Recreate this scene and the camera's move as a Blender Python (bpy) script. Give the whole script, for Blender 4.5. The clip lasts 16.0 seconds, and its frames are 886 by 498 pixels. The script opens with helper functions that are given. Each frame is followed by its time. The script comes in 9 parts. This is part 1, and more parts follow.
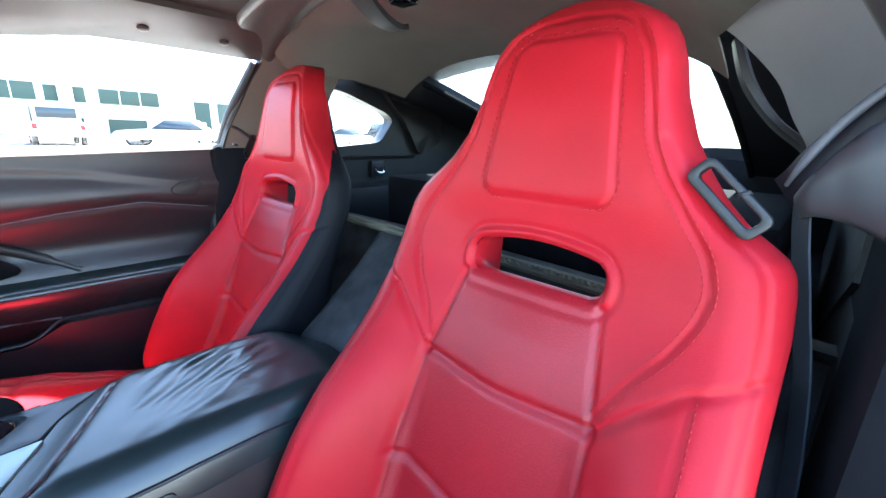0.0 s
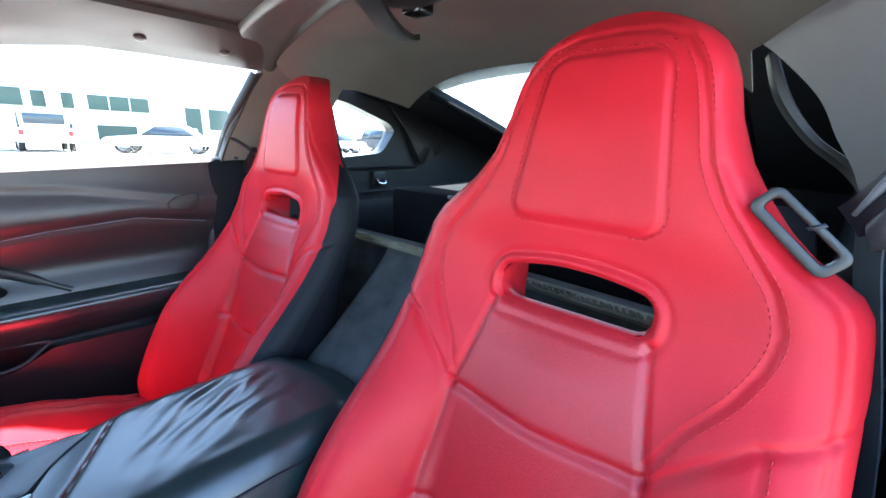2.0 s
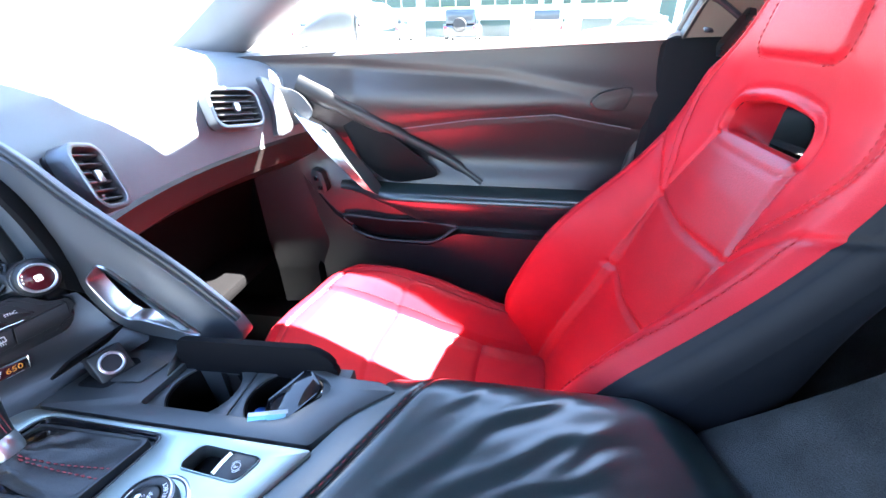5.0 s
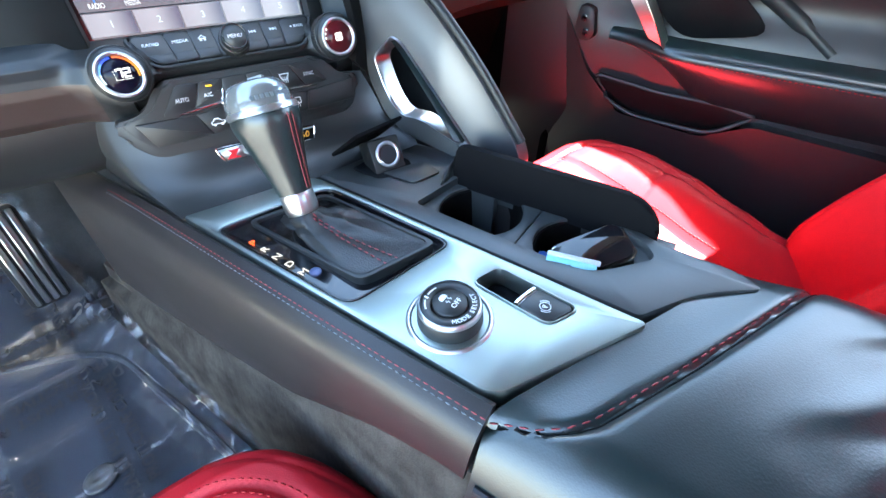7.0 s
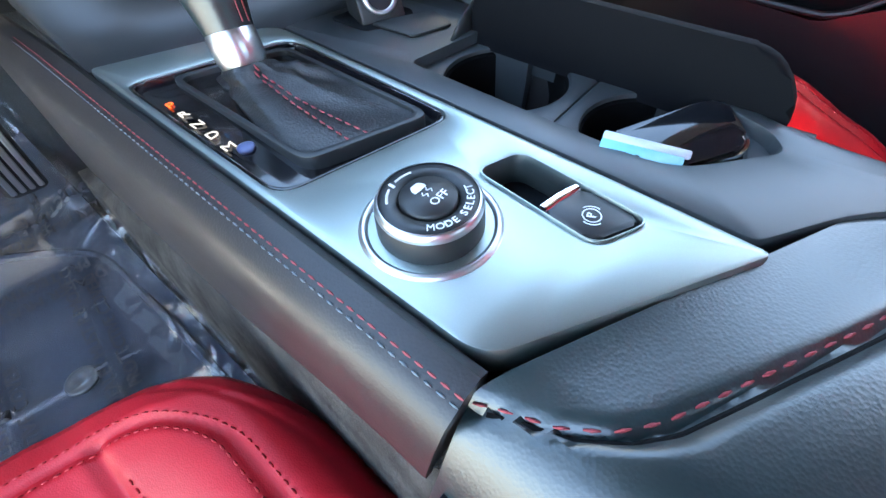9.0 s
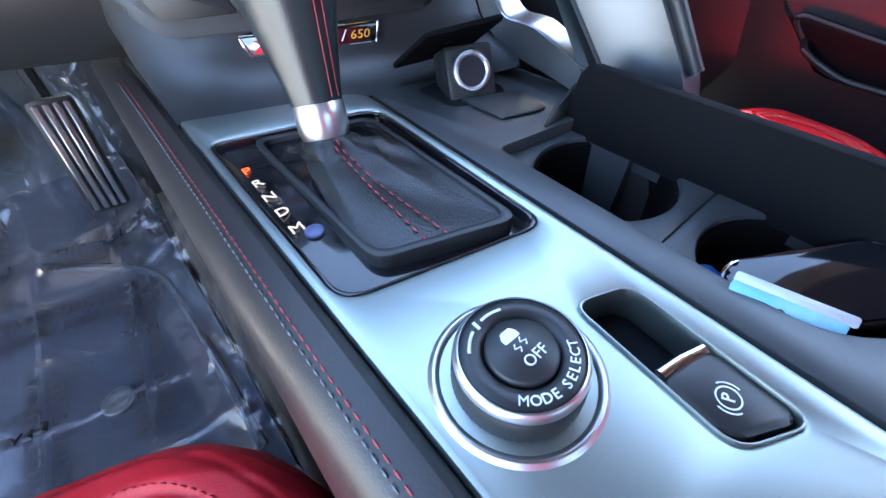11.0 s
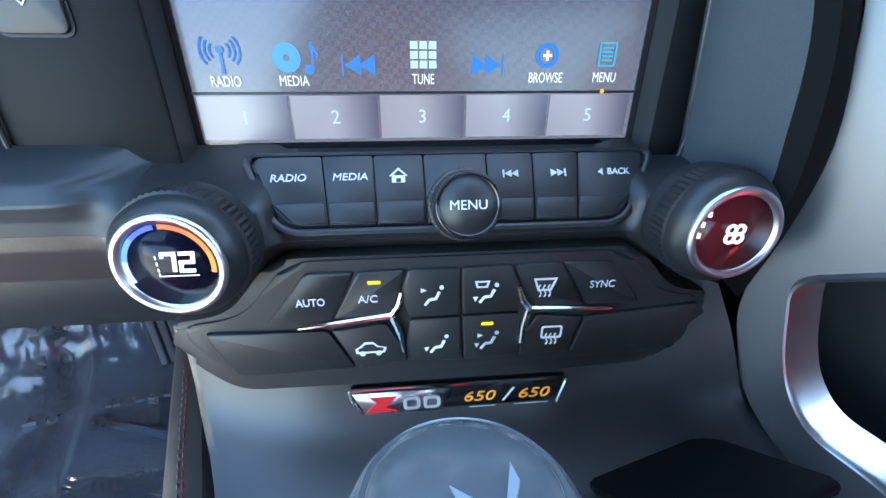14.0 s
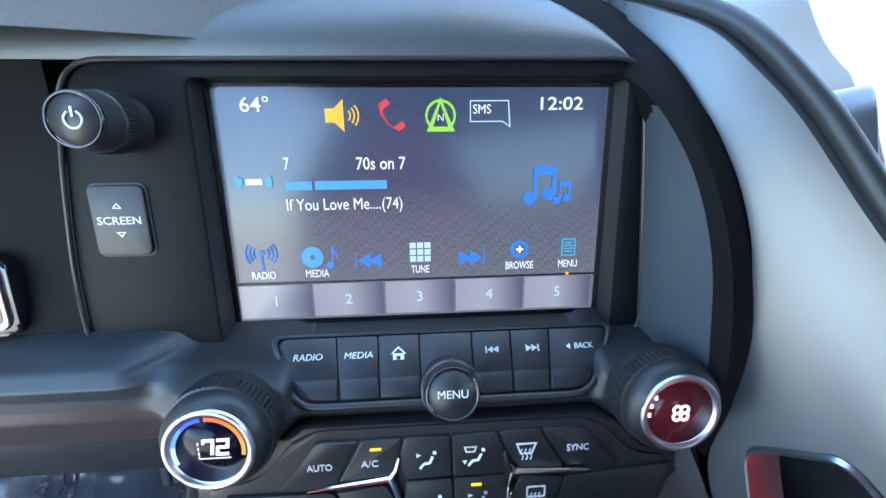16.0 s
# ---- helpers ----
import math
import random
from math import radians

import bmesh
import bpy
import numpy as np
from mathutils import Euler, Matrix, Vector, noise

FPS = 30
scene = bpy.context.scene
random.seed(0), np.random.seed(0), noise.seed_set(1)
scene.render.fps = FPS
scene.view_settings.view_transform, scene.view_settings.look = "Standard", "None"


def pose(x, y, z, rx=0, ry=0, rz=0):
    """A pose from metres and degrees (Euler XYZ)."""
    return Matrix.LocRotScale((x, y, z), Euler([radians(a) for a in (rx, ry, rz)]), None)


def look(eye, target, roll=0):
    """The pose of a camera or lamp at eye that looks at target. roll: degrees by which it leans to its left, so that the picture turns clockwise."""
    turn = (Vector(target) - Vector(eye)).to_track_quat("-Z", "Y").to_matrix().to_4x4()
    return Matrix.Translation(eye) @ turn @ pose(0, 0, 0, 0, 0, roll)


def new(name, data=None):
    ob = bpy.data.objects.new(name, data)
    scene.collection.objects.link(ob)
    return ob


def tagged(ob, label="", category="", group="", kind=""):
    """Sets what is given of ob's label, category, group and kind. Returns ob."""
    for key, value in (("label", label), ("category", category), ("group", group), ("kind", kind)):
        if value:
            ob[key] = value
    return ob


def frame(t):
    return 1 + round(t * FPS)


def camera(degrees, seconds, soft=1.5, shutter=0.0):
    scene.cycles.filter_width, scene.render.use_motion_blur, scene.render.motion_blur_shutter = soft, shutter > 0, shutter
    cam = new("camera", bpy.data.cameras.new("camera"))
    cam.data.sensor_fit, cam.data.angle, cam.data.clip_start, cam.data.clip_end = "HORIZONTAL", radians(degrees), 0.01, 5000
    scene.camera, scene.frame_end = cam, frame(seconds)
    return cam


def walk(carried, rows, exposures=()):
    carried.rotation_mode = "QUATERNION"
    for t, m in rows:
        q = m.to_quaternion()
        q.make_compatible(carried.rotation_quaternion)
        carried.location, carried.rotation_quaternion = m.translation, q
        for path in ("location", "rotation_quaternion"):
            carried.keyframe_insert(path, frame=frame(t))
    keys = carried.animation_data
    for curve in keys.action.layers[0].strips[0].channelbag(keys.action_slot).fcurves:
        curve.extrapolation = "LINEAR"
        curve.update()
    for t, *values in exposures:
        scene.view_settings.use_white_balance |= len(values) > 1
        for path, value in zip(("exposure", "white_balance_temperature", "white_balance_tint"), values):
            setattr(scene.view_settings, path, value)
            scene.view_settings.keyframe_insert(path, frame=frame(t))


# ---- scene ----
cam = camera(95.5, 16.0, soft=1.5)
PATH = [
    (0, (-0.5912, 0.2572, 0.9543), (0.0646, -0.4484, 0.6857), 1.92),
    (0.5, (-0.5407, 0.2522, 0.9711), (0.0445, -0.5261, 0.7435), 1.75),
    (1, (-0.5397, 0.2531, 0.9693), (0.0355, -0.5336, 0.7452), 1.34),
    (1.5, (-0.5370, 0.2549, 0.9694), (0.0490, -0.5227, 0.7416), 1.48),
    (2, (-0.5350, 0.2551, 0.9697), (0.1108, -0.4643, 0.7139), 1.86),
    (2.5, (-0.4782, 0.2007, 0.9508), (0.3162, -0.3091, 0.6206), 1.58),
    (3, (-0.3073, 0.1129, 0.9399), (0.5890, -0.1126, 0.5580), 1.00),
    (3.2, (-0.2388, 0.1020, 0.9475), (0.6723, -0.0234, 0.5548), 0.42),
    (5.3, (-0.1958, 0.1506, 0.9117), (0.6312, 0.3674, 0.3930), -0.15),
    (5.5, (-0.2135, 0.1950, 0.8706), (0.5697, 0.4716, 0.3137), 0.71),
    (6, (-0.2088, 0.2684, 0.8183), (0.4823, 0.6384, 0.1974), 1.74),
    (6.5, (-0.1986, 0.3032, 0.7994), (0.4474, 0.6927, 0.1429), 2.28),
    (7, (-0.1934, 0.3052, 0.8004), (0.4261, 0.7150, 0.1308), 0.99),
    (7.5, (-0.1935, 0.3083, 0.7972), (0.4004, 0.7230, 0.1078), 0.20),
    (8, (-0.1895, 0.3081, 0.7851), (0.3543, 0.7180, 0.0528), -0.13),
    (8.2, (-0.1779, 0.3049, 0.7686), (0.3432, 0.7074, 0.0159), 0.05),
    (10.5, (-0.1028, 0.3604, 0.6812), (0.3311, 0.7672, -0.1227), 0.95),
    (11, (-0.1110, 0.3613, 0.7165), (0.3297, 0.8779, -0.0176), 0.02),
    (11.5, (-0.0944, 0.4212, 0.7797), (0.3208, 1.0411, 0.1138), 1.86),
    (12, (-0.0674, 0.5108, 0.7873), (0.2984, 1.1962, 0.1577), 1.19),
    (12.5, (-0.0484, 0.5545, 0.7767), (0.3013, 1.2509, 0.1501), 0.98),
    (13, (-0.0403, 0.5656, 0.7688), (0.3177, 1.2564, 0.1406), 1.66),
    (13.5, (-0.0388, 0.5674, 0.7677), (0.3232, 1.2597, 0.1434), 1.81),
    (14, (-0.0391, 0.5671, 0.7684), (0.3281, 1.2735, 0.1632), 1.52),
    (14.5, (-0.0385, 0.5658, 0.7727), (0.3381, 1.3052, 0.2147), 0.88),
    (15, (-0.0335, 0.5611, 0.8128), (0.3473, 1.3490, 0.3289), -0.11),
    (15.5, (-0.0356, 0.5588, 0.8168), (0.3479, 1.3655, 0.3673), -0.26),
    (16, (-0.0363, 0.5567, 0.8184), (0.3557, 1.3741, 0.3962), 0.13),
]
EXPOSURES = [(0, 4.99, 6050, 8), (2.5, 5.04, 6050, 8), (3.2, 5.42, 5950, 8), (5.3, 5.52, 6150, 13), (6, 5.52, 6200, 13), (6.6, 5.57, 6350, 8), (7.2, 5.57, 6850, 3), (8.2, 5.57, 6950, 4), (10.3, 5.32, 6450, 11), (11, 5.27, 6300, 13), (11.5, 5.17, 6000, 6), (13, 5.07, 5900, 2), (14, 5.05, 5900, 2), (15, 4.95, 5900, 2), (16, 4.95, 5900, 2)]
walk(cam, [(t, look(eye, target, roll)) for t, eye, target, roll in PATH], exposures=EXPOSURES)

GLOW = 0.041        # brightness of the lit displays beside daylight

# ---- world and sun ----
SUN_AZ, SUN_EL = radians(154.2), radians(56.3)        # azimuth from +y towards +x
world = bpy.data.worlds.new("world")
scene.world = world
world.use_nodes = True
wn = world.node_tree
sky = wn.nodes.new("ShaderNodeTexSky")
sky.sky_type, sky.sun_disc = "NISHITA", False
sky.sun_elevation, sky.sun_rotation = SUN_EL, SUN_AZ
wn.links.new(sky.outputs[0], wn.nodes["Background"].inputs[0])
wn.nodes["Background"].inputs[1].default_value = 0.066
sun_data = bpy.data.lights.new("sun", "SUN")
sun_data.energy, sun_data.angle, sun_data.color = 5.0, radians(0.55), (1.0, 0.95, 0.86)
sun = new("sun", sun_data)
sun_dir = Vector((math.sin(SUN_AZ) * math.cos(SUN_EL), math.cos(SUN_AZ) * math.cos(SUN_EL), math.sin(SUN_EL)))
sun.matrix_world = look(sun_dir * 30, (0, 0, 0))


# ---- materials ----
def material(name, base, rough=0.5, metal=0.0, vary=0.12, scale=6.0, fine=250.0, bump=0.15, grain="noise",
             coat=0.0, spec=0.5, other=None, dist=0.0006, sheen=0.0, fine_vary=0.06):
    m = bpy.data.materials.new(name)
    m.use_nodes = True
    nt = m.node_tree
    n, l = nt.nodes, nt.links
    p = n["Principled BSDF"]
    tc = n.new("ShaderNodeTexCoord")
    big = n.new("ShaderNodeTexNoise")
    big.inputs["Scale"].default_value, big.inputs["Detail"].default_value = scale, 5
    l.new(tc.outputs["Object"], big.inputs["Vector"])
    if grain == "cells":
        sm = n.new("ShaderNodeTexVoronoi")
        sm.inputs["Scale"].default_value = fine
        small = sm.outputs["Distance"]
    else:
        sm = n.new("ShaderNodeTexNoise")
        sm.inputs["Scale"].default_value, sm.inputs["Detail"].default_value = fine, 3
        small = sm.outputs["Fac"]
    l.new(tc.outputs["Object"], sm.inputs["Vector"])
    ramp = n.new("ShaderNodeMapRange")
    ramp.inputs["From Min"].default_value, ramp.inputs["From Max"].default_value = 0.3, 0.7
    l.new(big.outputs["Fac"], ramp.inputs["Value"])
    mix = n.new("ShaderNodeMix")
    mix.data_type = "RGBA"
    b = Vector(base)
    o = Vector(other) if other else b * (1 - 2 * vary)
    mix.inputs["A"].default_value = (*(b * (1 + vary)), 1)
    mix.inputs["B"].default_value = (*o, 1)
    l.new(ramp.outputs[0], mix.inputs["Factor"])
    mul = n.new("ShaderNodeMix")
    mul.data_type, mul.blend_type = "RGBA", "MULTIPLY"
    mul.inputs["Factor"].default_value = 1.0
    fr = n.new("ShaderNodeMapRange")
    fr.inputs["To Min"].default_value, fr.inputs["To Max"].default_value = 1 - 2 * fine_vary, 1 + fine_vary
    l.new(small, fr.inputs["Value"])
    l.new(mix.outputs["Result"], mul.inputs["A"])
    l.new(fr.outputs[0], mul.inputs["B"])
    l.new(mul.outputs["Result"], p.inputs["Base Color"])
    rr = n.new("ShaderNodeMapRange")
    rr.inputs["To Min"].default_value, rr.inputs["To Max"].default_value = max(rough - 0.06, 0.02), min(rough + 0.08, 1)
    l.new(big.outputs["Fac"], rr.inputs["Value"])
    l.new(rr.outputs[0], p.inputs["Roughness"])
    p.inputs["Metallic"].default_value = metal
    p.inputs["Specular IOR Level"].default_value = spec
    p.inputs["Coat Weight"].default_value = coat
    p.inputs["Sheen Weight"].default_value = sheen
    if bump:
        bn = n.new("ShaderNodeBump")
        bn.inputs["Strength"].default_value, bn.inputs["Distance"].default_value = bump, dist
        l.new(small, bn.inputs["Height"])
        l.new(bn.outputs[0], p.inputs["Normal"])
    return m


def plain(name, base, rough=0.5, metal=0.0, emit=0.0, alpha=1.0, transmission=0.0, ior=1.45, spec=0.5):
    m = bpy.data.materials.new(name)
    m.use_nodes = True
    p = m.node_tree.nodes["Principled BSDF"]
    p.inputs["Base Color"].default_value = (*base, 1)
    p.inputs["Roughness"].default_value, p.inputs["Metallic"].default_value = rough, metal
    p.inputs["Transmission Weight"].default_value, p.inputs["IOR"].default_value = transmission, ior
    p.inputs["Specular IOR Level"].default_value = spec
    p.inputs["Alpha"].default_value = alpha
    if emit:
        p.inputs["Base Color"].default_value = (*(Vector(base) * 0.08), 1)
        p.inputs["Emission Color"].default_value = (*base, 1)
        p.inputs["Emission Strength"].default_value = emit * GLOW
    return m


def clear_sheet(name, tint, rough=0.05, amount=0.03, bump=0.0, haze=0.0):
    """Thin transparent sheet: mostly see-through with a glossy part."""
    m = bpy.data.materials.new(name)
    m.use_nodes = True
    nt = m.node_tree
    n, l = nt.nodes, nt.links
    n.remove(n["Principled BSDF"])
    tr, gl, mx = n.new("ShaderNodeBsdfTransparent"), n.new("ShaderNodeBsdfGlossy"), n.new("ShaderNodeMixShader")
    tr.inputs[0].default_value = (*tint, 1)
    gl.inputs["Roughness"].default_value = rough
    lw, pw5, add = n.new("ShaderNodeLayerWeight"), n.new("ShaderNodeMath"), n.new("ShaderNodeMath")
    lw.inputs["Blend"].default_value = 0.5
    pw5.operation, add.operation = "POWER", "MULTIPLY_ADD"
    pw5.inputs[1].default_value = 5.0
    add.inputs[1].default_value, add.inputs[2].default_value = 0.9, amount
    l.new(lw.outputs["Facing"], pw5.inputs[0])
    l.new(pw5.outputs[0], add.inputs[0])
    l.new(add.outputs[0], mx.inputs[0])
    if bump:
        nz, bn = n.new("ShaderNodeTexNoise"), n.new("ShaderNodeBump")
        nz.inputs["Scale"].default_value, nz.inputs["Detail"].default_value = 22, 3
        bn.inputs["Strength"].default_value, bn.inputs["Distance"].default_value = bump, 0.01
        l.new(nz.outputs["Fac"], bn.inputs["Height"])
        l.new(bn.outputs[0], gl.inputs["Normal"])
        l.new(bn.outputs[0], lw.inputs["Normal"])
    if haze:
        df, hm = n.new("ShaderNodeBsdfDiffuse"), n.new("ShaderNodeMixShader")
        df.inputs[0].default_value, hm.inputs[0].default_value = (0.75, 0.82, 0.92, 1), haze
        l.new(tr.outputs[0], hm.inputs[1])
        l.new(df.outputs[0], hm.inputs[2])
        l.new(hm.outputs[0], mx.inputs[1])
    else:
        l.new(tr.outputs[0], mx.inputs[1])
    l.new(gl.outputs[0], mx.inputs[2])
    l.new(mx.outputs[0], n["Material Output"].inputs[0])
    return m


RED = material("red_leather", (0.42, 0.0128, 0.0218), 0.37, vary=0.07, scale=9, fine=900, bump=0.24, grain="cells", dist=0.0004, spec=0.15)
RED_PERF = material("red_perforated_leather", (0.31, 0.0060, 0.0130), 0.46, vary=0.06, scale=9, fine=420, bump=0.30, grain="cells", dist=0.0005, fine_vary=0.10)
RED_THREAD = plain("red_thread", (0.36, 0.0095, 0.016), 0.7)
PINK_THREAD = plain("light_red_thread", (0.24, 0.03, 0.038), 0.6)
GREY_THREAD = plain("grey_thread", (0.12, 0.15, 0.17), 0.6)
BLACK_LEATHER = material("black_leather", (0.0105, 0.0215, 0.0235), 0.29, vary=0.15, scale=7, fine=800, bump=0.13, grain="cells", dist=0.0004, spec=0.82)
BOOT_LEATHER = material("boot_leather", (0.0105, 0.0105, 0.0112), 0.40, vary=0.2, scale=40, fine=700, bump=0.35, grain="cells", dist=0.0005, spec=0.60)
BLACK_PLASTIC = material("black_plastic", (0.017, 0.0185, 0.0197), 0.42, vary=0.12, scale=12, fine=1500, bump=0.18, dist=0.0002)
DARK_TRIM = material("soft_dark_trim", (0.019, 0.0165, 0.017), 0.38, vary=0.10, scale=5, fine=900, bump=0.2, grain="cells", dist=0.0003)
SHELL_BLACK = material("seat_shell_black", (0.006, 0.0072, 0.0105), 0.6, vary=0.1, bump=0.1, spec=0.22)
# near-black base: shade of the footwell and cup wells put into the colour
SHADED_BLACK = material("shaded_black", (0.0042, 0.0040, 0.0042), 0.9, vary=0.15, fine=700, bump=0.3, spec=0.05)
LOAD_BLACK = material("load_area_black", (0.010, 0.011, 0.013), 0.95, vary=0.15, fine=700, bump=0.3, spec=0.06)
GLOSS_BLACK = material("gloss_black", (0.008, 0.008, 0.010), 0.10, vary=0.05, bump=0.0, coat=0.5)
SATIN = material("satin_aluminium", (0.62, 0.64, 0.66), 0.30, metal=1.0, vary=0.03, scale=5, fine=1800, bump=0.04, dist=0.0001, fine_vary=0.03)
SILVER_PAINT = material("silver_painted_trim", (0.155, 0.166, 0.180), 0.36, metal=0.85, vary=0.03, scale=4, fine=1800, bump=0.03, dist=0.0001, fine_vary=0.03)
BAND_SILVER = material("satin_grey_band", (0.036, 0.044, 0.052), 0.44, metal=0.5, vary=0.03, scale=4, fine=1800, bump=0.03, dist=0.0001, fine_vary=0.03)
FACE_BLACK = material("screen_surround_black", (0.0036, 0.0046, 0.0056), 0.53, vary=0.12, scale=9, fine=1400, bump=0.2, spec=0.15, dist=0.0002)
BAND_BLACK = material("matt_black_band", (0.0045, 0.0045, 0.005), 0.8, vary=0.1, scale=9, fine=900, bump=0.2, spec=0.12, dist=0.0002)
DOOR_TRIM = material("door_trim_skin", (0.0245, 0.019, 0.0205), 0.36, vary=0.10, scale=5, fine=900, bump=0.2, grain="cells", dist=0.0003, spec=0.6)
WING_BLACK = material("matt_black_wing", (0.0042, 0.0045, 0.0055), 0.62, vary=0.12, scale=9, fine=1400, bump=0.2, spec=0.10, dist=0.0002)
DECK_METAL = material("brushed_deck_metal", (0.37, 0.425, 0.405), 0.38, metal=1.0, vary=0.03, scale=5, fine=1800, bump=0.04, dist=0.0001, fine_vary=0.03)
COLUMN_PLASTIC = material("column_plastic", (0.017, 0.0185, 0.020), 0.36, vary=0.08, scale=12, fine=1500, bump=0.12, dist=0.0002, spec=0.55)
# lighter copy of the column plastic: sky sheen on upward faces in the colour
COLUMN_PLASTIC_LIT = material("column_plastic_lit", (0.030, 0.0345, 0.0375), 0.38, vary=0.08, scale=12, fine=1500, bump=0.12, dist=0.0002, spec=0.65)
CHROME = material("bright_chrome", (0.80, 0.80, 0.80), 0.10, metal=1.0, vary=0.02, bump=0.0)
SKIRT_CARPET = material("tunnel_carpet", (0.078, 0.072, 0.066), 0.95, vary=0.25, scale=30, fine=900, bump=0.8, dist=0.002, fine_vary=0.4, spec=0.08)
HOOD_SKIN = material("hood_skin", (0.046, 0.058, 0.068), 0.38, vary=0.1, scale=7, fine=1200, bump=0.2, grain="cells", dist=0.0003, spec=0.65)
CARPET = material("dark_carpet", (0.098, 0.104, 0.108), 0.95, vary=0.22, scale=14, fine=1100, bump=0.9, dist=0.003, fine_vary=0.35, spec=0.1)
MAT_RUBBER = material("floor_mat", (0.019, 0.025, 0.040), 0.85, vary=0.2, scale=10, fine=700, bump=0.6, dist=0.001)
HEADLINER = material("headliner_cloth", (0.165, 0.148, 0.126), 0.9, vary=0.06, scale=5, fine=1600, bump=0.35, dist=0.0006, spec=0.2)
FRONT_PILLAR = material("front_pillar_trim", (0.085, 0.09, 0.10), 0.5, vary=0.06, scale=6, fine=1300, bump=0.2, dist=0.0003)
COVER_GREY = material("pillar_cover_grey", (0.040, 0.043, 0.048), 0.45, vary=0.06, scale=6, fine=1300, bump=0.2, dist=0.0003)
PILLAR_TRIM = material("grey_pillar_trim", (0.31, 0.30, 0.30), 0.55, vary=0.06, scale=6, fine=1300, bump=0.2, dist=0.0003)
DASH_SOFT = material("dash_soft_skin", (0.12, 0.14, 0.155), 0.5, vary=0.08, scale=6, fine=1200, bump=0.2, grain="cells", dist=0.0003)
FASCIA_DARK = material("dark_fascia_band", (0.015, 0.0115, 0.011), 0.45, vary=0.12, scale=5, fine=900, bump=0.1, grain="cells", dist=0.0003, spec=0.35)
BROWN_TRIM = material("brown_sheen_panel", (0.046, 0.031, 0.028), 0.36, vary=0.12, scale=5, fine=900, bump=0.1, grain="cells", dist=0.0003)
BELT = material("belt_webbing", (0.05, 0.065, 0.085), 0.7, vary=0.1, fine=600, bump=0.5, dist=0.0006)
COVER_CLOTH = material("cargo_cover_cloth", (0.17, 0.165, 0.12), 0.9, vary=0.15, scale=20, fine=500, bump=0.8, dist=0.002)
TINTED = clear_sheet("tinted_hatch_glass", (0.62, 0.65, 0.65), 0.01, 0.02)
GLASS = clear_sheet("window_glass", (0.95, 0.975, 0.965), 0.01, 0.02)
FILM = clear_sheet("protective_film", (0.88, 0.92, 0.98), 0.09, 0.05, bump=0.05, haze=0.024)
INK = plain("black_ink", (0.01, 0.01, 0.015), 0.5)
WHITE_INK = plain("pale_print", (0.72, 0.74, 0.76), 0.5)


# ---- building helpers ----
from mathutils import geometry

def axes(o, ex, ey):
    ex = Vector(ex).normalized()
    ez = ex.cross(Vector(ey)).normalized()
    ey = ez.cross(ex)
    m = Matrix((ex, ey, ez)).transposed().to_4x4()
    m.translation = o
    return m


def thing(name, base, label, category, group="", kind=""):
    ob = new(name)
    ob.location = base
    ob.empty_display_size = 0.05
    return tagged(ob, label, category, group, kind)


def finish(name, bm, mat, smooth=True, angle=40):
    me = bpy.data.meshes.new(name)
    if smooth:
        for f in bm.faces:
            f.smooth = True
        lim = radians(angle)
        for e in bm.edges:
            if len(e.link_faces) == 2 and e.calc_face_angle(0) > lim:
                e.smooth = False
    bm.to_mesh(me)
    bm.free()
    for mm in (mat if isinstance(mat, (list, tuple)) else [mat]):
        me.materials.append(mm)
    return me


def part(name, bm, mat, parent, label="", smooth=True, angle=40):
    ob = new(name, finish(name, bm, mat, smooth, angle))
    if parent:
        ob.parent = parent
        if parent.type == "EMPTY":
            ob.matrix_parent_inverse = Matrix.Translation(parent.location).inverted()
    if label:
        tagged(ob, label)
    return ob


def solid(name, bm, mat, label, category="", group="", kind="", smooth=True, angle=40):
    return tagged(part(name, bm, mat, None, "", smooth, angle), label, category, group, kind)


def move(bm, m):
    bm.transform(m)
    if m.to_3x3().determinant() < 0:
        bmesh.ops.reverse_faces(bm, faces=bm.faces)
    return bm


def b_box(c, s, bevel=0.0, seg=2, m=None):
    bm = bmesh.new()
    bmesh.ops.create_cube(bm, size=1.0)
    for v in bm.verts:
        v.co = Vector((v.co.x * s[0], v.co.y * s[1], v.co.z * s[2]))
    if bevel:
        bmesh.ops.bevel(bm, geom=list(bm.edges), offset=bevel, segments=seg, profile=0.5, affect="EDGES")
    bm.transform(Matrix.Translation(c))
    return move(bm, m) if m else bm


def b_prism(poly, z0, z1, m=None, bevel=0.0, seg=2, both=False):
    """poly in local x, y, raised from z0 to z1; bevel rounds the rim at z1 (and at z0)."""
    area = sum(poly[i - 1][0] * poly[i][1] - poly[i][0] * poly[i - 1][1] for i in range(len(poly)))
    if area < 0:
        poly = poly[::-1]
    bm = bmesh.new()
    lo = [bm.verts.new((x, y, z0)) for x, y in poly]
    hi = [bm.verts.new((x, y, z1)) for x, y in poly]
    n = len(poly)
    bm.faces.new(lo[::-1])
    bm.faces.new(hi)
    for i in range(n):
        bm.faces.new((lo[i], lo[(i + 1) % n], hi[(i + 1) % n], hi[i]))
    if bevel:
        es = [e for e in bm.edges if all(abs(v.co.z - z1) < 1e-9 for v in e.verts) or (both and all(abs(v.co.z - z0) < 1e-9 for v in e.verts))]
        bmesh.ops.bevel(bm, geom=es, offset=bevel, segments=seg, profile=0.5, affect="EDGES")
    return move(bm, m) if m else bm


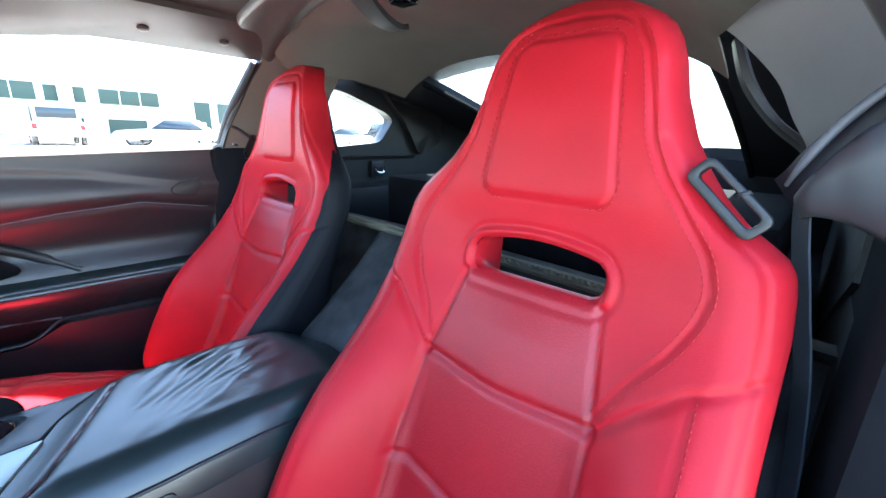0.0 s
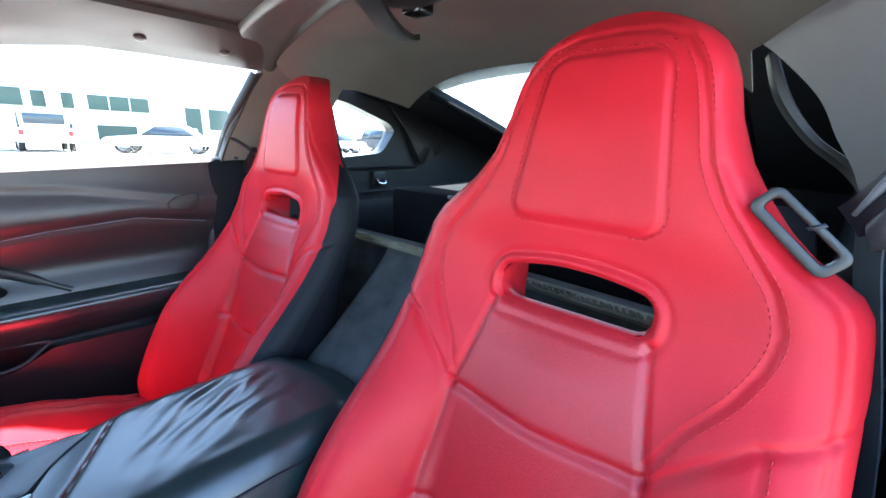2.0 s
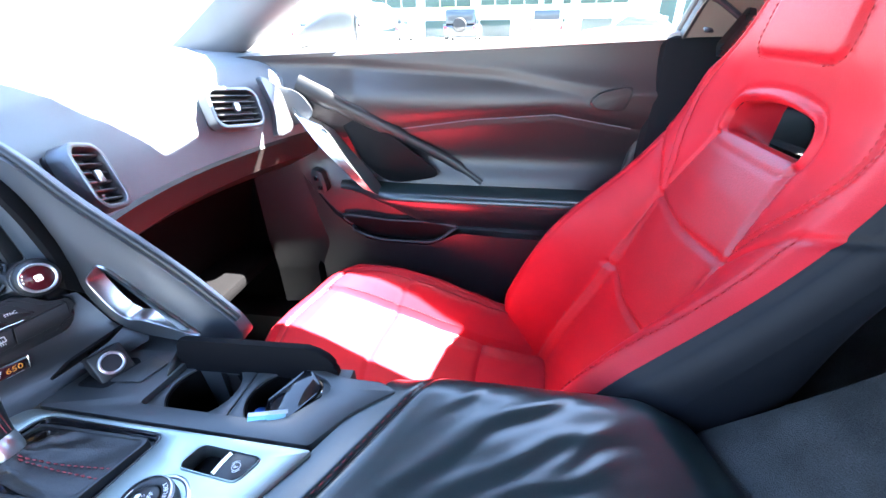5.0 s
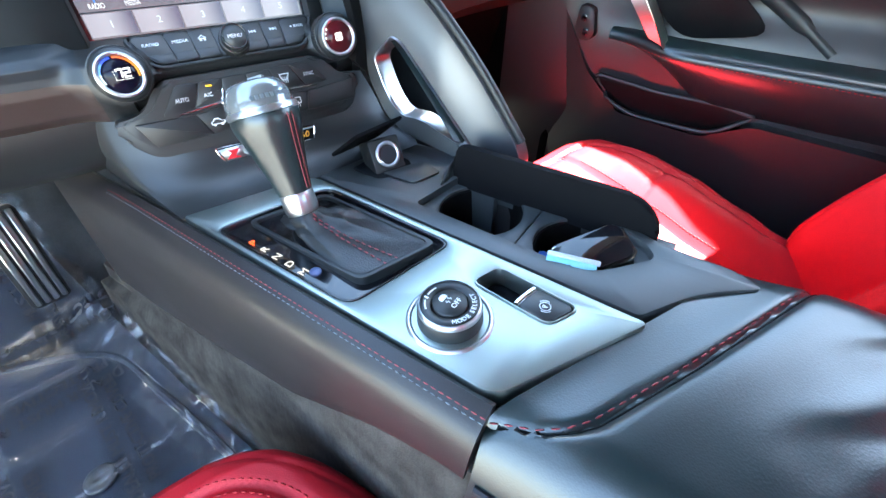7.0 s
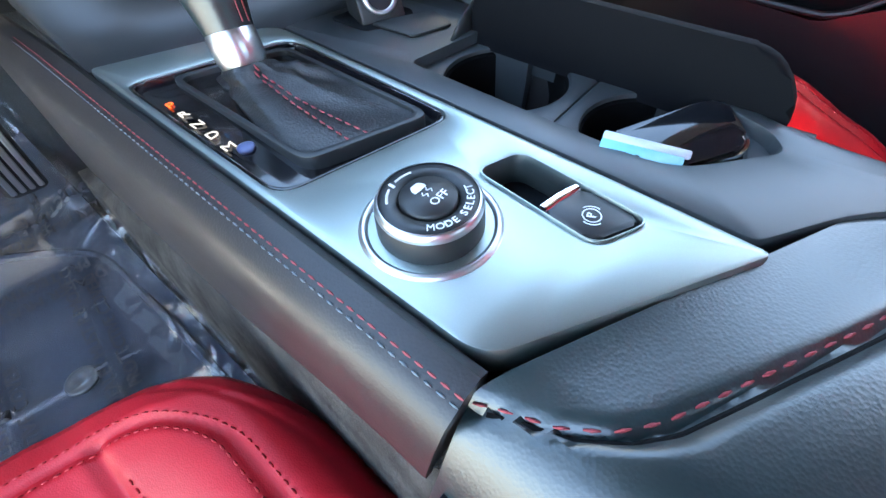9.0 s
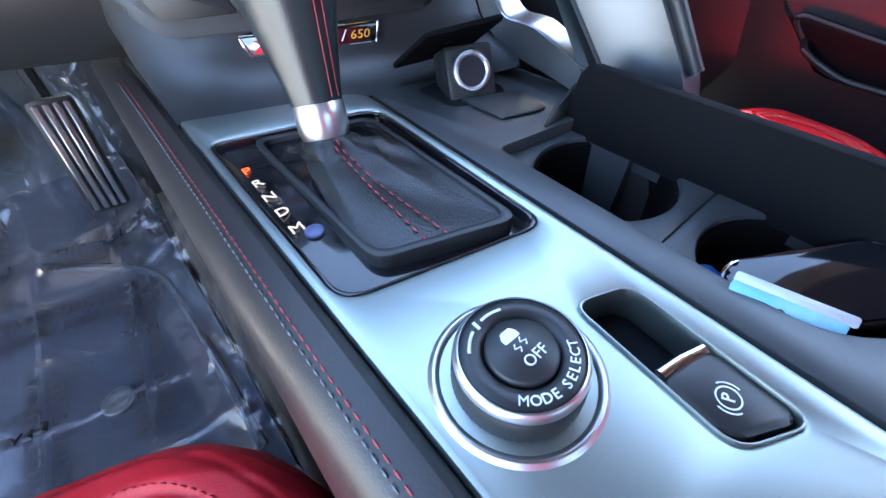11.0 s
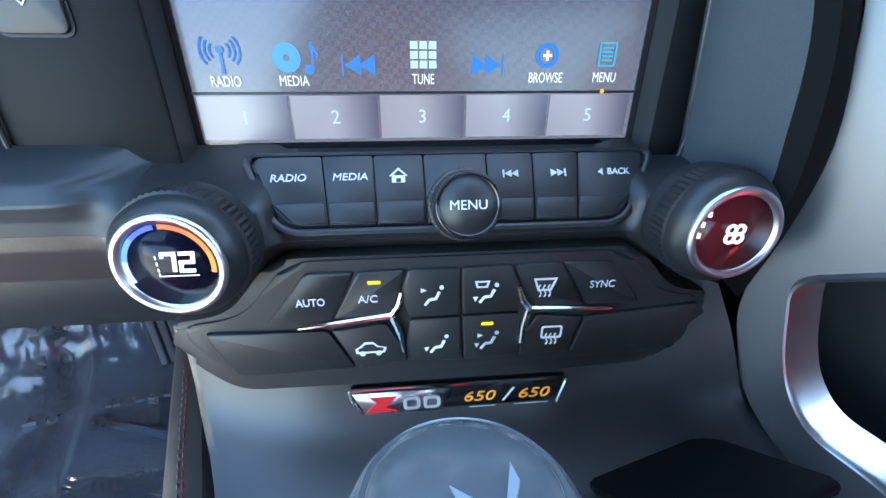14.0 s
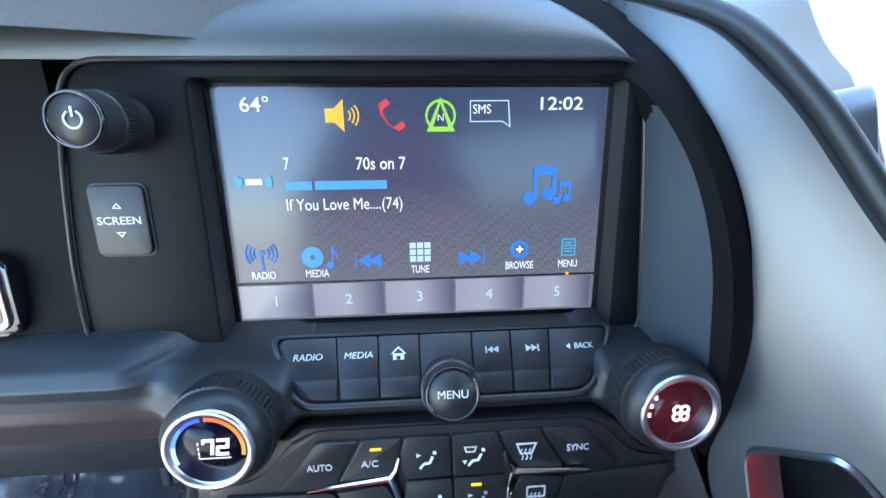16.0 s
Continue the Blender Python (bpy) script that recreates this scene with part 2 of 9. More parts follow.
def rounded(w, h, r, k=5, cx=0.0, cy=0.0, rs=None):
    """Outline of a rounded rectangle; rs: radii of the corners ++, -+, --, +-."""
    out = []
    rs = rs or (r, r, r, r)
    for i, (sx, sy) in enumerate(((1, 1), (-1, 1), (-1, -1), (1, -1))):
        q = rs[i]
        for j in range(k + 1):
            a = math.pi / 2 * (i + j / k)
            out.append((cx + sx * (w / 2 - q) + q * math.cos(a), cy + sy * (h / 2 - q) + q * math.sin(a)))
    return out


def round_poly(poly, r, k=4):
    """Rounds the corners of an outline."""
    out = []
    n = len(poly)
    for i in range(n):
        p, a, b = Vector(poly[i]), Vector(poly[i - 1]), Vector(poly[(i + 1) % n])
        rr = r[i] if isinstance(r, (list, tuple)) else r
        da, db = (a - p), (b - p)
        q = min(rr, da.length * 0.45, db.length * 0.45)
        s, e = p + da.normalized() * q, p + db.normalized() * q
        for j in range(k + 1):
            t = j / k
            out.append(tuple((1 - t) ** 2 * s + 2 * t * (1 - t) * p + t * t * e))
    return out


def b_frame(outer, inner, z0, z1, m=None, bevel=0.0):
    """A flat ring between two outlines with the same number of points."""
    bm = bmesh.new()
    n = len(outer)
    rows = [[bm.verts.new((x, y, z)) for x, y in o] for o, z in ((outer, z0), (outer, z1), (inner, z1), (inner, z0))]
    for a in range(4):
        for i in range(n):
            j = (i + 1) % n
            bm.faces.new((rows[a][i], rows[a][j], rows[(a + 1) % 4][j], rows[(a + 1) % 4][i]))
    bmesh.ops.recalc_face_normals(bm, faces=bm.faces)
    if bevel:
        es = [e for e in bm.edges if all(abs(v.co.z - z1) < 1e-9 for v in e.verts) and
              any(all(abs(v.co.z - z1) < 1e-9 for v in f.verts) for f in e.link_faces) and len([f for f in e.link_faces if all(abs(v.co.z - z1) < 1e-9 for v in f.verts)]) == 1]
        bmesh.ops.bevel(bm, geom=es, offset=bevel, segments=2, profile=0.5, affect="EDGES")
    return move(bm, m) if m else bm


def b_plate(outer, holes, z0, z1, m=None, bevel=0.002, fill=0.0):
    """A flat plate with holes; its upper rims are rounded; fill: spacing of points inside, for bending."""
    def ccw(p):
        a = sum(p[i - 1][0] * p[i][1] - p[i][0] * p[i - 1][1] for i in range(len(p)))
        p = p if a > 0 else p[::-1]
        return [q for i, q in enumerate(p) if math.dist(q, p[i - 1]) > 1e-5]

    def shifted(p, d):
        out = []
        for i in range(len(p)):
            t = (Vector(p[(i + 1) % len(p)]) - Vector(p[i - 1])).normalized()
            out.append((p[i][0] - t.y * d, p[i][1] + t.x * d))
        return out

    def inside(q, p):
        c = False
        for i in range(len(p)):
            (ax, ay), (bx, by) = p[i - 1], p[i]
            if (ay > q[1]) != (by > q[1]) and q[0] < (bx - ax) * (q[1] - ay) / (by - ay) + ax:
                c = not c
        return c
    outer, holes = ccw(outer), [ccw(h) for h in holes]
    loops = [(outer, 1)] + [(h, -1) for h in holes]
    tops = [shifted(p, bevel * s) for p, s in loops]
    co, ed = [], []
    for p in tops:
        k = len(co)
        co += [Vector(q) for q in p]
        ed += [(k + i, k + (i + 1) % len(p)) for i in range(len(p))]
    if fill:
        xs, ys = [q[0] for q in tops[0]], [q[1] for q in tops[0]]
        for x in np.arange(min(xs), max(xs), fill):
            for y in np.arange(min(ys), max(ys), fill):
                near = min(math.dist((x, y), q) for p in tops for q in p)
                if near > 0.5 * fill and inside((x, y), tops[0]) and not any(inside((x, y), h) for h in tops[1:]):
                    co.append(Vector((x, y)))
    vs, _, fs = geometry.delaunay_2d_cdt(co, ed, [], 1, 1e-7)[:3]
    bm = bmesh.new()
    top = [bm.verts.new((v.x, v.y, z1)) for v in vs]
    for f in fs:
        c = (sum(vs[i].x for i in f) / len(f), sum(vs[i].y for i in f) / len(f))
        if inside(c, tops[0]) and not any(inside(c, h) for h in tops[1:]):
            bm.faces.new([top[i] for i in f])
    for (p, s), t in zip(loops, tops):
        rows = [[bm.verts.new((x, y, z)) for x, y in q] for q, z in ((t, z1), (shifted(p, 0.3 * bevel * s), z1 - 0.3 * bevel), (p, z1 - bevel), (p, z0))]
        for a, b in zip(rows, rows[1:]):
            for i in range(len(p)):
                j = (i + 1) % len(p)
                bm.faces.new((a[i], b[i], b[j], a[j]) if s > 0 else (a[j], b[j], b[i], a[i]))
    bmesh.ops.remove_doubles(bm, verts=bm.verts, dist=1e-6)
    return move(bm, m) if m else bm


def b_lathe(profile, m=None, seg=40, cap=True):
    """profile: (radius, height) from bottom to top."""
    bm = bmesh.new()
    rings = [[bm.verts.new((r * math.cos(2 * math.pi * i / seg), r * math.sin(2 * math.pi * i / seg), z)) for i in range(seg)] for r, z in profile]
    for a, b in zip(rings, rings[1:]):
        for i in range(seg):
            j = (i + 1) % seg
            bm.faces.new((a[i], a[j], b[j], b[i]))
    if cap:
        bm.faces.new(rings[0][::-1])
        bm.faces.new(rings[-1])
    return move(bm, m) if m else bm


def b_loft(rings, closed=True, caps=True, loop=False):
    bm = bmesh.new()
    rows = [[bm.verts.new(p) for p in r] for r in rings]
    n = len(rows[0])
    pairs = list(zip(rows, rows[1:])) + ([(rows[-1], rows[0])] if loop else [])
    for a, b in pairs:
        for i in range(n if closed else n - 1):
            j = (i + 1) % n
            bm.faces.new((a[i], a[j], b[j], b[i]))
    if caps and closed and not loop:
        bm.faces.new(rows[0][::-1])
        bm.faces.new(rows[-1])
    bmesh.ops.recalc_face_normals(bm, faces=bm.faces)
    return bm


def smooth_path(pts, k=6, closed=False):
    """Catmull-Rom through the points."""
    P = [Vector(p) for p in pts]
    n = len(P)
    out = []
    for i in range(n if closed else n - 1):
        p0, p1, p2, p3 = (P[(i + d) % n] if closed else P[min(max(i + d, 0), n - 1)] for d in (-1, 0, 1, 2))
        for j in range(k):
            t = j / k
            out.append(0.5 * ((2 * p1) + (p2 - p0) * t + (2 * p0 - 5 * p1 + 4 * p2 - p3) * t * t + (3 * p1 - p0 - 3 * p2 + p3) * t ** 3))
    if not closed:
        out.append(P[-1])
    return out


def b_tube(pts, r, seg=8, closed=False, flat=1.0, up=(0, 0, 1)):
    """A tube along pts; flat squeezes it along up."""
    P = [Vector(p) for p in pts]
    n = len(P)
    rings = []
    for i, p in enumerate(P):
        d = (P[(i + 1) % n] - P[i - 1]) if closed else (P[min(i + 1, n - 1)] - P[max(i - 1, 0)])
        d.normalize()
        s = d.cross(Vector(up))
        s = s.normalized() if s.length > 1e-6 else d.orthogonal().normalized()
        q = s.cross(d).normalized()
        rad = r[i] if isinstance(r, (list, tuple)) else r
        rings.append([p + s * rad * math.cos(2 * math.pi * k / seg) + q * rad * flat * math.sin(2 * math.pi * k / seg) for k in range(seg)])
    return b_loft(rings, True, True, closed)


def b_strip(pts, width, thick, up=(0, 0, 1)):
    """A flat band along pts."""
    P = [Vector(p) for p in pts]
    rings = []
    for i, p in enumerate(P):
        d = (P[min(i + 1, len(P) - 1)] - P[max(i - 1, 0)]).normalized()
        s = d.cross(Vector(up)).normalized()
        q = s.cross(d).normalized()
        w = width / 2
        rings.append([p - s * w - q * thick / 2, p + s * w - q * thick / 2, p + s * w + q * thick / 2, p - s * w + q * thick / 2])
    return b_loft(rings)


def b_grid(fn, nu, nv, thick=None):
    """Surface fn(u, v), u and v from 0 to 1; thick: a vector by which its underside lies off."""
    bm = bmesh.new()
    P = [[bm.verts.new(fn(i / nu, j / nv)) for i in range(nu + 1)] for j in range(nv + 1)]
    for j in range(nv):
        for i in range(nu):
            bm.faces.new((P[j][i], P[j][i + 1], P[j + 1][i + 1], P[j + 1][i]))
    if thick:
        t = Vector(thick)
        Q = [[bm.verts.new(v.co + t) for v in row] for row in P]
        for j in range(nv):
            for i in range(nu):
                bm.faces.new((Q[j][i], Q[j + 1][i], Q[j + 1][i + 1], Q[j][i + 1]))
        rim = [(0, i) for i in range(nu + 1)] + [(j, nu) for j in range(1, nv + 1)] + [(nv, i) for i in range(nu - 1, -1, -1)] + [(j, 0) for j in range(nv - 1, 0, -1)]
        for (a, b), (c, d) in zip(rim, rim[1:] + rim[:1]):
            bm.faces.new((P[a][b], Q[a][b], Q[c][d], P[c][d]))
        bmesh.ops.recalc_face_normals(bm, faces=bm.faces)
    return bm


def b_join(*bms):
    """One bmesh out of several."""
    out = bmesh.new()
    for b in bms:
        tmp = bpy.data.meshes.new("tmp")
        b.to_mesh(tmp)
        out.from_mesh(tmp)
        b.free()
        bpy.data.meshes.remove(tmp)
    return out


def b_stitch(pts, length=0.005, gap=0.003, r=0.0008, lift=(0, 0, 0)):
    """Dashes of thread along a path."""
    P = [Vector(p) + Vector(lift) for p in pts]
    out = bmesh.new()
    acc, i = 0.0, 0
    total = [0.0]
    for a, b in zip(P, P[1:]):
        total.append(total[-1] + (b - a).length)

    def at(s):
        k = int(np.searchsorted(total, s)) - 1
        k = min(max(k, 0), len(P) - 2)
        d = total[k + 1] - total[k]
        return P[k].lerp(P[k + 1], (s - total[k]) / d if d > 1e-9 else 0)
    s = 0.0
    while s + length < total[-1]:
        a, b = at(s), at(s + length)
        d = (b - a).normalized()
        x = d.orthogonal().normalized()
        y = d.cross(x)
        r0 = [out.verts.new(a + (x * math.cos(q) + y * math.sin(q)) * r * 0.6) for q in (0.8, 2.4, 3.9, 5.5)]
        r1 = [out.verts.new((a + b) / 2 + (x * math.cos(q) + y * math.sin(q)) * r * 1.3) for q in (0.8, 2.4, 3.9, 5.5)]
        r2 = [out.verts.new(b + (x * math.cos(q) + y * math.sin(q)) * r * 0.6) for q in (0.8, 2.4, 3.9, 5.5)]
        for u, v in ((r0, r1), (r1, r2)):
            for k in range(4):
                out.faces.new((u[k], u[(k + 1) % 4], v[(k + 1) % 4], v[k]))
        out.faces.new(r0[::-1])
        out.faces.new(r2)
        s += length + gap
    return out


def b_text(body, size, m, depth=0.0003, align="CENTER", squeeze=1.0, shear=0.0, bold=0.0, width=0.0):
    """Letters as a mesh; bold thickens the strokes (a share of the size), width fits the line to that length."""
    cu = bpy.data.curves.new("txt", "FONT")
    cu.body, cu.size, cu.extrude, cu.align_x, cu.align_y, cu.shear = body, size, depth, align, "CENTER", shear
    cu.resolution_u = 3
    cu.offset = 0.0 if "M" in body else bold * size
    tmp = bpy.data.objects.new("txt", cu)
    me = bpy.data.meshes.new_from_object(tmp)
    bm = bmesh.new()
    bm.from_mesh(me)
    bpy.data.objects.remove(tmp)
    bpy.data.curves.remove(cu)
    bpy.data.meshes.remove(me)
    if width:
        xs = [v.co.x for v in bm.verts]
        squeeze = width / (max(xs) - min(xs))
    return move(bm, m @ Matrix.Diagonal((squeeze, 1, 1, 1)))


def interp(x, table):
    return float(np.interp(x, [a for a, _ in table], [b for _, b in table]))


def smooth01(x):
    x = min(max(x, 0.0), 1.0)
    return x * x * (3 - 2 * x)


# ---- cabin shell ----
FLOOR_Z = 0.15

solid("floor", b_box((0, 0.15, FLOOR_Z - 0.04), (1.50, 2.7, 0.06), 0.004), CARPET, "dark carpeted cabin floor", kind="structure")


def footwell_side(u, v):
    """Carpet that sweeps up into the firewall."""
    y = 0.70 + 0.62 * v
    z = FLOOR_Z - 0.008 + 0.46 * smooth01((v - 0.35) / 0.65) ** 1.4
    return (-0.72 + 1.44 * u, y, z)


solid("floor_toe_board", b_grid(footwell_side, 24, 24, (0, 0.02, -0.03)), CARPET, "dark carpet rising to the firewall", kind="structure")
solid("wall_firewall", b_box((0, 1.36, 0.52), (1.5, 0.06, 0.80), 0.01), BLACK_PLASTIC, "black firewall behind the dashboard", kind="structure")


# bulkhead of the load area behind the seats
BULK = [(-0.05, 0.30), (-0.055, 0.50), (-0.075, 0.560), (-0.12, 0.595), (-0.18, 0.645), (-0.245, 0.705), (-0.280, 0.742), (-0.300, 0.752), (-0.33, 0.752), (-0.37, 0.748)]


def bulkhead(u, v):
    x = -0.66 + 1.32 * u
    k = v * (len(BULK) - 1)
    i = min(int(k), len(BULK) - 2)
    f = k - i
    y = BULK[i][0] * (1 - f) + BULK[i + 1][0] * f
    z = BULK[i][1] * (1 - f) + BULK[i + 1][1] * f
    side = smooth01((abs(x) - 0.10) / 0.08)
    return (x, y - 0.165 * side * (1 - smooth01((v - 0.4) / 0.5)), z - 0.012 * (x / 0.6) ** 2)


solid("wall_bulkhead", b_grid(bulkhead, 60, 54, (0, -0.02, -0.02)), CARPET, "dark carpeted bulkhead between and behind the seats", kind="structure")
# pale woven lip on top of the bulkhead
lip = thing("cargo_lip", (0.0, -0.31, 0.75), "pale woven edge trim along the top of the bulkhead", "trim")
part("edge_trim", b_tube(smooth_path([(-0.60, -0.300, 0.740), (-0.3, -0.299, 0.752), (0.0, -0.298, 0.754), (0.2, -0.298, 0.754), (0.30, -0.300, 0.752)], 8), 0.013, 10, flat=0.7), COVER_CLOTH, lip)
weave = bmesh.new()
for i in range(90):
    x = -0.58 + i * 0.0098
    for q in bmesh.ops.create_cube(weave, size=1.0)["verts"]:
        q.co = Vector((x + q.co.x * 0.0045 + q.co.y * 0.006, -0.289 + q.co.y * 0.015, 0.759 - 0.010 * (x / 0.6) ** 2 + q.co.z * 0.005 + q.co.y * 0.012))
part("woven_ribs", weave, COVER_CLOTH, lip)

# load area
solid("floor_cargo", b_box((0, -0.98, 0.60), (1.36, 1.24, 0.03), 0.006), LOAD_BLACK, "black carpeted load floor", kind="structure")
solid("wall_rear", b_box((0, -1.62, 0.72), (1.40, 0.05, 0.46), 0.01), SHELL_BLACK, "black panel closing the tail", kind="structure")
cover = thing("cargo_cover", (0.0, -0.7, 0.62), "dark folded cargo cover standing on the load floor", "cargo cover")
part("cover_box", b_box((-0.10, -0.80, 0.728), (0.92, 0.58, 0.225), 0.012), LOAD_BLACK, cover)
part("cover_rail", b_tube([(-0.50, -0.512, 0.836), (0.14, -0.512, 0.836)], 0.005, 8), SATIN, cover, "pale metal rail on its edge")

# roof
def roof_z(x, y):
    z = 1.200 - 0.085 * (abs(x) / 0.62) ** 3.0
    z -= 0.05 * max((y - 0.10) / 0.35, 0) ** 2 * 0.6
    z -= 0.10 * max((-y - 0.35) / 0.5, 0) ** 1.6
    return z


def targa(u, v):
    x, y = -0.50 + 1.0 * u, -0.135 + 0.69 * v
    y -= 0.04 * (1 - (2 * u - 1) ** 2) * (1 - v) + 0.27 * (x / 0.66) ** 2 * v ** 2
    return (x, y, roof_z(x, y) + 0.012)


solid("ceiling_roof_panel", b_grid(targa, 30, 24, (0, 0, 0.03)), material("roof_panel_liner", (0.026, 0.022, 0.018), 0.7, vary=0.08, scale=5, fine=900, bump=0.3), "dark lined removable roof panel", kind="structure")


def liner(u, v):
    y = -0.155 - 0.485 * v
    half = interp(y, [(-0.80, 0.42), (-0.45, 0.44), (-0.42, 0.455), (-0.30, 0.53), (-0.155, 0.40)])
    x = (2 * u - 1) * half
    return (x, y, roof_z(x, y) - interp(-y, [(0.2, 0.0), (0.42, 0.062), (0.8, 0.062)]) * abs(2 * u - 1) ** 4)


solid("ceiling_headliner", b_grid(liner, 50, 36, (0, 0, 0.006)), HEADLINER, "grey-brown cloth headliner over the rear", kind="structure")
# moulded cross bar between roof panel and headliner
ROOF_TRIM = material("roof_bar_trim", (0.046, 0.040, 0.035), 0.40, vary=0.06, scale=6, fine=1300, bump=0.2, dist=0.0003)
bar = []
for i in range(61):
    x = -0.53 + 1.06 * i / 60
    a = math.sqrt(x * x + 0.0064)
    f, r, e = -0.105 - 0.065 * a - 0.085 * smooth01((a - 0.40) / 0.16), -0.125 - 0.245 * a, -0.168 - 0.20 * a
    z = roof_z(x, r) - 0.006 * smooth01((a - 0.44) / 0.14)
    bar.append([(x, f, z + 0.020), (x, f - 0.002, z + 0.001), (x, f - 0.010, z - 0.003), (x, f * 0.55 + r * 0.45, z - 0.004), (x, r + 0.012, z - 0.011), (x, r, z - 0.015), (x, r * 0.7 + e * 0.3, z - 0.013),
                (x, r * 0.3 + e * 0.7, z - 0.007), (x, e, z - 0.004), (x, e - 0.003, z + 0.004), (x, e, z + 0.020)])
solid("trim_roof_bar", b_loft(bar, True, True), ROOF_TRIM, "moulded grey-brown bar behind the roof panel", kind="structure", angle=70)
for s, lab in ((1, "passenger"), (-1, "driver")):
    rail = []
    for i in range(25):
        y = -0.265 + 0.685 * i / 24
        z = roof_z(0.46, y)
        dz = 0.028 * max((y - 0.1) / 0.4, 0)
        low = 1.129 - dz * 2.1 - 0.02 * max(y, 0)
        rail.append([(s * 0.40, y, z + 0.012), (s * 0.43, y, z + 0.001), (s * 0.495, y, z - 0.018 - dz), (s * 0.545, y, low), (s * 0.562, y, low + 0.002), (s * 0.572, y, z + 0.03), (s * 0.40, y, z + 0.04)])
    r = solid("trim_roof_rail", b_loft(rail, True, True), BROWN_TRIM, f"dark side rail trim over the {lab} window", kind="structure")
    for y in (0.02, -0.135):
        z = roof_z(0.46, y) - 0.018
        part("fastener", b_lathe([(0.011, 0.0), (0.010, 0.003), (0.004, 0.004)], axes((s * 0.486, y, z + 0.001), (0, 1, 0), (0.92 * s, 0, -0.38)), 20), BROWN_TRIM, r)
# latch under the cross bar
latch = thing("roof_latch", (0.06, -0.25, 1.15), "black roof latch lever under the headliner", "latch")
part("latch_base", b_loft([[(-0.045 + q.x * k, -0.195 + q.y * k, z) for q in [Vector(p) for p in rounded(0.15, 0.12, 0.05, 6)]] for k, z in ((1.0, 1.200), (0.98, 1.188), (0.90, 1.178), (0.70, 1.172), (0.3, 1.170))]), DARK_TRIM, latch)
for path_, w in (([(-0.035, -0.118, 1.188), (-0.010, -0.150, 1.173), (0.020, -0.195, 1.162), (0.052, -0.250, 1.155), (0.076, -0.300, 1.155), (0.082, -0.325, 1.160)], 0.036), ([(-0.005, -0.105, 1.186), (0.020, -0.155, 1.176), (0.045, -0.198, 1.172), (0.066, -0.228, 1.176)], 0.014)):
    part("latch_lever" if w > 0.02 else "latch_strut", b_strip(smooth_path(path_, 6), w, 0.010), BLACK_PLASTIC, latch)
part("latch_hook", b_box((-0.012, -0.248, 1.176), (0.042, 0.036, 0.020), 0.006), GLOSS_BLACK, latch)


# pillars of the rear hoop, both sides
HOOP_F = [(0.505, -0.228, 1.143), (0.545, -0.241, 1.124), (0.574, -0.223, 1.084), (0.606, -0.199, 1.018), (0.633, -0.172, 0.95), (0.652, -0.152, 0.88), (0.662, -0.142, 0.84), (0.662, -0.135, 0.80)]
HOOP_R = [(0.440, -0.42, 1.112), (0.472, -0.42, 1.087), (0.520, -0.42, 1.036), (0.545, -0.42, 0.990), (0.566, -0.42, 0.955), (0.585, -0.42, 0.91), (0.596, -0.42, 0.86), (0.600, -0.42, 0.82)]


HOOP_D = [(0.545, -0.245, 1.150), (0.590, -0.262, 1.130), (0.625, -0.245, 1.090), (0.645, -0.215, 1.02), (0.655, -0.180, 0.95), (0.660, -0.165, 0.905)]


def hoop(s):
    F, R = smooth_path(HOOP_F if s > 0 else HOOP_D, 6), smooth_path(HOOP_R if s > 0 else HOOP_R[:6], 6)

    def fn(u, v):
        k = v * (len(F) - 1)
        i = min(int(k), len(F) - 2)
        f = k - i
        p, q = F[i].lerp(F[i + 1], f), R[i].lerp(R[i + 1], f)
        w = p.lerp(q, u)
        out = 0.030 * math.sin(math.pi * u)
        return (s * (w.x + out * (0.4 + 0.6 * v)), w.y, w.z + out * 0.7 * (1 - v))
    return fn


def seal_x(z):
    """The glass leans inwards above the sill."""
    return interp(z, [(0.90, 0.682), (1.0, 0.634), (1.125, 0.562)])


def seal_y(z):
    return interp(z, [(0.5, -0.105), (0.74, -0.137), (0.91, -0.165), (1.0, -0.184), (1.125, -0.234)])


